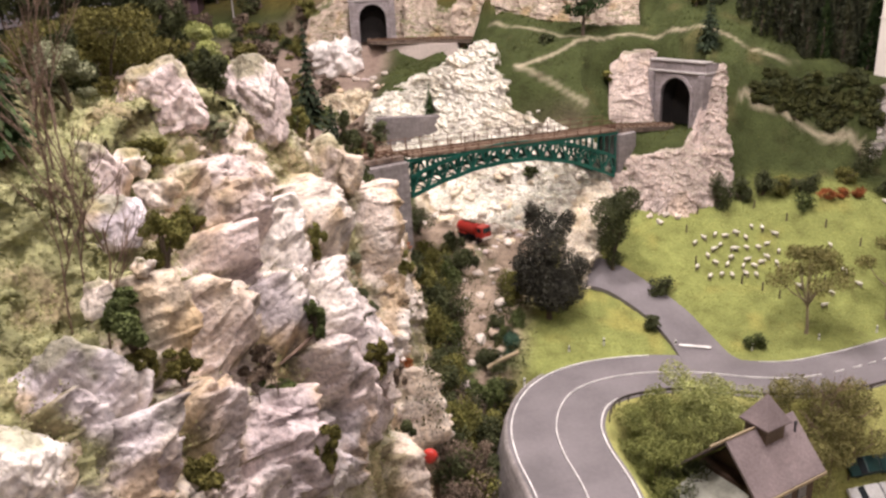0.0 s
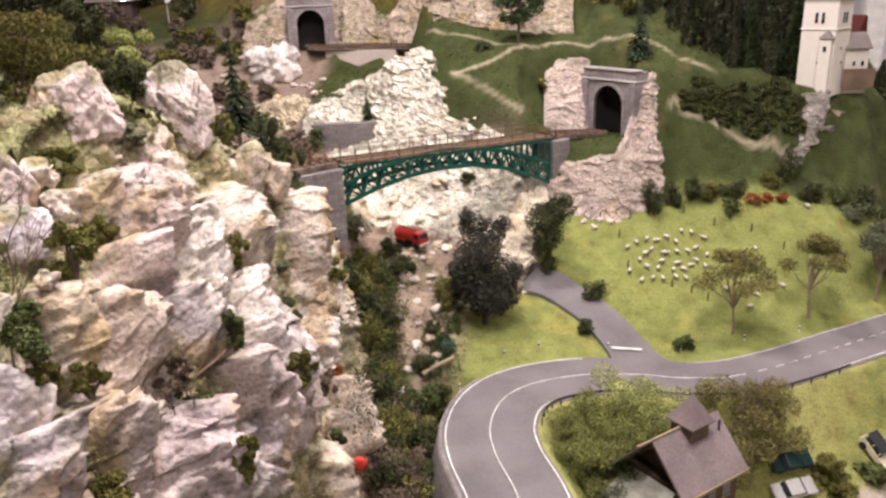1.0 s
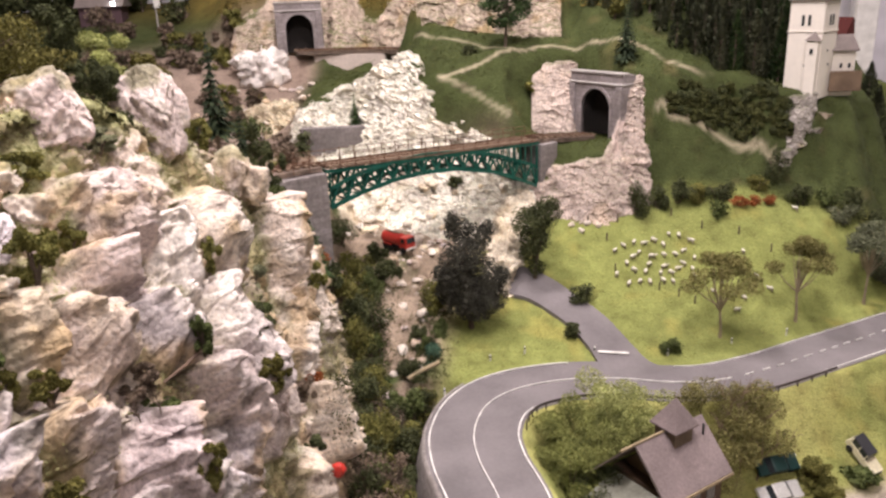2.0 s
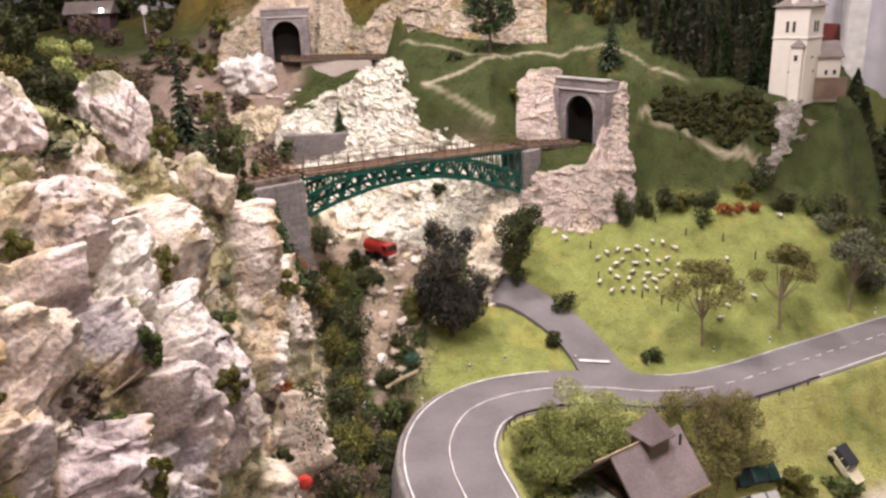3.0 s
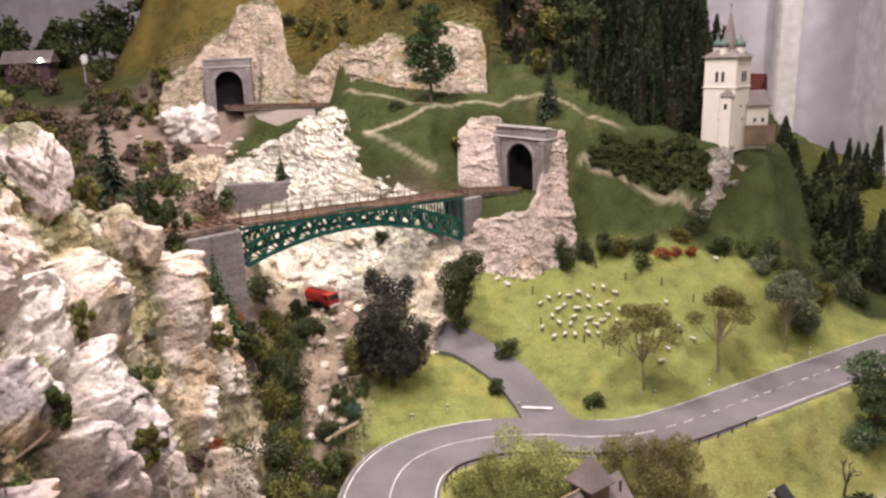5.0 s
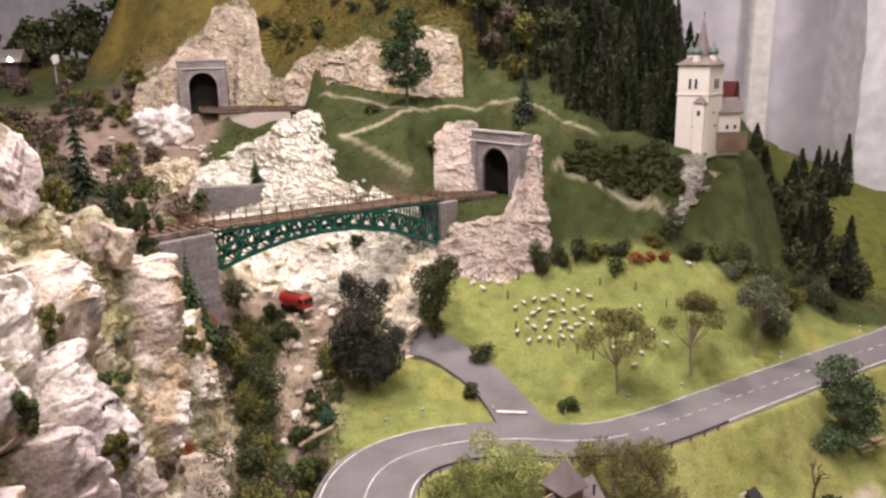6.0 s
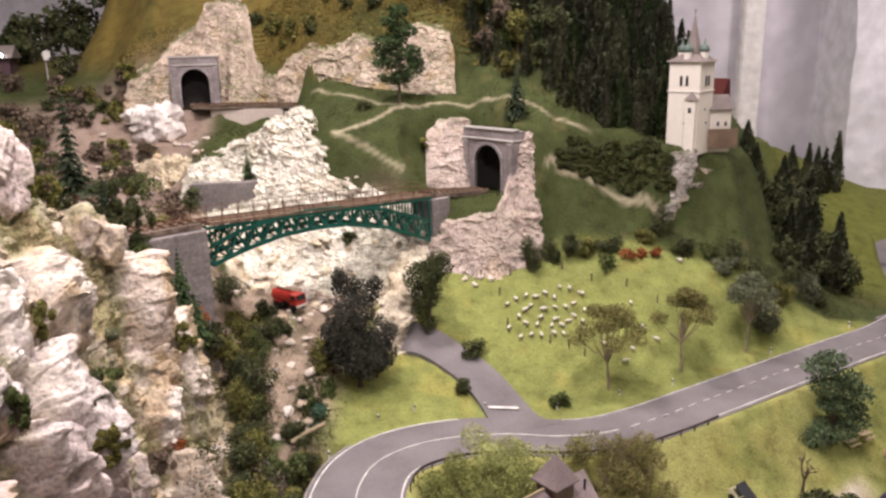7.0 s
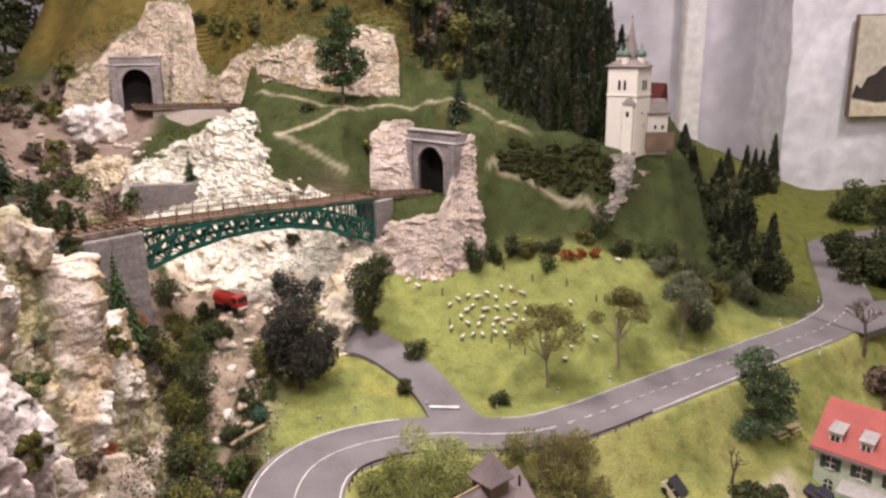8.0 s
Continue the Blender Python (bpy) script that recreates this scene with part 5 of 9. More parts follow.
def tunnel_portal(m, width, height, ow, oh, deep, label):
    t = thing("tunnel_portal", m, label, "tunnel portal")
    inner = arch(ow, oh)
    wall = Build()
    n = len(inner)
    outer = [(-width / 2, 0.0)] + [(-width / 2 + width * k / (n - 3), height) for k in range(n - 2)] + [(width / 2, 0.0)]
    vs = [(x, 0, z) for x, z in inner] + [(x, 0, z) for x, z in outer] + [(x, deep, z) for x, z in inner] + [(x, deep, z) for x, z in outer]
    fs = [(i, i + 1, n + i + 1, n + i) for i in range(n - 1)] + [(2 * n + i, 2 * n + i + 1, 3 * n + i + 1, 3 * n + i) for i in range(n - 1)]
    fs += [(i, i + 1, 2 * n + i + 1, 2 * n + i) for i in range(n - 1)] + [(n + i, n + i + 1, 3 * n + i + 1, 3 * n + i) for i in range(n - 1)]
    wall.add(vs, fs)
    w = part("wall", wall, M_PORTAL, t)
    ring = Build()
    big = arch(ow + 0.010, oh + 0.005)
    vs = [(x, -0.002, z) for x, z in inner] + [(x, -0.002, z) for x, z in big] + [(x, 0.006, z) for x, z in inner] + [(x, 0.006, z) for x, z in big]
    ring.add(vs, [(i, i + 1, n + i + 1, n + i) for i in range(n - 1)] + [(n + i, n + i + 1, 3 * n + i + 1, 3 * n + i) for i in range(n - 1)] + [(i, 2 * n + i, 2 * n + i + 1, i + 1) for i in range(n - 1)])
    part("arch_ring", ring, M_PORTAL, t)
    part("cornice", Build().box(-width / 2 - 0.0015, -0.003, height - 0.016, width / 2 + 0.0015, deep, height - 0.0125), M_CONCRETE, t, "grey stone string course", bevel=0.001)
    part("coping", Build().box(-width / 2 - 0.001, -0.002, height + 0.0005, width / 2 + 0.001, 0.014, height + 0.004), M_CONCRETE, t, "grey stone coping", bevel=0.001)
    for sx in (-1, 1):
        part("pilaster", Build().box(sx * (width / 2 - 0.006) - 0.006, -0.0035, 0, sx * (width / 2 - 0.006) + 0.006, -0.0003, height - 0.017), M_PORTAL, t, bevel=0.0008)
    # Shallow closed bore; a long tunnel's darkness is put into its colour.
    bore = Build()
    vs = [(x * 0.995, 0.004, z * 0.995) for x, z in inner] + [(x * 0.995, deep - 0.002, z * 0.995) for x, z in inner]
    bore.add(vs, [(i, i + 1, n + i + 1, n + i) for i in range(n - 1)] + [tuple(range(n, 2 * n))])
    part("bore", bore, M_DARK, t, "dark tunnel bore")
    return t


tunnel_portal(pose(0.199, 1.207, 0.220, 0, 0, -52), 0.114, 0.100, 0.062, 0.077, 0.028, "grey stone railway tunnel portal with an arched mouth above the meadow")
tunnel_portal(pose(-0.362, 1.597, 0.340, 0, 0, 10), 0.096, 0.100, 0.056, 0.078, 0.035, "weathered grey tunnel portal set in pale rock")

# ---- railway ----
def rail_line(name, line, zs, label, sleepers=True, bed=0.02):
    t = thing(name, pose(0, 0, 0), label, "railway track")
    line = np.array(line)
    if bed:
        part("ballast_bed", strip(line, bed, bed, zs - 0.002, 0.006), M_BALLAST, t, "brown gravel ballast")
    for w in (-0.00825, 0.00825):
        r = strip(offset(line, w), 0.0006, 0.0006, zs + 0.0028, 0.003)
        part("rail", r, M_RUST, t, "rusty brown steel rail")
    if sleepers:
        d = np.gradient(line, axis=0)
        shape = Build().box(-0.003, -0.0145, -0.001, 0.003, 0.0145, 0.0012).mesh("sleeper")
        shape.materials.append(M_TIMBER)
        run = 0.0
        for k in range(1, len(line)):
            run += float(np.linalg.norm(line[k] - line[k - 1]))
            if run > 0.0075:
                run = 0.0
                part("sleeper", shape, M_TIMBER, t, m=pose(line[k][0], line[k][1], float(zs[k]), 0, 0, math.degrees(math.atan2(d[k][1], d[k][0]))))
    return t


A2, B2 = np.array((-0.19, 0.90)), np.array((0.087, 1.132))
DIR = (B2 - A2) / np.linalg.norm(B2 - A2)
main_line = np.array([A2 + DIR * k for k in np.arange(-0.22, 0.50, 0.006)])
deck_z = lambda k: np.interp(k, [-0.3, 0.0, 0.361, 0.5], [0.256, 0.2545, 0.2375, 0.2235])
main_z = deck_z(np.arange(-0.22, 0.50, 0.006))
on_bridge = (np.arange(-0.22, 0.50, 0.006) > -0.015) & (np.arange(-0.22, 0.50, 0.006) < 0.366)
k0, k1 = np.where(on_bridge)[0][[0, -1]]
rail_line("railway_track", main_line[k1:], main_z[k1:] - 0.002, "rusty single track on brown ballast leading into the tunnel", bed=0.016)
rail_line("railway_track", main_line[:k0 + 1], main_z[:k0 + 1], "rusty single track on brown ballast behind the cliff")
upper = smooth_line([(-0.37, 1.635), (-0.355, 1.59), (-0.29, 1.58), (-0.2, 1.565), (-0.15, 1.538), (-0.12, 1.515)], 0.006)
rail_line("railway_track", upper, np.full(len(upper), 0.346), "rusty upper track on a narrow ledge", bed=0.013)

# the bridge: local x runs along it, y across, z is height over the ground plan
def steel_bridge():
    m = Matrix.Translation((A2[0], A2[1], 0)) @ Matrix.Rotation(math.atan2(DIR[1], DIR[0]), 4, "Z")
    t = thing("arch_bridge", m, "green riveted steel arch railway bridge with a brown timber deck", "bridge")
    L = 0.361
    top = lambda k: float(np.interp(k, [-0.02, 0.037, 0.103, 0.15, 0.197, 0.273, 0.345, 0.37], [0.2165, 0.2335, 0.2425, 0.2435, 0.240, 0.225, 0.199, 0.187]))
    low = lambda k: float(np.interp(k, [-0.02, 0.043, 0.101, 0.15, 0.205, 0.282, 0.341, 0.37], [0.1925, 0.2085, 0.2175, 0.2185, 0.2145, 0.196, 0.171, 0.157]))
    dz = lambda k: float(deck_z(k)) - 0.004
    ks = [L * i / 15 for i in range(16)]
    deck = Build().bar((0, 0, dz(0) - 0.0015), (L, 0, dz(L) - 0.0015), 0.040, 0.002)
    part("deck", deck, M_TIMBER, t, "weathered brown timber deck")
    for w in (-0.00825, 0.00825):
        part("rail", Build().bar((-0.01, w, dz(-0.01) + 0.0015), (L + 0.01, w, dz(L + 0.01) + 0.0015), 0.0013, 0.003), M_RUST, t, "rusty steel rail")
    plank = Build().box(-0.0028, -0.019, 0, 0.0028, 0.019, 0.0016).mesh("sleeper")
    plank.materials.append(M_TIMBER)
    for i in range(46):
        k = 0.004 + i * L / 46
        part("sleeper", plank, M_TIMBER, t, m=pose(k, 0, dz(k) - 0.0006))
    for y in (-0.018, 0.018):
        girder = Build()
        girder.bar((-0.005, y, dz(0) - 0.0055), (L + 0.005, y, dz(L) - 0.0055), 0.002, 0.004)
        part("girder", girder, M_STEEL, t)
        for f, w in ((top, 0.0046), (low, 0.0054)):
            pts = [L * i / 30 for i in range(31)]
            outline = [(a, f(a) + w / 2) for a in pts] + [(a, f(a) - w / 2) for a in pts[::-1]]
            n = len(pts)
            chord = Build().add([(a, y + sy * 0.0015, z) for sy in (-1, 1) for a, z in outline],
                                [(sy * 2 * n + i, sy * 2 * n + i + 1, sy * 2 * n + 2 * n - 2 - i, sy * 2 * n + 2 * n - 1 - i) for sy in (0, 1) for i in range(n - 1)]
                                + [(i, (i + 1) % (2 * n), 2 * n + (i + 1) % (2 * n), 2 * n + i) for i in range(2 * n)])
            part("chord", chord, M_STEEL, t)
        for i, (a, b) in enumerate(zip(ks[:-1], ks[1:])):
            mid = (a + b) / 2
            part("post", Build().bar((a, y, low(a)), (a, y, dz(a) - 0.007), 0.0016, 0.0022), M_STEEL, t)
            if dz(mid) - top(mid) > 0.012:
                part("post", Build().bar((mid, y, top(mid)), (mid, y, dz(mid) - 0.007), 0.0014, 0.0018), M_STEEL, t)
            part("diagonal", Build().bar((a, y, low(a)), (mid, y, top(mid)), 0.0017, 0.0031), M_STEEL, t)
            part("diagonal", Build().bar((mid, y, top(mid)), (b, y, low(b)), 0.0017, 0.0031), M_STEEL, t)
        part("post", Build().bar((L, y, low(L)), (L, y, dz(L) - 0.01), 0.003, 0.003), M_STEEL, t)
    for i, a in enumerate(ks):
        part("cross_beam", Build().bar((a, -0.018, low(a)), (a, 0.018, low(a)), 0.0016, 0.002), M_STEEL, t)
        part("cross_beam", Build().bar((a, -0.017, dz(a) - 0.0065), (a, 0.017, dz(a) - 0.0065), 0.0016, 0.003), M_STEEL, t)
        for sy in (-1, 1):
            part("brace", Build().bar((a, -0.018 * sy, low(a)), (a, 0.018 * sy, top(a)), 0.0015, 0.0015), M_STEEL, t)
        if i < 15:
            b = ks[i + 1]
            part("brace", Build().bar((a, -0.018, top(a)), (b, 0.018, top(b)), 0.0014, 0.0014), M_STEEL, t)
            part("brace", Build().bar((a, -0.018, low(a) + 0.001), (b, 0.018, low(b) + 0.001), 0.0014, 0.0014), M_STEEL, t)
            part("brace", Build().bar((a, 0.018, low(a) + 0.001), (b, -0.018, low(b) + 0.001), 0.0014, 0.0014), M_STEEL, t)
    for y in (-0.0205, 0.0205):
        for h in (0.0065, 0.0125):
            part("handrail", Build().bar((-0.05, y, float(deck_z(-0.05)) + h), (L + 0.01, y, float(deck_z(L + 0.01)) + h), 0.0008), M_RUST, t, "thin rusty handrail")
        for i in range(20):
            k = -0.05 + (L + 0.06) * i / 19
            part("stanchion", Build().bar((k, y, dz(k) - 0.002), (k, y, float(deck_z(k)) + 0.0125), 0.0009), M_RUST, t)
    return t


steel_bridge()
along_bridge = Matrix.Translation((A2[0], A2[1], 0)) @ Matrix.Rotation(math.atan2(DIR[1], DIR[0]), 4, "Z")
single("bridge_abutment", Build().box(-0.22, -0.028, -0.02, -0.008, 0.028, 0.2455), M_PIER, "grey stone bridge abutment beside the cliff", "abutment", m=along_bridge, bevel=0.001)
single("bridge_abutment", Build().box(0.364, -0.024, 0.10, 0.40, 0.024, 0.226), M_PIER, "grey stone bridge abutment at the pale rock", "abutment", m=along_bridge, bevel=0.001)
single("retaining_wall", Build().box(-0.06, 0, -0.045, 0.06, 0.016, 0.042), M_PIER, "low grey stone retaining wall beyond the bridge", "retaining wall", m=pose(-0.235, 1.245, 0.198, 0, 0, 4), bevel=0.001)
single("retaining_wall", Build().box(-0.08, 0, -0.05, 0.078, 0.012, -0.009), plain("pale_render", (0.62, 0.53, 0.48), 0.9, grain=60, depth=0.15), "pale rendered retaining wall under the upper track", "retaining wall", m=pose(-0.255, 1.562, 0.346, 0, 0, -14), bevel=0.001)


def bend_wall():
    """The stone wall that carries the bend over the gorge."""
    i, j = spot(0.05, 0.32), spot(0.03, 0.755)
    line = offset(ROAD_FINE, ROAD_HALF + 0.003)[i:j]
    d = np.gradient(line, axis=0)
    d /= np.linalg.norm(d, axis=1, keepdims=True)
    out = np.stack([-d[:, 1], d[:, 0]], 1)
    rows = []
    for w, z in ((-0.003, 0.001), (0.0, 0.001), (0.002, -0.003), (0.008, -0.03), (0.014, -0.06), (0.02, -0.10)):
        rows.append(np.column_stack([line + out * w, np.full(len(line), z)]))
    p = np.stack(rows, 1).reshape(-1, 3)
    p[:, :2] += 0.0012 * fbm(p / 0.008, 3, 77)[:, None]
    me = grid_mesh("retaining_wall", p, len(line), 6, flip=True)
    single("retaining_wall", me, block_material("bend_wall_stone", (0.34, 0.31, 0.30), (0.24, 0.21, 0.2), 0.010, 0.006), "grey stone wall under the outer edge of the bend", "retaining wall", kind="structure")


bend_wall()


M_RAIL = plain("weathered_rail", (0.075, 0.06, 0.055), 0.8, grain=200, depth=0.4)


def guard_rail(i, j):
    t = thing("guard_rail", pose(0, 0, 0), "dark weathered guard rail on short posts along the bend", "guard rail")
    line = offset(ROAD_FINE, -(ROAD_HALF + 0.004))[i:j]
    me = strip(line, 0.0006, 0.0006, 0.0082, 0.003)
    part("beam", me, M_RAIL, t)
    for k in range(0, len(line), 4):
        part("post", Build().box(-0.0007, -0.0007, -0.012, 0.0007, 0.0007, 0.0078), M_RAIL, t, m=pose(line[k][0], line[k][1], 0))


guard_rail(spot(0.0, 0.69), spot(0.42, 0.845))

post_mesh = Build().lathe([(0.0012, -0.003), (0.0012, 0.009), (0.0007, 0.0105)], 8).mesh("shaft")
band_mesh = Build().lathe([(0.00125, 0.0062), (0.00125, 0.0085)], 8).mesh("band")
first = thing("road_post", pose(0.418, 0.906, 0.0), "white roadside marker post with a dark band", "marker post", "marker posts along the road")
part("shaft", post_mesh, M_POST, first)
part("band", band_mesh, M_BLACK, first)
for x, y in ((0.599, 1.0), (0.772, 1.092), (0.335, 0.872), (0.156, 0.858), (0.247, 0.846), (0.767, 0.968), (-0.035, 0.752), (0.02, 0.826), (0.065, 0.85), (0.90, 1.19)):
    copy_thing(first, pose(x, y, max(gz(x, y), 0.0)))


# ---- plants ----
def leaf_mesh(name, blobs, count, size, seed, stretch=1.6, shell=0.33):
    """Many small leaves in clumps; a blob is a centre and three half-widths."""
    rng = np.random.default_rng(seed)
    b = np.array(blobs, float)
    w = (b[:, 3] * b[:, 4] * b[:, 5]) ** (2 / 3)
    pick = rng.choice(len(b), count, p=w / w.sum())
    d = rng.normal(size=(count, 3))
    d /= np.linalg.norm(d, axis=1, keepdims=True)
    lump = 1 + 0.35 * fbm(d * 1.7 + pick[:, None] * 3.1, 3, seed)
    r = rng.random(count) ** shell * lump
    c = b[pick, :3] + d * r[:, None] * b[pick, 3:6]
    u = rng.normal(size=(count, 3))
    u /= np.linalg.norm(u, axis=1, keepdims=True)
    v = np.cross(u, d + rng.normal(size=(count, 3)) * 0.5)
    v /= np.linalg.norm(v, axis=1, keepdims=True) + 1e-9
    s = size * (0.6 + 0.8 * rng.random(count))[:, None]
    pts = np.stack([c - u * s * stretch * 0.5, c + v * s * 0.5, c + u * s * stretch * 0.5 + np.cross(u, v) * s * 0.2, c - v * s * 0.5], 1).reshape(-1, 3)
    faces = np.arange(count * 4).reshape(-1, 4)
    return raw_mesh(name, pts, faces)


def blobs_round(rx, rz, z0, n, seed, fill=0.55):
    rng = random.Random(seed)
    out = []
    for _ in range(n):
        a, q, h = rng.uniform(0, 6.283), rng.uniform(0, 1) ** 0.6, rng.uniform(-1, 1)
        k = math.sqrt(max(0.05, 1 - h * h))
        out.append((math.cos(a) * q * rx * k * 0.75, math.sin(a) * q * rx * k * 0.75, z0 + h * rz * 0.7,
                    rx * fill * rng.uniform(0.6, 1.1), rx * fill * rng.uniform(0.6, 1.1), rz * fill * rng.uniform(0.6, 1.0)))
    return out


F_OLIVE = foliage("olive_leaves", (0.07, 0.07, 0.02), (0.20, 0.19, 0.06))
F_DARK = foliage("dark_leaves", (0.028, 0.034, 0.018), (0.088, 0.098, 0.045))
F_BLACK = foliage("near_black_leaves", (0.028, 0.028, 0.023), (0.075, 0.072, 0.058))
F_MID = foliage("green_leaves", (0.040, 0.054, 0.020), (0.125, 0.15, 0.056))
F_LIGHT = foliage("light_green_leaves", (0.20, 0.23, 0.07), (0.40, 0.42, 0.17))
F_TAN = foliage("tan_leaves", (0.10, 0.095, 0.03), (0.22, 0.20, 0.08))
F_TEAL = foliage("bluish_green_leaves", (0.02, 0.048, 0.034), (0.065, 0.115, 0.078))
F_RUST = foliage("rust_leaves", (0.15, 0.05, 0.018), (0.32, 0.105, 0.04))
F_SEA = foliage("blue_green_leaves", (0.035, 0.062, 0.034), (0.12, 0.165, 0.09))
F_LEAF = foliage("leaf_green_leaves", (0.075, 0.09, 0.025), (0.25, 0.265, 0.09))
F_GREY = foliage("grey_green_leaves", (0.07, 0.08, 0.05), (0.17, 0.18, 0.115))
F_BROWN = foliage("brown_twigs", (0.075, 0.055, 0.042), (0.20, 0.15, 0.115))
F_FIR = foliage("fir_needles", (0.010, 0.018, 0.012), (0.04, 0.055, 0.03), 0.8)
F_WOOD = foliage("wood_needles", (0.028, 0.035, 0.024), (0.112, 0.12, 0.078), 0.8, 40, True)
F_FIRGREEN = foliage("green_fir_needles", (0.018, 0.04, 0.018), (0.06, 0.09, 0.035), 0.8)
F_MOSS = foliage("moss_flock", (0.19, 0.185, 0.08), (0.36, 0.35, 0.18))


def shrub(x, y, z, rx, rz, mat, label, count=500, size=0.003, seed=1, name="bush", category="bush", n=9, sink=0.15):
    t = thing(name, pose(x, y, z - rz * sink), label, category)
    part("foliage", leaf_mesh("foliage", blobs_round(rx, rz, rz * 0.85, n, seed), count, size, seed), mat, t)
    stem = Build()
    rng = random.Random(seed)
    for k in range(4):
        a = rng.uniform(0, 6.28)
        stem.rod([(0, 0, -0.004), (math.cos(a) * rx * 0.3, math.sin(a) * rx * 0.3, rz * 0.7), (math.cos(a) * rx * 0.55, math.sin(a) * rx * 0.55, rz * 1.3)], [rx * 0.06, rx * 0.035, rx * 0.01], 5)
    part("stem", stem, M_BARK, t)
    return t


def scrub_mass(name, spots, mat, label, size, seed):
    """Low bushes too many and too small to count, joined into one spread."""
    blobs = []
    for i, (x, y, r) in enumerate(spots):
        z = stand(x, y)
        blobs += [(x + b[0], y + b[1], z + b[2], b[3], b[4], b[5]) for b in blobs_round(r, r * 0.75, r * 0.5, 6, seed + i)]
    return single(name, leaf_mesh(name, blobs, len(spots) * 430, size, seed), mat, label, "scrub", kind="stuff")


def tree(name, x, y, z, height, trunk_h, blobs, mat, label, count, size, seed, bark=None, limbs=6, trunk_r=0.0025, spread=0.7):
    """A tapered trunk, limbs that reach into the crown, and the crown's leaves."""
    bark = bark or M_BARK
    t = thing(name, pose(x, y, z), label, "tree")
    rng = random.Random(seed)
    trunk = Build()
    lean = rng.uniform(-0.03, 0.03) * height
    trunk.rod([(0, 0, -0.005), (0, 0, trunk_h * 0.2), (lean, 0, trunk_h), (lean * 1.5, 0, height * 0.8)], [trunk_r * 1.5, trunk_r, trunk_r * 0.75, trunk_r * 0.2], 8)
    part("trunk", trunk, bark, t)
    for k in range(limbs):
        b = blobs[k % len(blobs)]
        z0 = trunk_h * rng.uniform(0.75, 1.0)
        end = Vector((b[0], b[1], b[2] + b[5] * 0.2))
        mid = Vector((lean, 0, z0)).lerp(end, 0.5) + Vector((0, 0, -0.1 * (end.z - z0)))
        limb = Build().rod([(lean * z0 / trunk_h, 0, z0), mid, end], [trunk_r * 0.6, trunk_r * 0.4, trunk_r * 0.12], 6)
        part("limb", limb, bark, t)
    part("crown", leaf_mesh("crown", blobs, count, size, seed), mat, t)
    return t


def fir(name, m, height, radius, mat, label, seed, group="", whorls=16, per=11, bare=0.1):
    """A conifer: whorls of drooping boughs set with needle sprays."""
    t = thing(name, m, label, "conifer", group)
    part("trunk", Build().rod([(0, 0, -0.01), (0, 0, height * 0.5), (0, 0, height * 0.98)], [height * 0.022, height * 0.014, height * 0.003], 6), M_BARK, t)
    rng = np.random.default_rng(seed)
    vs, fs = [], []
    for w in range(whorls):
        f = w / (whorls - 1)
        z = height * (bare + (0.99 - bare) * f)
        r = radius * ((1 - f) ** 0.85 + 0.04) * rng.uniform(0.8, 1.12)
        for k in range(per):
            a = 2 * math.pi * (k + rng.random() * 0.7) / per + w * 1.3
            rr = r * rng.uniform(0.7, 1.1)
            d = np.array((math.cos(a), math.sin(a), 0))
            e = np.array((-math.sin(a), math.cos(a), 0))
            for j in range(4):
                q0, q1 = rr * j / 4, rr * (j + 1.35) / 4
                wd = max(rr * 0.22 * (1.15 - j * 0.22), height * 0.008)
                up = height * 0.012 * rng.normal()
                p0 = d * q0 + np.array((0, 0, z - q0 * 0.42 + up))
                p1 = d * q1 + np.array((0, 0, z - q1 * 0.50 - height * 0.01))
                mid = (p0 + p1) / 2
                tw = e * wd + np.array((0, 0, rng.normal() * wd * 0.5))
                n = len(vs)
                vs += [p0, mid + tw, p1, mid - tw]
                fs.append((n, n + 1, n + 2, n + 3))
    part("crown", raw_mesh("crown", np.array(vs), np.array(fs)), mat, t)
    return t


def flame(name, m, height, radius, mat, label, seed, group="", leaves=1000, waist=0.2):
    """A dense narrow conifer: upright sprays on a flame-shaped crown, hollowed into lobes."""
    t = thing(name, m, label, "conifer", group)
    part("trunk", Build().rod([(0, 0, -0.01), (0, 0, height * 0.5), (0, 0, height * 0.9)], [height * 0.02, height * 0.013, height * 0.003], 6), M_BARK, t)
    rng = np.random.default_rng(seed)
    f = rng.random(leaves) ** 1.15
    a = rng.random(leaves) * 6.283
    d = np.column_stack([np.cos(a), np.sin(a), np.zeros(leaves)])
    lobes = fbm(np.column_stack([d[:, :2] * 1.6, f * 5]) + seed, 3, seed)
    prof = radius * np.minimum(1, 0.72 + f / waist * 0.28) * np.clip(1 - f ** 1.25, 0, 1)
    r = prof * (1 + 0.38 * lobes) * (1 - 0.25 * rng.random(leaves) ** 2)
    c = d * r[:, None]
    c[:, 2] = height * (0.02 + 0.95 * f)
    s = height * 0.034 * (0.6 + 0.8 * rng.random(leaves))[:, None]
    e = np.column_stack([-d[:, 1], d[:, 0], rng.normal(size=leaves) * 0.35])
    up = d * 0.75 + np.array((0, 0, 0.8)) + rng.normal(size=(leaves, 3)) * 0.35
    pts = np.stack([c - up * s * 0.6, c + e * s * 0.5, c + up * s * 0.8, c - e * s * 0.5], 1).reshape(-1, 3)
    part("crown", raw_mesh("crown", pts, np.arange(leaves * 4).reshape(-1, 4)), mat, t)
    return t


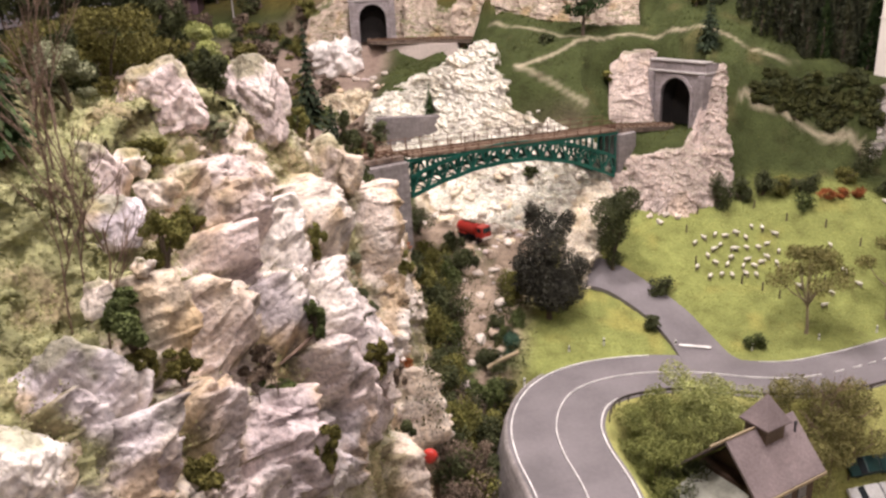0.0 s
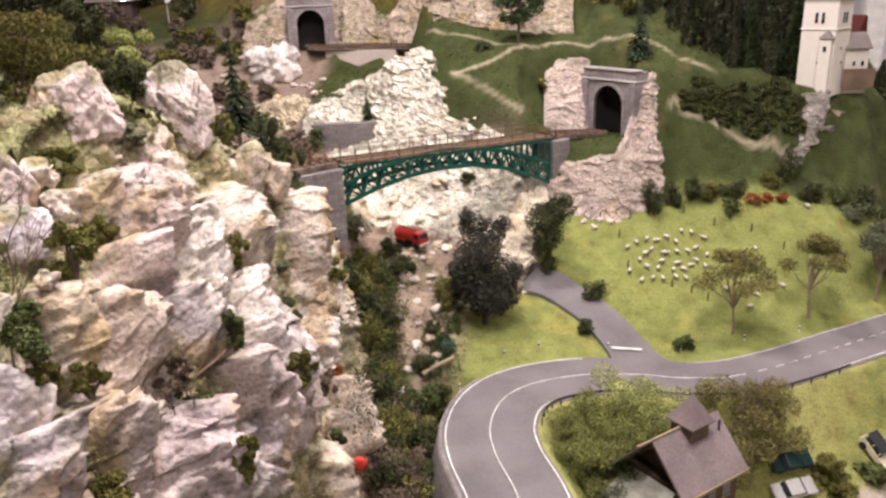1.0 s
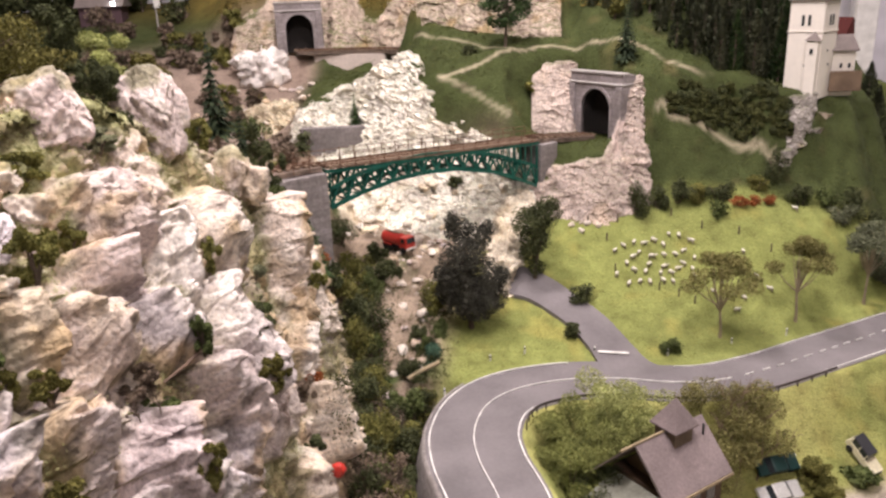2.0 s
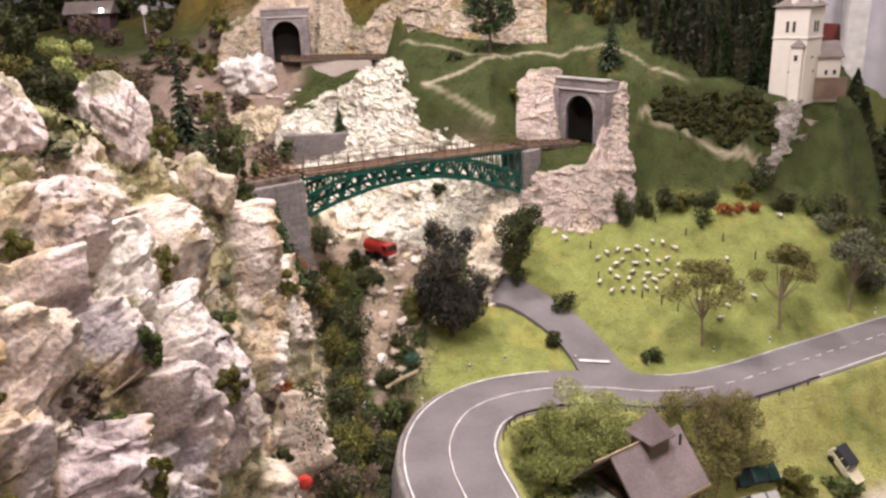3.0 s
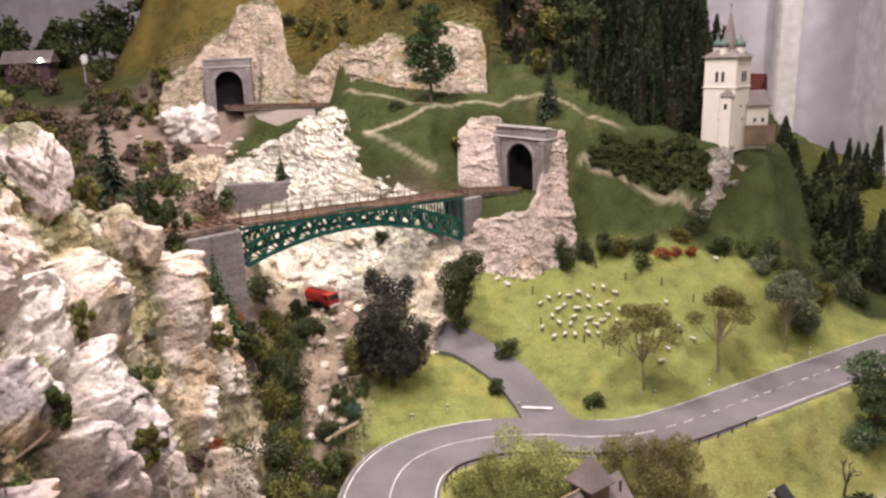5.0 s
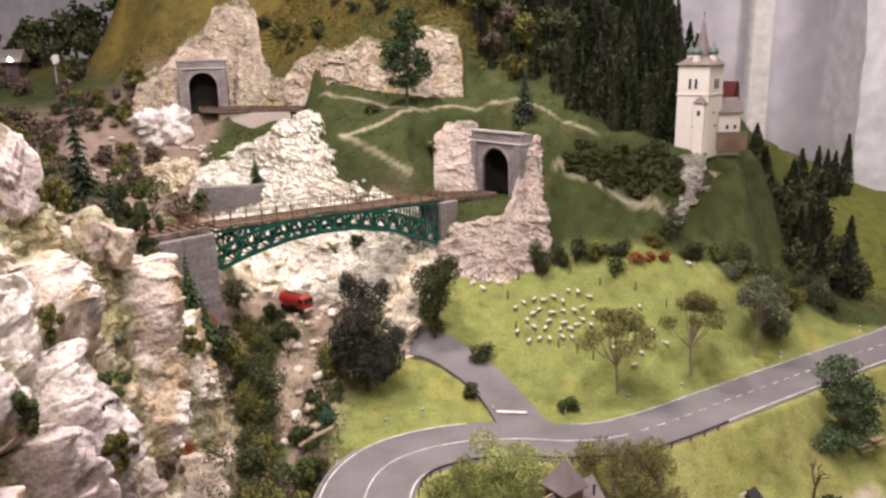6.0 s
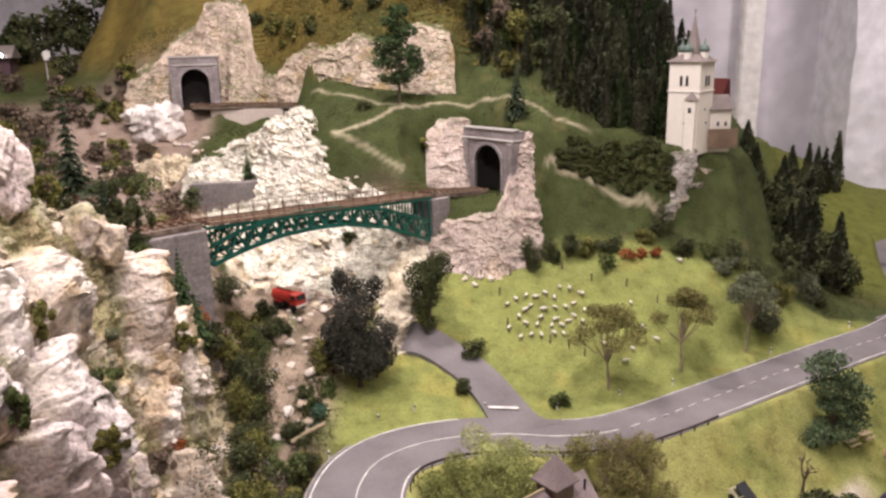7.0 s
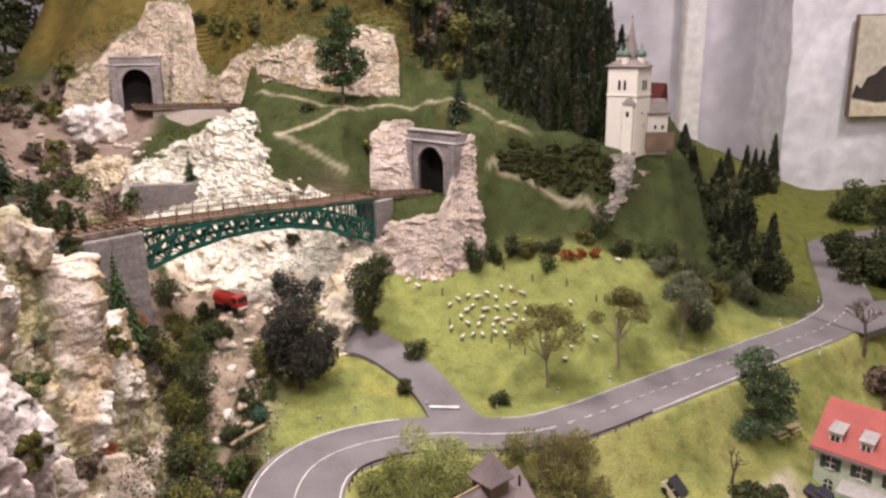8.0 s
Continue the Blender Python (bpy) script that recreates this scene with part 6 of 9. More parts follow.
def stand(x, y):
    """The height of the built ground or rock at a plan point."""
    top = -9.0
    for tree_of in SOLID:
        place = tree_of.ray_cast(Vector((x, y, 1.3)), Vector((0, 0, -1)))[0]
        if place is not None:
            top = max(top, place.z)
    return top


def solid(ob):
    me = ob.data
    co = np.empty(len(me.vertices) * 3, np.float32)
    me.vertices.foreach_get("co", co)
    vi = np.empty(len(me.loops), np.int32)
    me.loops.foreach_get("vertex_index", vi)
    return bvhtree.BVHTree.FromPolygons(co.reshape(-1, 3).tolist(), vi.reshape(-1, 4).tolist())


SOLID = [solid(ob) for ob in scene.objects if ob.name.startswith(("ground", "rock_")) or ob.name in ("road", "side_road")]

for k, (x, y, z, r, mat) in enumerate(((-0.225, 0.815, 0.175, 0.022, F_MID), (-0.24, 0.80, 0.20, 0.024, F_DARK), (-0.175, 0.83, 0.11, 0.020, F_DARK), (-0.21, 0.79, 0.165, 0.02, F_MID), (-0.17, 0.85, 0.085, 0.022, F_OLIVE), (-0.195, 0.845, 0.13, 0.018, F_RUST), (-0.255, 0.77, 0.215, 0.022, F_OLIVE), (-0.20, 0.76, 0.15, 0.02, F_DARK))):
    shrub(x, y, z, r, r, mat, "bush growing against the bridge abutment", 900, 0.0026, 1600 + k)
# trees on the meadow
tree("broadleaf_tree", -0.004, 0.885, stand(-0.004, 0.885) - 0.002, 0.147, 0.027,
     [tuple(k * q for k, q in zip((0.78, 0.78, 0.90, 0.76, 0.76, 0.88), b)) for b in ((0.0, 0, 0.050, 0.046, 0.045, 0.034), (-0.022, 0, 0.078, 0.040, 0.04, 0.034), (0.022, 0.01, 0.075, 0.042, 0.042, 0.034), (-0.012, 0, 0.112, 0.040, 0.038, 0.032), (0.034, 0, 0.05, 0.032, 0.03, 0.026),
      (-0.034, 0.012, 0.055, 0.030, 0.03, 0.026), (-0.018, 0.03, 0.146, 0.028, 0.024, 0.022), (0.012, 0.02, 0.135, 0.026, 0.024, 0.022), (0.008, -0.01, 0.045, 0.042, 0.035, 0.03), (-0.030, 0.02, 0.162, 0.014, 0.014, 0.016), (0.03, 0.02, 0.150, 0.015, 0.014, 0.014), (0.052, 0, 0.085, 0.018, 0.016, 0.014), (-0.05, 0, 0.088, 0.017, 0.016, 0.014))], F_BLACK,
     "very dark dense bushy tree standing beside the lane", 26000, 0.0019, 21, trunk_r=0.004)
tree("broadleaf_tree", 0.088, 1.0, stand(0.088, 1.0), 0.115, 0.03,
     [(0.0, 0, 0.06, 0.024, 0.024, 0.026), (-0.006, 0, 0.085, 0.03, 0.03, 0.024), (0.012, 0, 0.095, 0.026, 0.026, 0.02), (-0.01, 0, 0.04, 0.015, 0.015, 0.02), (0.018, 0, 0.11, 0.018, 0.018, 0.012), (0.002, 0, 0.015, 0.013, 0.013, 0.012)], F_DARK,
     "dark green slender tree at the meadow's edge", 7000, 0.0021, 22)


def umbrella(x, y, height, width, seed, mat, label):
    rng = random.Random(seed)
    blobs = []
    for k in range(13):
        a, q = rng.uniform(0, 6.28), rng.uniform(0, 1) ** 0.5
        blobs.append((math.cos(a) * q * width * 0.42, math.sin(a) * q * width * 0.36, height * (0.84 - 0.28 * q * q + rng.uniform(-0.06, 0.06)), width * 0.15, width * 0.15, height * 0.075))
    return tree("broadleaf_tree", x, y, stand(x, y), height, height * 0.38, blobs, mat, label, 6500, 0.0017, seed, M_PALEBARK, 12, 0.0019)


umbrella(0.324, 0.886, 0.128, 0.115, 31, F_TAN, "spreading olive-leaved tree with forked limbs by the road")
umbrella(0.437, 0.928, 0.130, 0.092, 32, F_TAN, "spreading olive-leaved tree on the meadow slope")
umbrella(0.556, 0.99, 0.130, 0.090, 33, F_GREY, "thin grey-green tree near the road")
shrub(0.60, 1.035, stand(0.60, 1.035), 0.036, 0.030, F_GREY, "rounded grey-green bush below the hill", 3000, 0.0024, 34)
tree("broadleaf_tree", 0.606, 0.836, stand(0.606, 0.836) - 0.003, 0.135, 0.025,
     [tuple(0.84 * q for q in b) for b in ((0.0, 0, 0.03, 0.042, 0.036, 0.016), (0.03, 0, 0.045, 0.03, 0.03, 0.014), (-0.005, 0, 0.075, 0.026, 0.026, 0.016), (0.03, 0, 0.09, 0.03, 0.03, 0.016), (-0.02, 0, 0.105, 0.026, 0.026, 0.016), (0.012, 0, 0.115, 0.026, 0.026, 0.014),
      (-0.03, 0, 0.135, 0.026, 0.026, 0.014), (-0.012, 0, 0.148, 0.024, 0.024, 0.012), (0.03, 0, 0.065, 0.024, 0.024, 0.014), (-0.03, 0, 0.02, 0.03, 0.03, 0.014))], F_SEA,
     "bluish-green layered tree on the slope below the road", 9000, 0.0022, 35)
for x, y, rx, rz, mat, lab, seed in ((0.15, 0.958, 0.022, 0.016, F_DARK, "low dark bush beside the lane", 41), (0.128, 0.889, 0.016, 0.014, F_DARK, "small dark round bush beside the lane", 42),
                                     (0.253, 0.853, 0.017, 0.012, F_MID, "low green bush at the roadside", 43)):
    shrub(x, y, stand(x, y), rx, rz, mat, lab, 1200, 0.0019, seed)
# hedge of bushes along the top of the meadow
for k, (x, y, rx, rz, mat) in enumerate(((0.252, 1.10, 0.022, 0.032, F_DARK), (0.285, 1.105, 0.02, 0.02, F_DARK), (0.315, 1.107, 0.024, 0.022, F_DARK), (0.345, 1.105, 0.02, 0.018, F_OLIVE), (0.375, 1.11, 0.026, 0.018, F_DARK),
                                         (0.44, 1.125, 0.022, 0.014, F_OLIVE), (0.47, 1.14, 0.022, 0.03, F_DARK), (0.505, 1.12, 0.024, 0.018, F_DARK), (0.545, 1.12, 0.026, 0.02, F_MID), (0.58, 1.11, 0.03, 0.026, F_DARK), (0.555, 1.085, 0.025, 0.02, F_GREY),
                                         (0.62, 1.10, 0.03, 0.022, F_DARK), (0.655, 1.10, 0.026, 0.02, F_OLIVE), (0.69, 1.125, 0.03, 0.026, F_DARK), (0.725, 1.14, 0.03, 0.03, F_GREY), (0.75, 1.16, 0.026, 0.022, F_DARK))):
    shrub(x, y, stand(x, y), rx, rz, mat, "dark bush in the hedge along the meadow's upper edge" if mat is F_DARK else "green bush in the hedge along the meadow's upper edge", 1600, 0.0020, 50 + k)
for x, y in ((0.40, 1.084), (0.425, 1.09), (0.45, 1.098)):
    shrub(x, y, stand(x, y), 0.013, 0.009, F_RUST, "rust-orange autumn bush at the meadow's upper edge", 700, 0.0018, int(x * 1000))
shrub(0.365, 1.075, stand(0.365, 1.075), 0.02, 0.014, F_MID, "loose green bush on the meadow", 350, 0.003, 79)
# the dark thicket below the church path
rng = random.Random(4)
F_THICK = foliage("thicket_leaves", (0.034, 0.038, 0.015), (0.095, 0.10, 0.038))
for k in range(150):
    x = 0.308 + 0.19 * (k + rng.random()) / 150
    f = rng.random()
    y = (1 - f) * float(np.interp(x, [0.303, 0.34, 0.381, 0.437, 0.498], [1.178, 1.175, 1.181, 1.179, 1.167])) + f * float(np.interp(x, [0.303, 0.334, 0.406, 0.474, 0.498], [1.186, 1.198, 1.218, 1.216, 1.190]))
    r = rng.uniform(0.010, 0.016) * (0.55 + 0.45 * f)
    shrub(x, y, stand(x, y) - 0.004, r, r * 0.8, rng.choice((F_DARK, F_THICK, F_THICK, F_THICK)), "dark green dense thicket on the hillside", 900, 0.0017, 2500 + k)
# bushes in the gorge and under the cliff
for k, (x, y, z, rx, rz, mat) in enumerate(((-0.165, 0.905, 0.05, 0.034, 0.026, F_OLIVE), (-0.135, 0.965, 0.06, 0.026, 0.024, F_DARK), (-0.17, 0.99, 0.07, 0.03, 0.022, F_OLIVE), (-0.145, 1.01, 0.075, 0.018, 0.02, F_DARK),
                                            (-0.12, 0.98, 0.065, 0.018, 0.016, F_DARK), (-0.145, 0.83, 0.01, 0.03, 0.034, F_OLIVE), (-0.135, 0.78, -0.01, 0.03, 0.034, F_DARK), (-0.125, 0.73, -0.02, 0.028, 0.034, F_DARK), (-0.12, 0.68, -0.035, 0.026, 0.034, F_DARK),
                                            (-0.104, 0.63, -0.055, 0.022, 0.030, F_MID), (-0.095, 0.57, -0.07, 0.020, 0.028, F_MID), (-0.088, 0.52, -0.075, 0.018, 0.024, F_DARK), (-0.075, 0.80, -0.01, 0.022, 0.02, F_DARK), (-0.06, 0.75, -0.02, 0.02, 0.018, F_DARK),
                                            (-0.07, 0.70, -0.04, 0.018, 0.02, F_OLIVE), (-0.068, 0.64, -0.05, 0.016, 0.016, F_DARK), (-0.155, 0.87, 0.03, 0.03, 0.03, F_DARK), (-0.055, 0.83, 0.005, 0.02, 0.014, F_TEAL), (-0.045, 0.88, 0.015, 0.02, 0.016, F_MID), (-0.20, 1.02, 0.10, 0.03, 0.03, F_DARK))):
    shrub(x, y, z, rx, rz, mat, "dark bush on the gorge side under the cliff" if mat is F_DARK else "olive-green bush on the gorge side", 2400, 0.0018, 120 + k)

rng = random.Random(31)
for k in range(64):
    y = rng.uniform(0.52, 0.97)
    wall = k % 5 < 3
    x = float(np.interp(y, [0.55, 0.7, 0.85, 0.97], [-0.094, -0.115, -0.145, -0.17] if wall else [-0.066, -0.070, -0.066, -0.05])) + rng.uniform(-0.012, 0.028 if wall else 0.010)
    r = rng.choice((0.009, 0.013, 0.018, 0.024)) * rng.uniform(0.9, 1.3) * (1.0 if wall else 0.8)
    z = float(np.interp(y, [0.55, 0.75, 0.97], [-0.055, -0.03, 0.05])) + (rng.uniform(-0.01, 0.05) if wall else rng.uniform(-0.005, 0.015))
    shrub(x, y, z, r, r * rng.uniform(0.7, 1.5), rng.choice((F_DARK, F_DARK, F_OLIVE, F_OLIVE, F_MID, F_BROWN)), "bush in the dense growth of the gorge", int(500 + 60000 * r), 0.0017, 160 + k)


# ---- conifers ----
label_forest = "dark green fir in the dense wood above the church"
proto = [flame("fir_tree", pose(0.335, 1.30, stand(0.335, 1.30)), 0.110, 0.0180, F_WOOD, label_forest, 201, "firs of the hillside wood"),
         flame("fir_tree", pose(0.39, 1.30, stand(0.39, 1.30)), 0.118, 0.0170, F_WOOD, label_forest, 202, "firs of the hillside wood", 1000),
         flame("fir_tree", pose(0.44, 1.30, stand(0.44, 1.30)), 0.100, 0.0185, F_WOOD, label_forest, 203, "firs of the hillside wood", 1000, 0.2),
         flame("fir_tree", pose(0.365, 1.33, stand(0.365, 1.33)), 0.100, 0.0185, F_FIRGREEN, "green-tipped fir in the dense wood above the church", 204, "firs of the hillside wood", 1000, 0.2)]
rng = random.Random(8)
placed = [(0.335, 1.30), (0.39, 1.30), (0.44, 1.30), (0.365, 1.33)]
tries = 0
while len(placed) < 270 and tries < 9000:
    tries += 1
    x, y = rng.uniform(0.19, 0.72), 1.235 + 0.48 * rng.random() ** 1.4
    if y < np.interp(x, [0.19, 0.25, 0.30, 0.35, 0.40, 0.47], [1.36, 1.30, 1.262, 1.242, 1.240, 1.255]) or x > 0.47 + (y - 1.25) * 1.2 and y < 1.38 or x > 0.605 + 0.12 * (y - 1.4):
        continue
    if x < 0.30 + (y - 1.25) * 0.27 and rng.random() < 0.88 or min((x - a) ** 2 + (y - b) ** 2 for a, b in placed) < 0.024 ** 2:
        continue
    placed.append((x, y))
    k = rng.uniform(0.75, 1.15) * (0.7 if x < 0.30 + (y - 1.25) * 0.27 else 1.0)
    copy_thing(proto[rng.choice((0, 0, 1, 1, 2, 2, 3))], Matrix.Translation((x, y, stand(x, y) - 0.004)) @ Matrix.Rotation(rng.uniform(0, 6), 4, "Z") @ Matrix.Scale(k, 4))
fir("fir_tree", pose(0.246, 1.213, max(stand(0.246, 1.213), 0.315) - 0.004), 0.090, 0.023, F_FIR, "single dark green fir above the tunnel portal", 211)
fir("fir_tree", pose(-0.205, 1.275, stand(-0.205, 1.275) - 0.003), 0.058, 0.013, F_FIRGREEN, "small green fir on the pale rock", 212)
fir("fir_tree", pose(-0.203, 0.826, 0.150), 0.085, 0.022, F_FIRGREEN, "green fir against the bridge abutment", 213)
fir("fir_tree", pose(-0.186, 0.815, 0.125), 0.06, 0.018, F_FIRGREEN, "small green fir against the bridge abutment", 214)
fir("fir_tree", pose(-0.225, 0.63, 0.335), 0.095, 0.017, F_FIR, "green fir on the edge of the cliff", 215)
fir("fir_tree", pose(-0.215, 0.665, 0.285), 0.07, 0.018, F_FIR, "small dark fir on the edge of the cliff", 216)
for k, (x, y, h) in enumerate(((1.095, 1.87, 0.125), (1.125, 1.88, 0.12), (1.152, 1.89, 0.112), (1.188, 1.90, 0.15))):
    flame("cypress", pose(x, y, stand(x, y) - 0.005), h * 1.08, 0.023, F_WOOD, "slender dark cypress in front of the white wall", 220 + k, "cypresses by the wall", 1200)
for k, (x, y, h) in enumerate(((0.79, 1.39, 0.10), (0.75, 1.34, 0.11), (0.82, 1.42, 0.10), (0.74, 1.25, 0.12), (0.78, 1.29, 0.14), (0.82, 1.34, 0.16), (0.86, 1.40, 0.11), (0.72, 1.36, 0.09), (0.83, 1.25, 0.13), (0.76, 1.21, 0.10), (0.80, 1.20, 0.11), (0.70, 1.36, 0.08), (0.88, 1.33, 0.12))):
    flame("fir_tree", pose(x, y, stand(x, y) - 0.005), h, 0.025, F_WOOD, "dark fir in the clump beside the church hill", 230 + k, "firs beside the church hill", 1500)
for k, (x, y, rx, rz) in enumerate(((0.71, 1.20, 0.03, 0.03), (0.735, 1.28, 0.04, 0.045), (0.77, 1.25, 0.04, 0.04), (0.80, 1.28, 0.04, 0.04), (0.76, 1.33, 0.045, 0.05), (0.80, 1.36, 0.05, 0.07), (0.84, 1.30, 0.04, 0.05), (0.73, 1.32, 0.035, 0.05), (0.76, 1.37, 0.04, 0.04), (0.80, 1.24, 0.035, 0.05), (0.84, 1.24, 0.03, 0.045), (0.82, 1.20, 0.03, 0.04), (0.77, 1.20, 0.03, 0.03))):
    shrub(x, y, stand(x, y), rx, rz, F_DARK, "dark undergrowth between the firs", 900, 0.004, 1300 + k)
# the tall pine on the hill
tree("pine_tree", 0.057, 1.288, stand(0.057, 1.288) - 0.003, 0.170, 0.045,
     [(-0.006, 0, 0.045, 0.030, 0.026, 0.012), (0.020, 0, 0.058, 0.026, 0.024, 0.012), (-0.020, 0, 0.072, 0.026, 0.024, 0.013), (0.014, 0, 0.088, 0.030, 0.026, 0.014), (-0.012, 0, 0.105, 0.030, 0.026, 0.014), (0.010, 0, 0.122, 0.028, 0.024, 0.013),
      (-0.006, 0, 0.138, 0.026, 0.024, 0.012), (0.004, 0, 0.155, 0.020, 0.020, 0.011), (-0.026, 0, 0.09, 0.018, 0.016, 0.010), (0.03, 0, 0.072, 0.018, 0.016, 0.010)],
     F_FIRGREEN, "tall dark pine on the path above the bridge", 5200, 0.0030, 241, trunk_r=0.0028, limbs=10)
# scattered trees on the upper hill
for k, (x, y, h, mat) in enumerate(((0.23, 1.44, 0.09, F_MID), (0.20, 1.52, 0.1, F_TAN), (0.14, 1.50, 0.07, F_DARK), (0.08, 1.56, 0.09, F_DARK), (0.27, 1.36, 0.08, F_OLIVE), (0.31, 1.37, 0.08, F_DARK), (0.25, 1.54, 0.1, F_MID), (0.02, 1.60, 0.08, F_OLIVE),
                                    (-0.05, 1.66, 0.08, F_DARK), (0.16, 1.60, 0.1, F_DARK), (0.24, 1.30, 0.05, F_OLIVE), (0.30, 1.31, 0.06, F_DARK), (-0.14, 1.72, 0.06, F_OLIVE), (-0.10, 1.80, 0.07, F_DARK), (0.1, 1.70, 0.08, F_MID), (0.28, 1.43, 0.10, F_DARK), (0.25, 1.40, 0.08, F_BROWN), (0.30, 1.48, 0.11, F_DARK), (0.21, 1.37, 0.06, F_BROWN), (0.33, 1.34, 0.09, F_DARK), (0.19, 1.45, 0.09, F_OLIVE), (0.27, 1.48, 0.12, F_BROWN), (0.22, 1.58, 0.11, F_DARK), (0.04, 1.68, 0.1, F_DARK), (0.13, 1.56, 0.09, F_OLIVE))):
    tree("broadleaf_tree", x, y, stand(x, y) - 0.003, h, h * 0.3, blobs_round(h * 0.36, h * 0.36, h * 0.6, 7, 260 + k), mat, "small %s tree on the upper hillside" % {F_MID: "green", F_TAN: "tan", F_DARK: "dark green", F_OLIVE: "olive", F_BROWN: "brown"}[mat], 800, 0.004, 260 + k, limbs=4, trunk_r=0.002)
for k, (x, y, r) in enumerate(((-0.25, 1.72, 0.02), (-0.21, 1.70, 0.025), (-0.17, 1.73, 0.03), (-0.19, 1.80, 0.03), (-0.30, 1.80, 0.02), (-0.45, 1.82, 0.02), (-0.40, 1.90, 0.02), (-0.33, 1.93, 0.025), (-0.24, 1.86, 0.03), (-0.12, 1.62, 0.025), (-0.005, 1.29, 0.014), (0.1, 1.255, 0.012), (-0.03, 1.16, 0.014))):
    shrub(x, y, stand(x, y), r, r * 0.7, F_OLIVE if k % 2 else F_DARK, "low bush on the grassy hillside", 400, 0.0036, 290 + k)

rng = random.Random(52)
spots = {F_OLIVE: [], F_DARK: []}
for k in range(70):
    x = rng.uniform(-0.45, 0.24)
    y = float(np.interp(x, [-0.45, -0.28, -0.2, 0.0, 0.2], [1.80, 1.76, 1.66, 1.54, 1.46])) + 0.30 * rng.random() ** 1.2
    spots[rng.choice((F_OLIVE, F_OLIVE, F_DARK))].append((x, y, rng.uniform(0.010, 0.028)))
scrub_mass("hillside_scrub", spots[F_OLIVE], F_OLIVE, "low olive scrub on the dry hillside", 0.0032, 1700)
scrub_mass("hillside_scrub", spots[F_DARK], F_DARK, "low dark scrub on the dry hillside", 0.0032, 1780)

# ---- turf and moss ----
def blades(name, at, count, size, mat, label, seed, category="grass", tall=0.9):
    """Short fibres and flock crumbs scattered over a surface."""
    rng = np.random.default_rng(seed)
    p = at[rng.integers(0, len(at), count)] + rng.normal(size=(count, 3)) * np.array((0.002, 0.002, 0.0))
    a = rng.random(count) * 6.283
    s = size * (0.5 + rng.random(count))
    u = np.column_stack([np.cos(a), np.sin(a), np.zeros(count)]) * s[:, None] * 0.5
    up = np.column_stack([rng.normal(size=count) * 0.5, rng.normal(size=count) * 0.5, np.ones(count)]) * s[:, None] * tall
    pts = np.stack([p - u, p + u, p + up], 1).reshape(-1, 3)
    me = raw_mesh(name, pts, np.arange(count * 3).reshape(-1, 3))
    return single(name, me, mat, label, category, kind="stuff")


G_MEADOW = foliage("meadow_fibre", (0.245, 0.26, 0.085), (0.34, 0.345, 0.13), 0.9, 18)
G_HILL = foliage("hill_fibre", (0.045, 0.056, 0.017), (0.10, 0.112, 0.036), 0.8, 25)
blades("meadow_grass", TURF["meadow"], 70000, 0.0012, G_MEADOW, "short yellow-green meadow grass", 1)
G_OCHRE = foliage("dry_hill_flock", (0.07, 0.06, 0.018), (0.22, 0.165, 0.05), 0.9, 16)
blades("dry_hill_flock", TURF["hill"][(TURF["hill"][:, 2] > 0.42) & (TURF["hill"][:, 0] < 0.3)], 45000, 0.0042, G_OCHRE, "mottled dry ochre flock on the upper hillside", 3, tall=0.6)
blades("hillside_grass", TURF["hill"], 60000, 0.0020, G_HILL, "short dark green hillside grass", 2)


def moss_clumps():
    rng = np.random.default_rng(5)
    p, n = MOSSY["cliff"]
    keep = p[:, 1] > 0.12
    p = p[keep]
    k = rng.integers(0, len(p), 130000)
    c = p[k] + rng.normal(size=(len(k), 3)) * 0.002 + np.array((0, 0, 0.001))
    u = rng.normal(size=(len(k), 3))
    u /= np.linalg.norm(u, axis=1, keepdims=True)
    v = np.cross(u, rng.normal(size=(len(k), 3)))
    v /= np.linalg.norm(v, axis=1, keepdims=True)
    s = 0.0007 * (0.5 + rng.random(len(k)))[:, None]
    pts = np.stack([c - u * s, c + v * s * 0.6, c + u * s, c - v * s * 0.6], 1).reshape(-1, 3)
    single("cliff_moss", raw_mesh("cliff_moss", pts, np.arange(len(k) * 4).reshape(-1, 4)), F_MOSS, "olive and green moss flock on the rock ledges", "moss", kind="stuff")


moss_clumps()


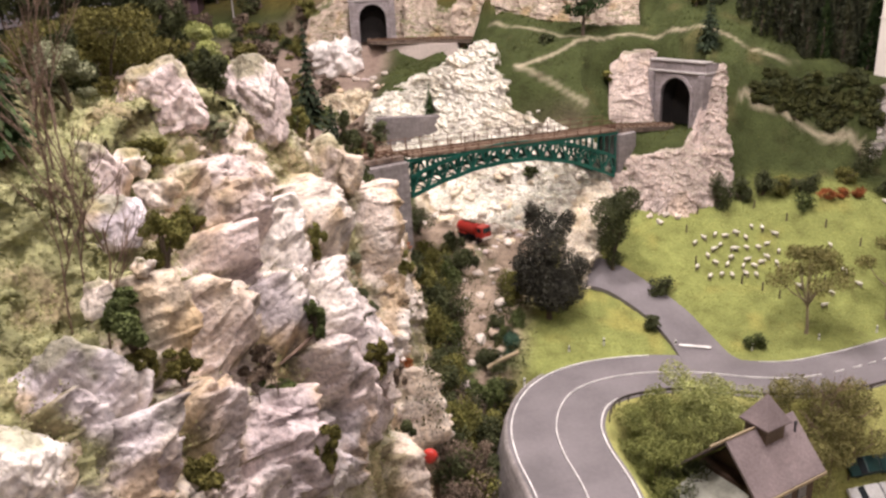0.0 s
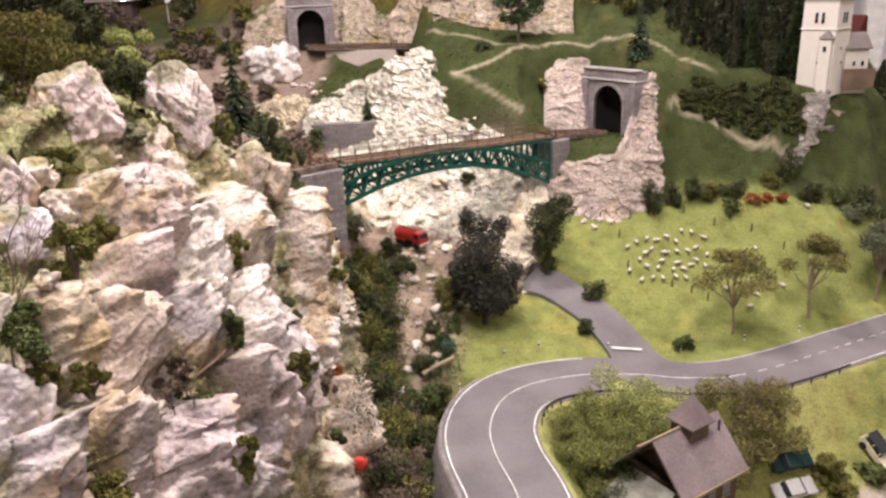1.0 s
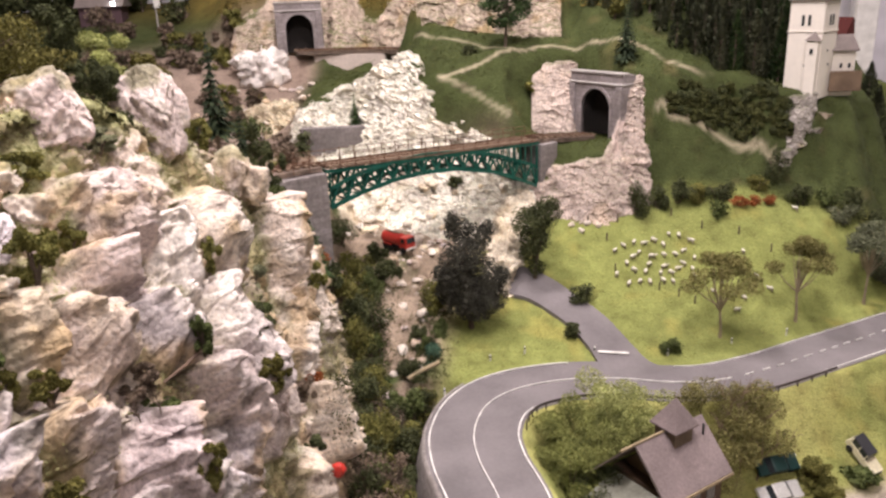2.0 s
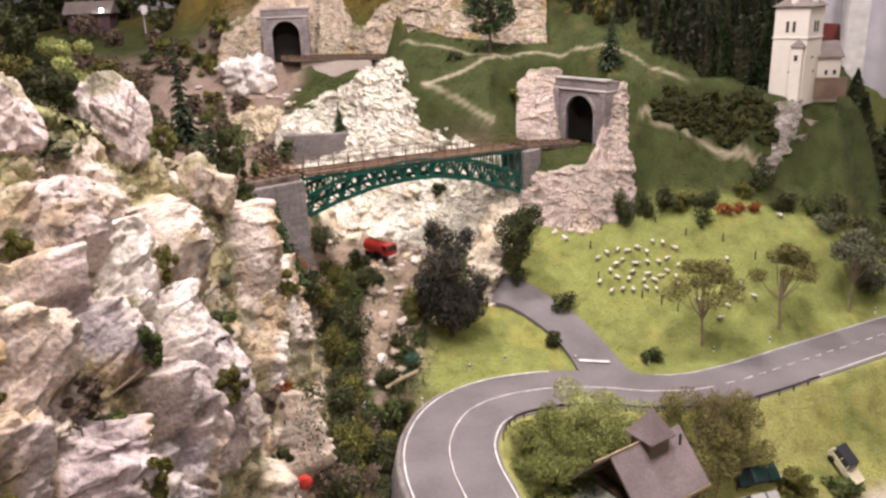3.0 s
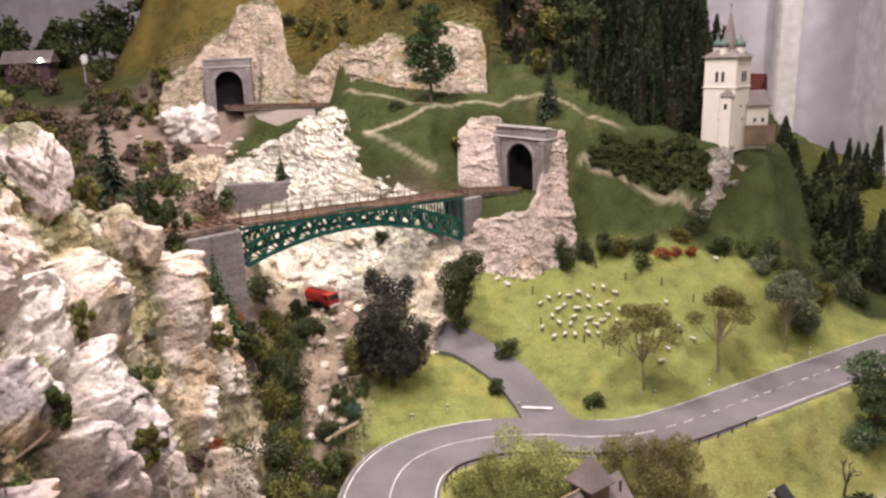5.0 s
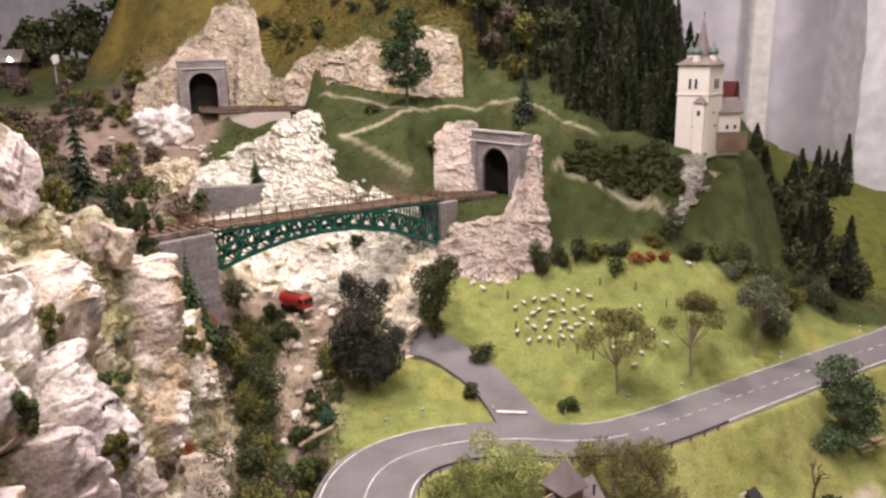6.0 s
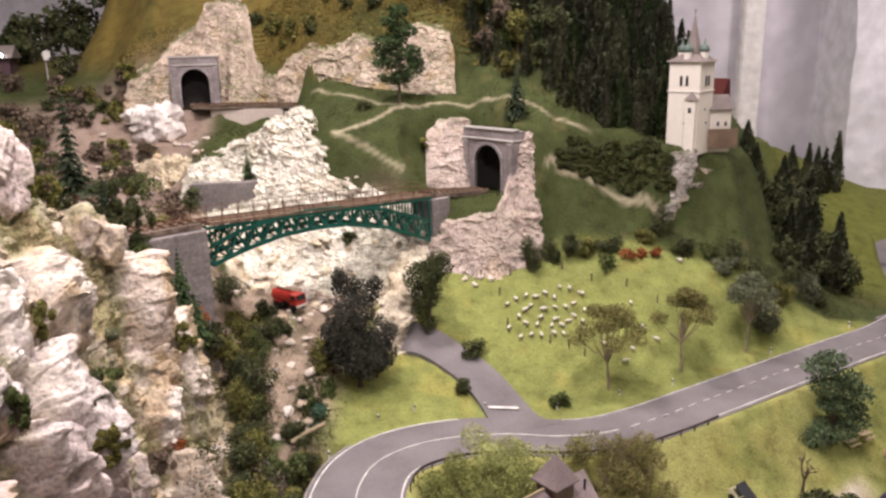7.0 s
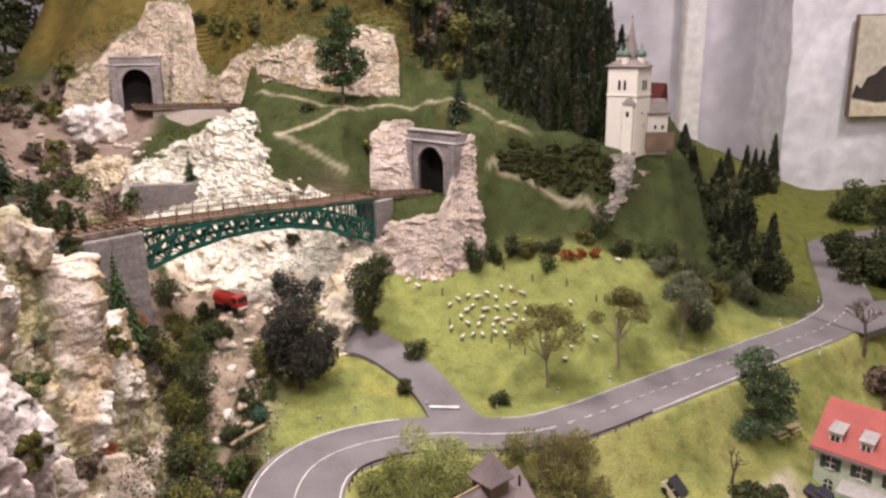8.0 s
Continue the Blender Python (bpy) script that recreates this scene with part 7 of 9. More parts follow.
def undergrowth():
    """Leaf litter and creepers over the gorge sides."""
    rng = np.random.default_rng(9)
    y = rng.uniform(0.5, 0.98, 60000)
    wall = rng.random(60000) < 0.65
    x = np.where(wall, np.interp(y, [0.5, 0.7, 0.85, 0.98], [-0.105, -0.118, -0.142, -0.168]), np.interp(y, [0.5, 0.8, 0.98], [-0.06, -0.064, -0.045])) + rng.normal(size=60000) * 0.013
    keep = (fbm(np.column_stack([x, y, y * 0]) / 0.022, 3, 44) > -0.05) & (distance(x, y, ROAD_LINE)[0] > 0.064)
    x, y = x[keep], y[keep]
    mid = rng.uniform(0.58, 1.02, 9000)
    mx = np.interp(mid, [0.6, 0.75, 0.9, 1.1], [-0.085, -0.09, -0.10, -0.08]) + rng.uniform(-0.035, 0.035, 9000)
    weeds = (fbm(np.column_stack([mx, mid, mid * 0]) / 0.018, 3, 46) > 0.12) & (distance(mx, mid, ROAD_LINE)[0] > 0.064)
    x, y = np.concatenate([x, mx[weeds]]), np.concatenate([y, mid[weeds]])
    zz = np.array([stand(a, b) for a, b in zip(x[::6], y[::6])])
    x, y = x[::6], y[::6]
    out = []
    for k in range(5):
        out.append(np.column_stack([x, y, zz]) + rng.normal(size=(len(x), 3)) * np.array((0.004, 0.004, 0.003)) + np.array((0, 0, 0.003)))
    c = np.vstack(out)
    u = rng.normal(size=c.shape)
    u /= np.linalg.norm(u, axis=1, keepdims=True)
    v = np.cross(u, rng.normal(size=c.shape))
    v /= np.linalg.norm(v, axis=1, keepdims=True)
    s = 0.0013 * (0.5 + rng.random(len(c)))[:, None]
    pts = np.stack([c - u * s, c + v * s * 0.6, c + u * s, c - v * s * 0.6], 1).reshape(-1, 3)
    single("gorge_undergrowth", raw_mesh("gorge_undergrowth", pts, np.arange(len(c) * 4).reshape(-1, 4)), foliage("undergrowth_leaves", (0.03, 0.035, 0.015), (0.11, 0.11, 0.045)), "low dark undergrowth on the gorge sides", "undergrowth", kind="stuff")


undergrowth()


# ---- boulders ----
def boulder(x, y, z, sx, sy, sz, colour, label, seed, rz=0, tilt=0, cuts=11, rough=0.085, name="boulder", detail=4, ochre=0.4, lean=0):
    bm = bmesh.new()
    bmesh.ops.create_icosphere(bm, subdivisions=detail, radius=1)
    d = np.array([v.co[:] for v in bm.verts])
    rng = np.random.default_rng(seed)
    pl = rng.normal(size=(cuts + 6, 3))
    pl /= np.linalg.norm(pl, axis=1, keepdims=True)
    off = rng.uniform(0.5, 0.82, cuts + 6)
    r = np.minimum(1.0, np.min(np.where(d @ pl.T > 0.05, off / np.maximum(d @ pl.T, 0.05), 9), axis=1))
    p = d * r[:, None]
    h1, _ = facets(p * 1.8 + seed, seed)
    h2, _ = facets(p * 4.5 + seed, seed + 7)
    p += d * (rough * (1.6 * fbm(p * 2.5 + seed, 5, seed) + 0.9 * h1 + 0.45 * h2))[:, None]
    for v, q in zip(bm.verts, p):
        v.co = q
    me = bpy.data.meshes.new(name)
    bm.to_mesh(me)
    bm.free()
    w = p * np.array((sx, sy, sz))
    c = np.array(colour) * (1 + 0.16 * fbm(w / 0.012, 4, seed)[:, None])
    c = blend(c, (0.78, 0.73, 0.68), step(0.05, 0.4, fbm(w / 0.03, 3, seed + 1)) * 0.6)
    c = blend(c, (0.48, 0.34, 0.16), step(0.1, 0.4, fbm(w / 0.035, 3, seed + 2)) * ochre)
    c = blend(c, (0.30, 0.27, 0.26), step(0.15, 0.4, fbm(w / 0.02, 4, seed + 3)) * 0.5)
    soil(me, c)
    me.polygons.foreach_set("use_smooth", [True] * len(me.polygons))
    m = pose(x, y, z, tilt, lean, rz) @ Matrix.Diagonal((sx, sy, sz, 1))
    return single(name, me, M_ROCK, label, "boulder", m=m)


boulder(-0.440, 1.560, 0.318, 0.064, 0.05, 0.060, (0.80, 0.74, 0.72), "white knobbly rock with dark holes", 513, 10, 0, 16, 0.16, detail=5, ochre=0.05)
rng = random.Random(77)
for k in range(110):
    y = rng.uniform(0.60, 1.08)
    x = float(np.interp(y, [0.6, 0.75, 0.9, 1.1], [-0.085, -0.09, -0.10, -0.08])) + rng.uniform(-0.03, 0.035)
    r = 0.0025 + 0.011 * rng.random() ** 2
    boulder(x, y, stand(x, y) + r * 0.2, r, r * rng.uniform(0.7, 1.2), r * rng.uniform(0.5, 0.9), rng.choice((PINK, PALE, GREY, (0.5, 0.4, 0.32))), "loose stone on the gorge floor", 600 + k, rng.uniform(0, 90), 0, 9, 0.05, "stone", 2)
for k in range(26):
    y = rng.uniform(0.95, 1.07)
    x = rng.uniform(-0.11, 0.0)
    r = rng.uniform(0.004, 0.010)
    boulder(x, y, stand(x, y) + r * 0.2, r, r * rng.uniform(0.7, 1.2), r * rng.uniform(0.4, 0.7), rng.choice((GREY, PALE, PALE)), "grey stone on the ford", 660 + k, rng.uniform(0, 90), 0, 9, 0.05, "stone", 2)
for k in range(40):
    x, y = rng.uniform(-0.55, -0.30), rng.uniform(1.30, 1.56)
    r = rng.uniform(0.004, 0.012)
    boulder(x, y, stand(x, y) + r * 0.2, r, r, r * 0.6, rng.choice((PALE, (0.6, 0.48, 0.38), PINK)), "pale stone on the gully slope", 700 + k, rng.uniform(0, 90), 0, 9, 0.05, "stone", 2)

# ---- plants on the cliff ----
def cliff_bush(x, y, z, rx, rz, mat, lab, seed, clumps=14):
    """A bush of fine foam: many small leaves on close, uneven clumps; z is its middle."""
    t = thing("bush", pose(x, y, z - rz), lab, "bush")
    rng = random.Random(seed)
    blobs = []
    for _ in range(clumps):
        a, h, q = rng.uniform(0, 6.283), rng.uniform(-0.95, 0.85), rng.uniform(0.2, 1.25)
        w = math.sqrt(1 - h * h) * q
        blobs.append((math.cos(a) * w * rx, math.sin(a) * w * rx, rz + h * rz, rx * rng.uniform(0.18, 0.5), rx * rng.uniform(0.18, 0.5), rz * rng.uniform(0.16, 0.40)))
    part("foliage", leaf_mesh("foliage", blobs, int(3500 + 7.0e6 * rx * rz), 0.0013, seed, shell=0.25), mat, t)
    stem = Build()
    for _ in range(5):
        b = rng.choice(blobs)
        stem.rod([(0, 0, -rz * 0.3), (b[0] * 0.4, b[1] * 0.4, b[2] * 0.5), (b[0], b[1], b[2])], [0.0012, 0.0008, 0.0003], 5)
    part("stem", stem, M_BARK, t)
    return t


F_SAGE = foliage("sage_leaves", (0.16, 0.17, 0.10), (0.30, 0.31, 0.20))
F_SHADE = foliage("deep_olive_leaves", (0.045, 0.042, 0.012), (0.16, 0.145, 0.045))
cliff_bush(-0.308, 0.440, 0.425, 0.038, 0.027, F_SHADE, "large dark olive bush on top of the cliff", 801, 22)
cliff_bush(-0.340, 0.470, 0.425, 0.034, 0.030, F_SHADE, "dark olive bush on top of the cliff", 802, 18)
cliff_bush(-0.300, 0.520, 0.425, 0.018, 0.032, F_DARK, "tall dark bush on top of the cliff", 803)
cliff_bush(-0.248, 0.472, 0.395, 0.015, 0.024, F_DARK, "dark bush between two boulders", 804)
cliff_bush(-0.272, 0.500, 0.402, 0.017, 0.020, F_DARK, "dark bush behind the boulders", 805)
cliff_bush(-0.245, 0.560, 0.402, 0.021, 0.019, F_SHADE, "rounded olive bush behind the leaning block", 806)
cliff_bush(-0.285, 0.560, 0.415, 0.022, 0.022, F_LIGHT, "light green bush on top of the cliff", 807)
cliff_bush(-0.289, 0.365, 0.418, 0.017, 0.018, F_SAGE, "grey-green bush on the grassy slope", 808)
cliff_bush(-0.315, 0.390, 0.420, 0.020, 0.022, F_DARK, "dark bush on the grassy slope", 809)
cliff_bush(-0.219, 0.562, 0.350, 0.012, 0.018, F_OLIVE, "olive brown bush beside the leaning block", 810)
cliff_bush(-0.205, 0.652, 0.322, 0.014, 0.022, F_DARK, "dark bush on the cliff edge", 811)
cliff_bush(-0.203, 0.715, 0.290, 0.013, 0.026, F_DARK, "dark bush at the end of the cliff", 812)
cliff_bush(-0.190, 0.680, 0.262, 0.014, 0.018, F_MID, "green bush at the end of the cliff", 813)
cliff_bush(-0.208, 0.292, 0.341, 0.012, 0.014, F_OLIVE, "olive tuft between pale boulders", 814)
cliff_bush(-0.195, 0.228, 0.323, 0.011, 0.013, F_MID, "dark green tuft on the mossy slope", 815)
cliff_bush(-0.193, 0.224, 0.303, 0.008, 0.008, F_SHADE, "olive tuft on the mossy slope", 816)
cliff_bush(-0.187, 0.250, 0.290, 0.007, 0.008, F_SHADE, "olive tuft on the rock", 817)
cliff_bush(-0.138, 0.410, 0.251, 0.010, 0.011, F_DARK, "dark green tuft in a cleft of the cliff", 818)
cliff_bush(-0.171, 0.306, 0.263, 0.011, 0.008, F_BROWN, "brown dry scrub on the rock ledge", 820)
cliff_bush(-0.177, 0.224, 0.241, 0.013, 0.011, F_SHADE, "olive tuft low on the rock", 823)
cliff_bush(-0.240, 0.345, 0.372, 0.014, 0.008, F_OLIVE, "olive tuft on the grassy slope", 825)
cliff_bush(-0.236, 0.430, 0.372, 0.014, 0.009, F_SAGE, "grey-green tuft below a boulder", 826)
cliff_bush(-0.175, 0.526, 0.234, 0.012, 0.016, F_SAGE, "grey-green tuft in a cleft of the cliff", 3820)
cliff_bush(-0.165, 0.495, 0.222, 0.013, 0.013, F_MID, "green tuft in a cleft of the cliff", 3821)
cliff_bush(-0.148, 0.341, 0.275, 0.006, 0.012, F_MID, "small green tuft in a crack of the cliff", 3822)
cliff_bush(-0.122, 0.390, 0.223, 0.009, 0.011, F_SHADE, "dark dry tuft in a crack of the cliff", 3823)
cliff_bush(-0.148, 0.532, 0.130, 0.012, 0.012, F_BROWN, "brown dry tuft in a hollow of the cliff", 3824)
cliff_bush(-0.136, 0.551, 0.124, 0.012, 0.013, F_RUST, "rust-brown tuft under an overhang", 3825)
cliff_bush(-0.140, 0.504, 0.089, 0.012, 0.014, F_DARK, "dark green tuft low in the cliff", 3826)
cliff_bush(-0.132, 0.291, 0.220, 0.007, 0.013, F_SHADE, "olive-brown tuft low on the rock", 3827)
cliff_bush(-0.169, 0.314, 0.242, 0.010, 0.006, F_MID, "low green tuft on the rock ledge", 3828)
cliff_bush(-0.157, 0.656, 0.191, 0.012, 0.016, F_OLIVE, "ochre-olive tuft beside the cliff edge", 3829)
cliff_bush(-0.169, 0.420, 0.296, 0.007, 0.012, F_OLIVE, "olive tuft in a crack of the cliff", 3830)
cliff_bush(-0.223, 0.353, 0.331, 0.009, 0.010, F_OLIVE, "olive tuft on the mossy rock", 3831)
fir("fir_tree", pose(-0.292, 0.305, 0.385), 0.095, 0.018, F_FIRGREEN, "dark fir on the grassy slope", 831, whorls=24, per=14)


def bare_tree(x, y, z, height, seed, label, spread=0.45, name="bare_tree", depth=4, r=0.0016, mat=None):
    t = thing(name, pose(x, y, z), label, "tree")
    rng = random.Random(seed)
    body = Build()

    def grow(p, d, length, rad, level):
        q = p + d * length
        body.rod([p, (p + q) / 2 + Vector((rng.uniform(-1, 1), rng.uniform(-1, 1), 0)) * length * 0.06, q], [rad, rad * 0.85, rad * 0.65], 5)
        if level == 0:
            return
        for _ in range(3 if level > 1 else 4):
            e = (d + Vector((rng.uniform(-1, 1), rng.uniform(-1, 1), rng.uniform(-0.2, 0.5))) * spread * 1.6).normalized()
            grow(q - d * length * rng.uniform(0, 0.35), e, length * rng.uniform(0.55, 0.8), rad * 0.6, level - 1)
    grow(Vector((0, 0, -0.004)), Vector((rng.uniform(-0.1, 0.1), rng.uniform(-0.1, 0.1), 1)).normalized(), height * 0.42, r, depth)
    part("trunk", body, mat or M_BARK, t, "bare brown trunk and twigs")
    return t


M_TWIG = plain("brown_twig_bark", (0.21, 0.145, 0.11), 0.95, grain=250, depth=0.3, bump=0.6)
for k, (x, y, h) in enumerate(((-0.240, 0.262, 0.105), (-0.228, 0.250, 0.10), (-0.219, 0.246, 0.09), (-0.25, 0.270, 0.11), (-0.232, 0.240, 0.10), (-0.246, 0.285, 0.11), (-0.236, 0.272, 0.10), (-0.258, 0.290, 0.12), (-0.224, 0.262, 0.085))):
    bare_tree(x, y, stand(x, y) - 0.004, h, 840 + k, "thin leafless brown sapling on the grassy slope", 0.30, "sapling", 3, 0.0006, M_TWIG)
bare_tree(0.870, 1.01, stand(0.870, 1.01), 0.10, 851, "leafless tree beside the road junction", 0.6, r=0.0028)
bare_tree(0.535, 0.765, stand(0.535, 0.765), 0.055, 852, "dead black tree stump with twisted branches", 0.6, r=0.0022, depth=3)
for k, (x, y) in enumerate(((-0.167, 0.290), (-0.160, 0.30))):
    bare_tree(x, y, 0.247, 0.020, 855 + k, "dry twiggy scrub on the rock ledge", 0.7, "scrub", 3, 0.0006)
for k, (x, y, rx, rz, mat, lab) in enumerate(((0.86, 0.965, 0.03, 0.022, F_BROWN, "brown twiggy scrub below the junction"), (0.90, 0.975, 0.03, 0.022, F_BROWN, "brown twiggy scrub below the junction"), (0.885, 0.94, 0.03, 0.018, F_BROWN, "brown twiggy scrub below the junction"), (0.92, 1.0, 0.02, 0.016, F_DARK, "dark bush at the junction"),
                                              (1.05, 1.30, 0.045, 0.045, F_DARK, "dark dense hedge inside the far bend"), (1.10, 1.33, 0.05, 0.05, F_DARK, "dark dense hedge inside the far bend"), (1.08, 1.40, 0.045, 0.045, F_DARK, "dark dense hedge inside the far bend"), (1.16, 1.36, 0.06, 0.055, F_DARK, "dark dense hedge inside the far bend"), (1.12, 1.26, 0.045, 0.04, F_DARK, "dark dense hedge inside the far bend"), (1.20, 1.28, 0.06, 0.05, F_DARK, "dark dense hedge inside the far bend"),
                                              (1.24, 1.40, 0.06, 0.06, F_DARK, "dark dense hedge inside the far bend"), (1.33, 1.76, 0.07, 0.06, F_MID, "green bush beyond the far road"), (1.42, 1.74, 0.07, 0.06, F_DARK, "dark bush beyond the far road"),
                                              (0.555, 0.755, 0.03, 0.012, F_DARK, "low dark hedge beside the inn"), (0.585, 0.75, 0.02, 0.012, F_DARK, "low dark hedge beside the inn"), (0.43, 0.70, 0.02, 0.010, F_MID, "low green bush by the yard"))):
    shrub(x, y, stand(x, y), rx, rz, mat, lab, 2800 if rx > 0.04 else 1100, 0.0048 if rx > 0.04 else 0.0034, 870 + k)
# bushes in the bend round the chalet
for k, (x, y, z, rx, rz, mat, lab, n) in enumerate(((0.158, 0.690, -0.030, 0.044, 0.046, F_LIGHT, "light green feathery bush inside the bend", 4200), (0.120, 0.682, -0.03, 0.036, 0.034, F_LEAF, "leafy green bush inside the bend", 2600), (0.105, 0.650, -0.03, 0.034, 0.030, F_LEAF, "leafy green bush inside the bend", 2400), (0.098, 0.615, -0.035, 0.028, 0.028, F_LEAF, "leafy green bush inside the bend", 1900),
                                                    (0.140, 0.648, -0.03, 0.036, 0.034, F_LEAF, "leafy green bush inside the bend", 2200), (0.128, 0.605, -0.05, 0.026, 0.028, F_DARK, "dark bush beside the chalet", 1300), (0.275, 0.685, -0.045, 0.040, 0.046, F_TAN, "olive brown shrub behind the chalet", 2600), (0.305, 0.705, -0.045, 0.034, 0.042, F_TAN, "tan twiggy shrub behind the chalet", 2200),
                                                    (0.372, 0.690, -0.075, 0.015, 0.014, F_OLIVE, "olive shrub by the parked cars", 900), (0.385, 0.675, -0.085, 0.018, 0.012, F_OLIVE, "low olive bush by the yard", 500), (0.14, 0.555, -0.07, 0.026, 0.018, F_BROWN, "brown scrub in front of the chalet", 900))):
    cliff_bush(x, y, z + 0.75 * rz, rx * 1.1, rz * 1.1, mat, lab, 900 + k, 24)
for k, (x, y, h) in enumerate(((0.272, 0.690, 0.125), (0.295, 0.695, 0.11), (0.310, 0.680, 0.11), (0.285, 0.672, 0.115))):
    bare_tree(x, y, stand(x, y), h, 915 + k, "twiggy brown sapling in the shrubs behind the chalet", 0.45, "sapling", 3, 0.0009, M_TWIG)
# the overgrown strip behind the cliff
for k in range(26):
    x, y = rng.uniform(-0.62, -0.27), rng.uniform(1.0, 1.38)
    r = rng.uniform(0.018, 0.034)
    shrub(x, y, stand(x, y), r, r * 0.8, rng.choice((F_DARK, F_OLIVE, F_MID, F_BROWN, F_DARK)), "bush on the overgrown bank behind the cliff", 600, 0.0034, 930 + k)
spots = {F_DARK: [], F_BROWN: [], F_OLIVE: []}
for k in range(250):
    x, y = rng.uniform(-0.80, -0.42), rng.uniform(1.22, 1.68)
    if abs(x + 0.60 + (y - 1.5) * 0.8) < 0.04 or x > -0.5 and y > 1.5:
        continue
    spots[rng.choice((F_DARK, F_BROWN, F_BROWN, F_OLIVE))].append((x, y, rng.uniform(0.010, 0.030)))
for mat, tone in ((F_DARK, "dark green"), (F_BROWN, "grey-brown"), (F_OLIVE, "olive")):
    scrub_mass("gully_scrub", spots[mat], mat, tone + " low scrub on the gully slope", 0.0034, 1400 + len(spots[mat]))
for k in range(60):
    x, y = rng.uniform(-0.22, 0.05), rng.uniform(1.045, 1.165)
    r = rng.uniform(0.006, 0.014)
    boulder(x, y, stand(x, y) - r * 0.1, r, r * rng.uniform(0.7, 1.1), r * rng.uniform(0.5, 0.8), rng.choice(((0.80, 0.72, 0.58), (0.72, 0.62, 0.46), (0.82, 0.76, 0.66))), "pale cream rock lump below the bridge", 2000 + k, rng.uniform(0, 90), rng.uniform(-25, 25), 9, 0.07, "stone", 3)
for k in range(20):
    x, y = rng.uniform(-1.2, -0.66), rng.uniform(1.45, 1.82)
    r = rng.uniform(0.02, 0.045)
    shrub(x, y, stand(x, y), r, r * 0.8, rng.choice((F_DARK, F_OLIVE, F_BROWN, F_BROWN, F_DARK)), "scrub on the far bank beside the lane", 500, 0.005, 960 + k)
for k in range(34):
    x, y = -1.55 + 0.9 * (k % 17) / 16 + rng.uniform(-0.03, 0.03), 2.05 + 0.14 * (k // 17) + rng.uniform(-0.03, 0.03)
    h = rng.uniform(0.10, 0.17)
    tree("broadleaf_tree", x, y, stand(x, y) - 0.005, h, h * 0.25, blobs_round(0.055, h * 0.45, h * 0.55, 7, 990 + k), F_DARK, "dark tree in the far row below the wall", 420, 0.009, 990 + k, limbs=2, trunk_r=0.003)


# ---- church ----
def window_in(parent, x, y, z, w, h, rz=0, arched=False, frame_mat=None):
    """A recessed dark pane with a frame, facing -y of its own turn."""
    m = pose(x, y, z, 0, 0, rz)
    outline = [(-w / 2, 0), (w / 2, 0), (w / 2, h)] + ([(w / 2 * math.cos(a), h + w / 2 * math.sin(a)) for a in (0.5, 1.0, 1.57, 2.1, 2.6)] if arched else []) + [(-w / 2, h)]
    win = part("window", Build().prism(outline, -0.0006, 0.001), M_GLASS, parent, "dark window", m)
    if frame_mat:
        part("frame", Build().box(-w / 2 - 0.0006, -0.0011, -0.0009, w / 2 + 0.0006, 0.0008, 0.0), frame_mat, win)
    return win


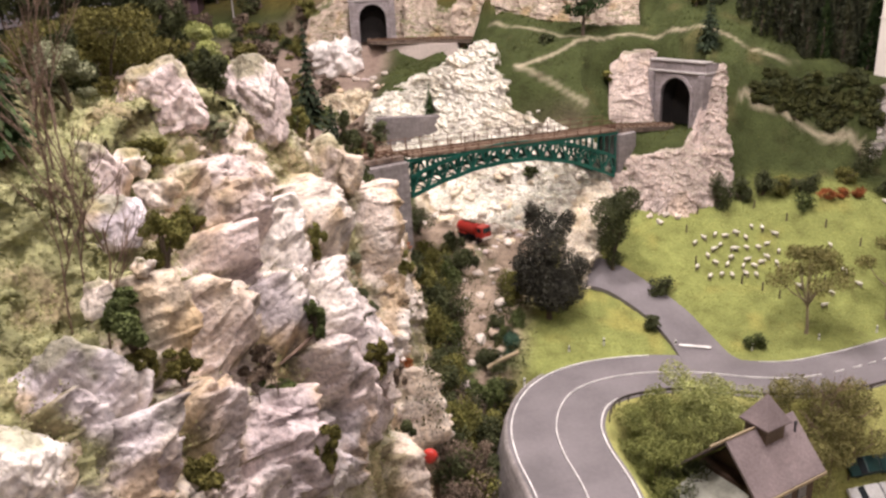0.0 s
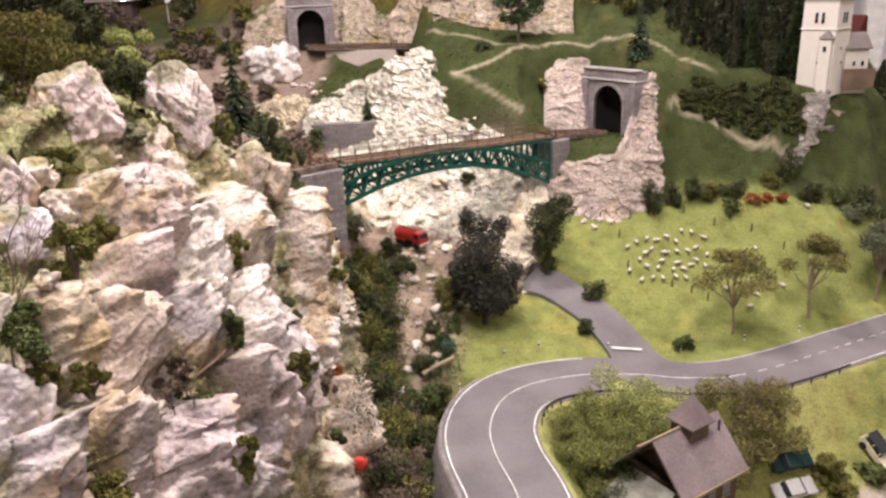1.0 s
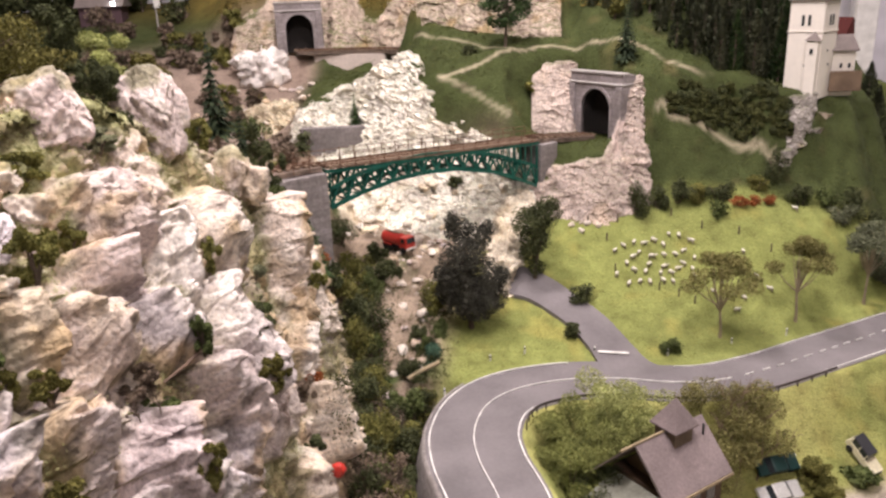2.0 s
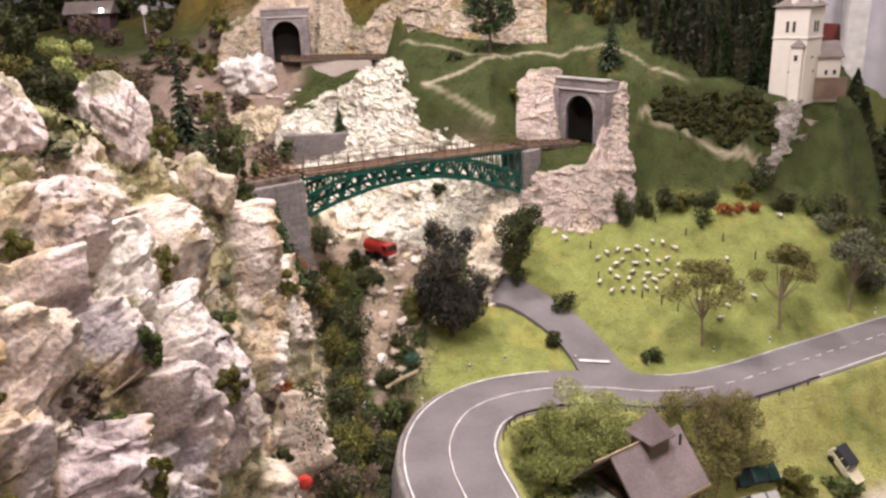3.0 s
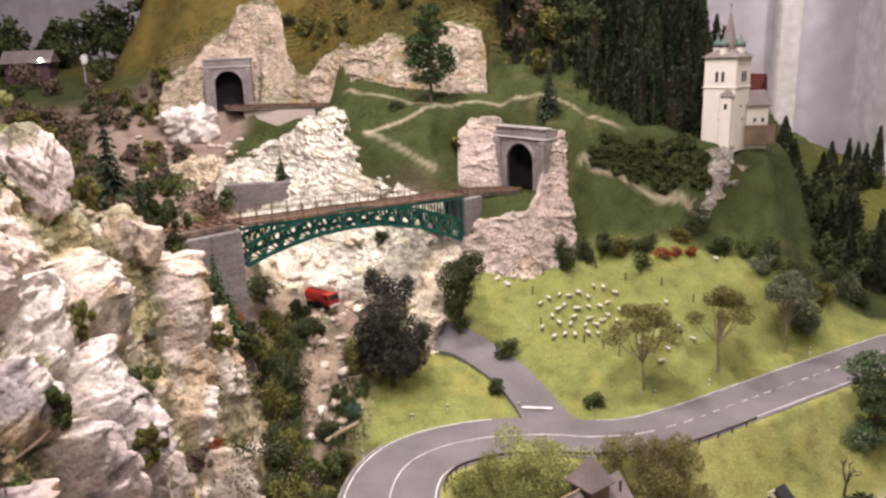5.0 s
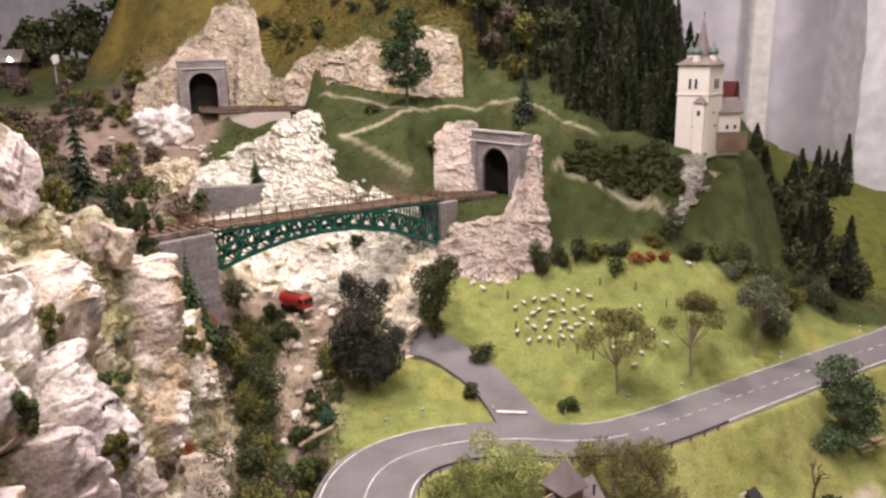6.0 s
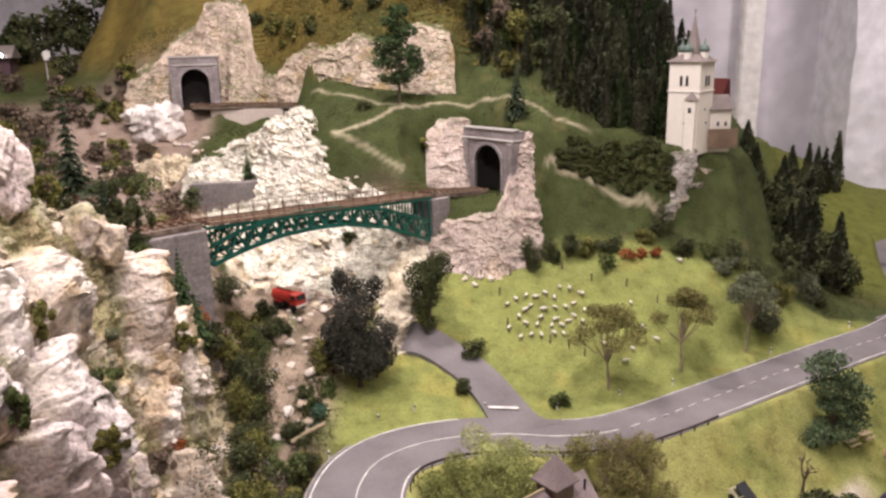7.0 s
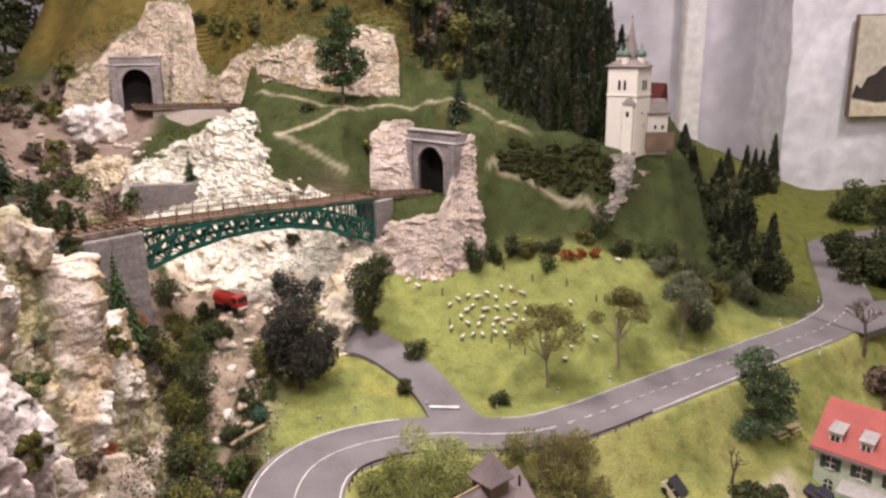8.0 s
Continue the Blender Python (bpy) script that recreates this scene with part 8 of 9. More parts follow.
def church():
    t = thing("church", pose(0.540, 1.232, 0.291, 0, 0, 45), "white hilltop church with square tower and grey pointed roof", "church")
    h, s = 0.130, 0.027
    part("tower", Build().box(-s, -s, -0.02, s, s, h), M_WHITE, t, bevel=0.0008)
    part("string_course", Build().box(-s - 0.0012, -s - 0.0012, 0.082, s + 0.0012, s + 0.0012, 0.084), M_WHITE, t)
    part("skirt_roof", Build().add([(-s - 0.004, -s - 0.004, h), (s + 0.004, -s - 0.004, h), (s + 0.004, s + 0.004, h), (-s - 0.004, s + 0.004, h),
                               (-0.014, -0.014, h + 0.012), (0.014, -0.014, h + 0.012), (0.014, 0.014, h + 0.012), (-0.014, 0.014, h + 0.012)],
                              [(0, 1, 5, 4), (1, 2, 6, 5), (2, 3, 7, 6), (3, 0, 4, 7), (4, 5, 6, 7), (3, 2, 1, 0)]), M_GREYROOF, t, "grey shingled skirt roof")
    part("spire", Build().lathe([(0.0135, h + 0.008), (0.0105, h + 0.026), (0.0060, h + 0.048), (0.0008, h + 0.072)], 8), M_GREYROOF, t, "grey pointed spire")
    part("finial", Build().lathe([(0.0004, h + 0.071), (0.0004, h + 0.078), (0.0014, h + 0.080), (0.0003, h + 0.083)], 6), M_RUST, t)
    for sx, sy in ((-1, 0), (0, -1), (1, 0), (0, 1)):
        q = part("turret", Build().lathe([(0.0066, h + 0.000), (0.0066, h + 0.015), (0.0074, h + 0.0155)], 12, (sx * 0.019, sy * 0.019, 0)), M_WHITE, t, "small white corner turret")
        part("dome", Build().lathe([(0.0074, h + 0.0155), (0.0084, h + 0.019), (0.0064, h + 0.024), (0.0022, h + 0.0275), (0.0014, h + 0.032), (0.0002, h + 0.038)], 12, (sx * 0.019, sy * 0.019, 0)), M_COPPER, q, "green copper onion dome", smooth=True)
    for side, rz in ((0, 0), (1, -90)):
        turn = Matrix.Rotation(radians(rz), 4, "Z")
        for wx, wz, w, hh, ar in ((-0.005, 0.092, 0.0042, 0.014, True), (0.005, 0.092, 0.0042, 0.014, True), (0.010 if side else -0.004, 0.052, 0.003, 0.003, False), (0.004, 0.03, 0.0028, 0.003, False)):
            p = turn @ Vector((wx, -s - 0.0004, wz))
            window_in(t, p.x, p.y, p.z, w, hh, rz, ar)
    stair = part("stair_turret", Build().box(-s - 0.0085, -s + 0.002, -0.02, -s, -s + 0.020, 0.070), M_WHITE, t, "white stair turret", bevel=0.0006)
    part("roof", Build().add([(-s - 0.0105, -s, 0.070), (-s + 0.001, -s, 0.070), (-s + 0.001, -s + 0.022, 0.070), (-s - 0.0105, -s + 0.022, 0.070), (-s - 0.003, -s + 0.011, 0.083)],
                             [(0, 1, 4), (1, 2, 4), (2, 3, 4), (3, 0, 4), (3, 2, 1, 0)]), M_GREYROOF, stair)
    window_in(t, -s - 0.0088, -s + 0.011, 0.050, 0.005, 0.008, -90)
    turn = pose(0, 0, 0, 0, 0, -45)
    nave = part("nave", Build().box(0.020, -0.004, -0.02, 0.070, 0.045, 0.052), M_WHITE, t, "white nave wall", turn, bevel=0.0006)
    part("roof", Build().prism([(-0.008, 0.050), (0.0205, 0.072), (0.049, 0.050), (0.049, 0.052), (0.0205, 0.0745), (-0.008, 0.052)], 0.020, 0.073, Matrix.Rotation(radians(90), 4, "Z") @ Matrix.Scale(-1, 4, (0, 1, 0))), M_GREYROOF, nave, "grey nave roof")
    for wx in (0.048, 0.061):
        w = part("window", Build().box(wx - 0.002, -0.0047, 0.024, wx + 0.002, -0.003, 0.031), M_GLASS, t, "dark window", turn)
    part("door", Build().box(0.040, -0.0047, -0.005, 0.045, -0.003, 0.008), M_GLASS, t, "dark doorway", turn)
    part("yard_wall", Build().box(0.030, -0.012, -0.012, 0.080, -0.0095, 0.020), M_TIMBER, t, "weathered brown yard fence", turn, bevel=0.0004)
    return t


church()
barn = thing("barn", pose(0.622, 1.330, 0.300, 0, 0, 30), "small barn with a steep dull red roof behind the church", "barn")
part("wall", Build().box(-0.016, -0.016, -0.04, 0.016, 0.016, 0.035), M_OXIDE, barn, "dull red plank wall")
part("roof", Build().prism([(-0.020, 0.028), (0.020, 0.040), (0.014, 0.085), (0.010, 0.088)], -0.018, 0.018), M_OXIDE, barn, "dull red lean-to roof")

# ---- inn ----
def inn():
    t = thing("inn", pose(0.663, 0.795, -0.120, 0, 0, -52), "pale green two-storey inn with a red roof and dormers", "inn")
    L, D, H = 0.19, 0.10, 0.067
    part("wall", Build().box(0, 0, -0.05, L, D, H), M_MINT, t, bevel=0.0006)
    roof = part("roof", Build().prism([(-0.006, H - 0.002), (D / 2, H + 0.048), (D + 0.006, H - 0.002), (D + 0.006, H + 0.001), (D / 2, H + 0.0515), (-0.006, H + 0.001)], -0.006, L + 0.006, Matrix.Rotation(radians(90), 4, "Z") @ Matrix.Scale(-1, 4, (0, 1, 0))), M_REDROOF, t, "bright red tiled roof")
    part("ceiling_board", Build().prism([(0, H - 0.001), (D / 2, H + 0.046), (D, H - 0.001)], 0.001, L - 0.001, Matrix.Rotation(radians(90), 4, "Z") @ Matrix.Scale(-1, 4, (0, 1, 0))), M_MINT, t, "pale green gable")
    part("gutter", Build().box(-0.006, -0.0085, H - 0.0045, L + 0.006, -0.0055, H - 0.001), M_BROWNROOF, t)
    for k in range(5):
        x = 0.020 + k * 0.037
        d = part("dormer", Build().box(x - 0.0075, 0.006, H + 0.004, x + 0.0075, 0.030, H + 0.0225), M_WHITE, t, "white dormer")
        part("dormer_roof", Build().prism([(0.0035, H + 0.0225), (0.034, H + 0.0305), (0.034, H + 0.0325), (0.0035, H + 0.0245)], x - 0.0095, x + 0.0095, Matrix.Rotation(radians(90), 4, "Z") @ Matrix.Scale(-1, 4, (0, 1, 0))), M_CONCRETE, d, "grey dormer roof")
        part("pane", Build().box(x - 0.005, 0.0052, H + 0.0095, x + 0.005, 0.0062, H + 0.019), M_GLASS, d, "dark window")
        part("mullion", Build().box(x - 0.0005, 0.0048, H + 0.0095, x + 0.0005, 0.0053, H + 0.019), M_WHITE, d)
        w = part("window", Build().box(x - 0.0055, -0.0006, 0.042, x + 0.0055, 0.001, 0.058), M_GLASS, t, "dark window")
        part("frame", Build().box(x - 0.0005, -0.0011, 0.042, x + 0.0005, -0.0005, 0.058).box(x - 0.0055, -0.0011, 0.0495, x + 0.0055, -0.0005, 0.0505), M_WHITE, w)
        part("sill", Build().box(x - 0.0065, -0.0022, 0.0405, x + 0.0065, -0.0002, 0.0418), M_WHITE, w)
        for sx in (-1, 1):
            part("shutter", Build().box(x + sx * 0.0092 - 0.0033, -0.0016, 0.0415, x + sx * 0.0092 + 0.0033, -0.0002, 0.0585), M_SHUTTER, t, "dark green shutter", bevel=0.0003)
        if k not in (1, 2):
            m = pose(x, -0.0004, 0.012)
            outline = [(-0.0055, 0), (0.0055, 0), (0.0055, 0.009)] + [(0.0055 * math.cos(a), 0.009 + 0.0045 * math.sin(a)) for a in (0.5, 1.0, 1.57, 2.1, 2.6)] + [(-0.0055, 0.009)]
            w = part("window", Build().prism(outline, -0.0006, 0.001), M_GLASS, t, "dark arched window", m)
            part("frame", Build().box(-0.0005, -0.0012, 0, 0.0005, -0.0006, 0.013).box(-0.0055, -0.0012, 0.0065, 0.0055, -0.0006, 0.0074), M_WHITE, w)
    part("door", Build().box(0.066, -0.0008, -0.012, 0.080, 0.001, 0.020), M_TEAL, t, "green entrance door", bevel=0.0002)
    part("canopy", Build().prism([(-0.024, 0.024), (0.001, 0.031), (0.001, 0.033), (-0.024, 0.026)], 0.036, 0.104, Matrix.Rotation(radians(90), 4, "Z") @ Matrix.Scale(-1, 4, (0, 1, 0))), M_CONCRETE, t, "grey entrance canopy")
    glow = bpy.data.materials.new("porch_lamp_glow")
    glow.use_nodes = True
    glow.node_tree.nodes["Principled BSDF"].inputs["Emission Color"].default_value = (0.75, 1.0, 0.85, 1)
    glow.node_tree.nodes["Principled BSDF"].inputs["Emission Strength"].default_value = 14.0
    for x in (0.052, 0.090):
        part("porch_lamp", Build().box(x - 0.003, -0.006, 0.0225, x + 0.003, -0.003, 0.0238), glow, t, "lit porch lamp")
    part("chimney", Build().box(0.062, D / 2 + 0.002, H + 0.03, 0.070, D / 2 + 0.010, H + 0.060), M_WHITE, t, "white chimney")


inn()


def bench_table(x, y, rz):
    t = thing("picnic_table", pose(x, y, stand(x, y), 0, 0, rz), "pale wooden picnic table with two benches on the grass", "picnic table", "picnic tables by the inn")
    part("tabletop", Build().box(-0.011, -0.0045, 0.0085, 0.011, 0.0045, 0.0095), M_WOOD, t)
    for sy in (-1, 1):
        part("bench", Build().box(-0.011, sy * 0.008 - 0.0016, 0.0048, 0.011, sy * 0.008 + 0.0016, 0.0056), M_WOOD, t)
    for sx in (-1, 1):
        for sy in (-1, 1):
            part("leg", Build().bar((sx * 0.008, sy * 0.0085, 0), (sx * 0.008, sy * 0.002, 0.0086), 0.0011), M_WOOD, t)


bench_table(0.640, 0.845, 25)
bench_table(0.668, 0.860, 25)


# ---- chalet in the bend ----
def chalet():
    t = thing("chalet", pose(0.2000, 0.6190, 0.0, 0, 0, 36), "brown-roofed chalet with a pyramid-roofed tower inside the bend", "house")
    # local x along the ridge, -y towards the camera side
    L, RIGHT, R, E, W = 0.053, 0.041, 0.036, -0.009, 0.042
    part("wall", Build().box(-L + 0.006, -W + 0.007, -0.12, RIGHT - 0.006, W - 0.007, -0.005).prism([(-W + 0.008, -0.005), (W - 0.008, -0.005), (0, R - 0.008)], -L + 0.007, RIGHT - 0.007, Matrix.Rotation(radians(90), 4, "Z")), plain("dark_timber_wall", (0.10, 0.065, 0.045), 0.85, grain=120, depth=0.3), t, "dark timber wall")
    for sy in (-1, 1):
        far = L + 0.020 if sy > 0 else L
        roof = part("roof", Build().add([(-far, 0, R), (RIGHT, 0, R), (RIGHT, sy * W, E), (-far, sy * W, E), (-far, 0, R + 0.002), (RIGHT, 0, R + 0.002), (RIGHT, sy * W, E + 0.002), (-far, sy * W, E + 0.002)],
                                        [(0, 1, 2, 3), (4, 5, 6, 7), (2, 3, 7, 6), (0, 3, 7, 4), (1, 2, 6, 5), (0, 1, 5, 4)]), M_BROWNROOF, t, "weathered brown shingle roof")
        part("fascia", Build().bar((-far, sy * (W + 0.0012), E + 0.0002), (RIGHT, sy * (W + 0.0012), E + 0.0002), 0.0012, 0.003), M_WOOD, roof, "pale wooden fascia")
    part("ridge_board", Build().bar((-L - 0.021, 0, R + 0.0026), (-0.012, 0, R + 0.0026), 0.0020, 0.0018), M_WOOD, t, "pale wooden ridge board")
    part("bargeboard", Build().bar((-L - 0.0008, 0, R + 0.0005), (-L - 0.0008, -W, E + 0.0005), 0.0012, 0.0026), M_BROWNROOF, t)
    a = 0.0168
    tower = part("tower", Build().box(-a + 0.004, -a + 0.004, 0.0, a - 0.004, a - 0.004, 0.045), plain("tower_timber", (0.16, 0.12, 0.09), 0.85, grain=120, depth=0.3), t, "brown timber tower", pose(0.0, 0, -0.003))
    part("tower_roof", Build().add([(-a, -a, 0.046), (a, -a, 0.046), (a, a, 0.046), (-a, a, 0.046), (0, 0, 0.074), (-a, -a, 0.0445), (a, -a, 0.0445), (a, a, 0.0445), (-a, a, 0.0445)],
                                   [(0, 1, 4), (1, 2, 4), (2, 3, 4), (3, 0, 4), (8, 7, 6, 5), (0, 5, 6, 1), (1, 6, 7, 2), (2, 7, 8, 3), (3, 8, 5, 0)]), M_BROWNROOF, tower, "brown pyramid roof")
    part("porch_roof", Build().add([(-L - 0.040, -0.03, -0.022), (-L + 0.002, -0.03, -0.006), (-L + 0.002, 0.028, -0.006), (-L - 0.040, 0.028, -0.022), (-L - 0.040, -0.03, -0.024), (-L + 0.002, -0.03, -0.008), (-L + 0.002, 0.028, -0.008), (-L - 0.040, 0.028, -0.024)],
                                   [(0, 1, 2, 3), (7, 6, 5, 4), (0, 4, 5, 1), (1, 5, 6, 2), (2, 6, 7, 3), (3, 7, 4, 0)]), plain("grey_green_porch_roof", (0.24, 0.24, 0.20), 0.85, grain=60, depth=0.2), t, "grey-green lean-to roof")
    for y in (-0.027, 0.025):
        part("porch_post", Build().bar((-L - 0.036, y, -0.12), (-L - 0.036, y, -0.022), 0.002), M_TIMBER, t)
    for x in (-0.03, -0.010, 0.012):
        w = part("window", Build().box(x, -W + 0.0062, -0.034, x + 0.012, -W + 0.0075, -0.018), M_GLASS, t, "dark window")
        part("frame", Build().box(x - 0.001, -W + 0.0056, -0.0355, x + 0.013, -W + 0.0066, -0.034), M_WOOD, w)
    part("stovepipe", Build().lathe([(0.0012, 0.0), (0.0012, 0.034), (0.0018, 0.0345), (0.0004, 0.037)], 8, (0.03, -0.012, 0)), M_BLACK, t)


chalet()


# ---- vehicles ----
def wheels(t, xs, w, r, width=0.0024):
    tyre = Build().lathe([(r * 0.55, -width / 2), (r * 0.95, -width / 2), (r, -width * 0.3), (r, width * 0.3), (r * 0.95, width / 2), (r * 0.55, width / 2)], 16).mesh("tyre", True)
    rim = Build().lathe([(r * 0.55, -width * 0.42), (r * 0.2, -width * 0.5), (r * 0.2, width * 0.5), (r * 0.55, width * 0.42)], 12).mesh("rim")
    for x in xs:
        for sy in (-1, 1):
            wheel = part("wheel", tyre, M_TYRE, t, m=pose(x, sy * w, r, 90, 0, 0))
            part("rim", rim, M_SILVER, wheel, "metal rim")


def tilted(x, y, rz, ahead=0.012):
    """A pose that follows the slope of the ground."""
    dx, dy = math.cos(radians(rz)), math.sin(radians(rz))
    s1 = (gz(x + dx * ahead, y + dy * ahead) - gz(x - dx * ahead, y - dy * ahead)) / (2 * ahead)
    s2 = (gz(x - dy * ahead, y + dx * ahead) - gz(x + dy * ahead, y - dx * ahead)) / (2 * ahead)
    return Matrix.Translation((x, y, gz(x, y) + 0.001)) @ Matrix.Rotation(radians(rz), 4, "Z") @ Matrix.Rotation(-math.atan(s1), 4, "Y") @ Matrix.Rotation(math.atan(s2), 4, "X")


def jeep():
    t = thing("off_road_car", tilted(0.443, 0.728, -58), "cream off-road car with a black top parked on the grass", "car")
    part("body", Build().prism([(-0.021, 0.004), (0.021, 0.004), (0.0225, 0.007), (0.022, 0.0115), (0.006, 0.0125), (-0.022, 0.0125), (-0.0225, 0.006)], -0.0088, 0.0088), M_CREAM, t, bevel=0.0006)
    cab = part("cab", Build().prism([(-0.021, 0.0125), (0.006, 0.0125), (0.003, 0.0195), (-0.0205, 0.0195)], -0.0082, 0.0082), M_GLASS, t, "dark glazed cabin", bevel=0.0005)
    part("roof", Build().box(-0.0215, -0.0086, 0.0193, 0.0035, 0.0086, 0.0208), M_BLACK, cab, "black canvas top", bevel=0.0006)
    for x in (-0.0195, -0.008, 0.0042):
        for sy in (-1, 1):
            part("pillar", Build().bar((x, sy * 0.0082, 0.0122), (x - (0.002 if x > 0 else 0), sy * 0.0082, 0.0195), 0.0012), M_CREAM, cab)
    part("bumper", Build().box(0.0222, -0.0085, 0.0042, 0.0240, 0.0085, 0.0062), M_BLACK, t)
    for sy in (-1, 1):
        part("headlight", Build().lathe([(0.0014, 0), (0.0014, 0.0008)], 10), M_SILVER, t, "round headlight", pose(0.0222, sy * 0.0058, 0.009, 0, 90, 0))
    wheels(t, (-0.0135, 0.0135), 0.0085, 0.0043)


def saloon(x, y, rz, paint, label, name="car"):
    t = thing(name, tilted(x, y, rz), label, "car")
    part("body", Build().prism([(-0.025, 0.0035), (0.025, 0.0035), (0.0262, 0.006), (0.025, 0.0090), (0.012, 0.0102), (-0.015, 0.0105), (-0.0258, 0.0098), (-0.0262, 0.006)], -0.0096, 0.0096), paint, t, bevel=0.0008)
    cab = part("cab", Build().prism([(-0.016, 0.0103), (0.012, 0.0101), (0.0055, 0.0158), (-0.011, 0.0160)], -0.0086, 0.0086), M_GLASS, t, "dark glazed cabin", bevel=0.0006)
    part("roof", Build().prism([(-0.0118, 0.0157), (0.006, 0.0155), (0.0045, 0.0168), (-0.0105, 0.0169)], -0.0084, 0.0084), paint, cab, bevel=0.0005)
    for sy in (-1, 1):
        part("pillar", Build().bar((-0.0025, sy * 0.0086, 0.0102), (-0.0025, sy * 0.0084, 0.0160), 0.0010), paint, cab)
        part("headlight", Build().box(0.0252, sy * 0.0066 - 0.0018, 0.0062, 0.0262, sy * 0.0066 + 0.0018, 0.0080), M_SILVER, t)
    part("bumper", Build().box(0.0256, -0.0093, 0.0036, 0.0270, 0.0093, 0.0052), M_BLACK, t)
    wheels(t, (-0.0155, 0.0155), 0.0090, 0.0036)


jeep()
saloon(0.329, 0.668, 18, M_SILVER, "pale silver car parked by the chalet")
saloon(0.333, 0.694, 18, plain("dark_teal_paint", (0.012, 0.042, 0.040), 0.4, grain=100, depth=0.1, spec=0.4), "dark teal car parked under the shrubs")
saloon(0.655, 0.755, -50, plain("dark_purple_paint", (0.05, 0.04, 0.07), 0.3, spec=0.5), "dark car parked in front of the inn")


def tanker():
    x, y = -0.116, 1.045
    t = thing("tank_truck", pose(x, y, stand(x, y) + 0.001, 0, 0, -40), "red tank truck parked on the gravel below the bridge", "truck")
    part("chassis", Build().box(-0.026, -0.007, 0.006, 0.028, 0.007, 0.0085), M_BLACK, t)
    part("tank", Build().rod([(-0.027, 0, 0.017), (-0.0255, 0, 0.017), (0.0105, 0, 0.017), (0.012, 0, 0.017)], [0.0075, 0.0096, 0.0096, 0.0075], 16), M_RED, t, "red barrel tank", smooth=False)
    for x0 in (-0.018, -0.006, 0.005):
        part("band", Build().rod([(x0, 0, 0.017), (x0 + 0.001, 0, 0.017)], [0.0099, 0.0099], 16), M_RED, t)
    part("walkway", Build().box(-0.022, -0.0025, 0.0268, 0.008, 0.0025, 0.0278), M_TIMBER, t)
    cab = part("cab", Build().prism([(0.0135, 0.0075), (0.029, 0.0075), (0.0292, 0.0155), (0.027, 0.0245), (0.0135, 0.025)], -0.0098, 0.0098), M_RED, t, "red cab", bevel=0.0008)
    part("windscreen", Build().add([(0.0296, -0.0082, 0.0165), (0.0296, 0.0082, 0.0165), (0.0278, 0.0082, 0.0232), (0.0278, -0.0082, 0.0232), (0.028, -0.0082, 0.0165), (0.028, 0.0082, 0.0165), (0.0262, 0.0082, 0.0232), (0.0262, -0.0082, 0.0232)],
                                   [(0, 1, 2, 3), (4, 5, 6, 7), (0, 1, 5, 4), (2, 3, 7, 6)]), M_GLASS, cab, "dark windscreen")
    part("bumper", Build().box(0.0288, -0.0098, 0.0062, 0.0308, 0.0098, 0.0092), M_WHITE, cab, "white bumper")
    for sy in (-1, 1):
        part("side_window", Build().box(0.018, sy * 0.0099 - 0.0002, 0.0165, 0.0255, sy * 0.0099 + 0.0002, 0.0225), M_GLASS, cab)
        part("mudguard", Build().box(-0.021, sy * 0.0085 - 0.002, 0.0095, -0.003, sy * 0.0085 + 0.002, 0.0105), M_RED, t)
    wheels(t, (-0.0165, -0.0075, 0.021), 0.0082, 0.0052, 0.0034)


tanker()
log_x, log_y = -0.062, 0.79
single("log", Build().rod([(-0.022, 0, 0), (0.0, 0.0008, 0.0006), (0.022, 0, 0)], [0.0028, 0.003, 0.0025], 10), M_WOOD, "sawn pale log lying on the gorge bank", "log", m=pose(log_x, log_y, stand(log_x, log_y) + 0.012, 0, -18, 25))

# ---- sheep and fence posts ----
def lumpy(rx, ry, rz, at, seed, sub=2, amount=0.12):
    bm = bmesh.new()
    bmesh.ops.create_icosphere(bm, subdivisions=sub, radius=1)
    d = np.array([v.co[:] for v in bm.verts])
    d = d * (1 + amount * fbm(d * 3 + seed, 3, seed))[:, None]
    out = Build().add([(p[0] * rx + at[0], p[1] * ry + at[1], p[2] * rz + at[2]) for p in d], [[v.index for v in f.verts] for f in bm.faces])
    bm.free()
    return out


sheep = thing("sheep", pose(0.26, 1.02, stand(0.26, 1.02)), "small white model sheep grazing on the meadow", "sheep", "sheep on the meadow")
part("fleece", lumpy(0.0056, 0.0027, 0.0028, (0, 0, 0.0058), 3), M_FLEECE, sheep, smooth=True)
part("head", lumpy(0.0018, 0.0011, 0.0013, (0.0065, 0, 0.0066), 4), M_FLEECE, sheep, smooth=True)
for sx in (-1, 1):
    for sy in (-1, 1):
        part("leg", Build().rod([(sx * 0.0038, sy * 0.0016, -0.0005), (sx * 0.0038, sy * 0.0016, 0.005)], [0.0005, 0.0007], 5), M_SHEEPFACE, sheep)
rng = random.Random(12)
flock = [(0.26, 1.02)]
tries = 0
while len(flock) < 33 and tries < 4000:
    tries += 1
    x, y = rng.uniform(0.205, 0.325), rng.uniform(0.972, 1.062)
    if ((x - 0.263) / 0.066) ** 2 + ((y - 1.013) / 0.050) ** 2 > rng.uniform(0.3, 1.15) or min((x - a) ** 2 + (y - b) ** 2 for a, b in flock) < 0.0125 ** 2:
        continue
    flock.append((x, y))
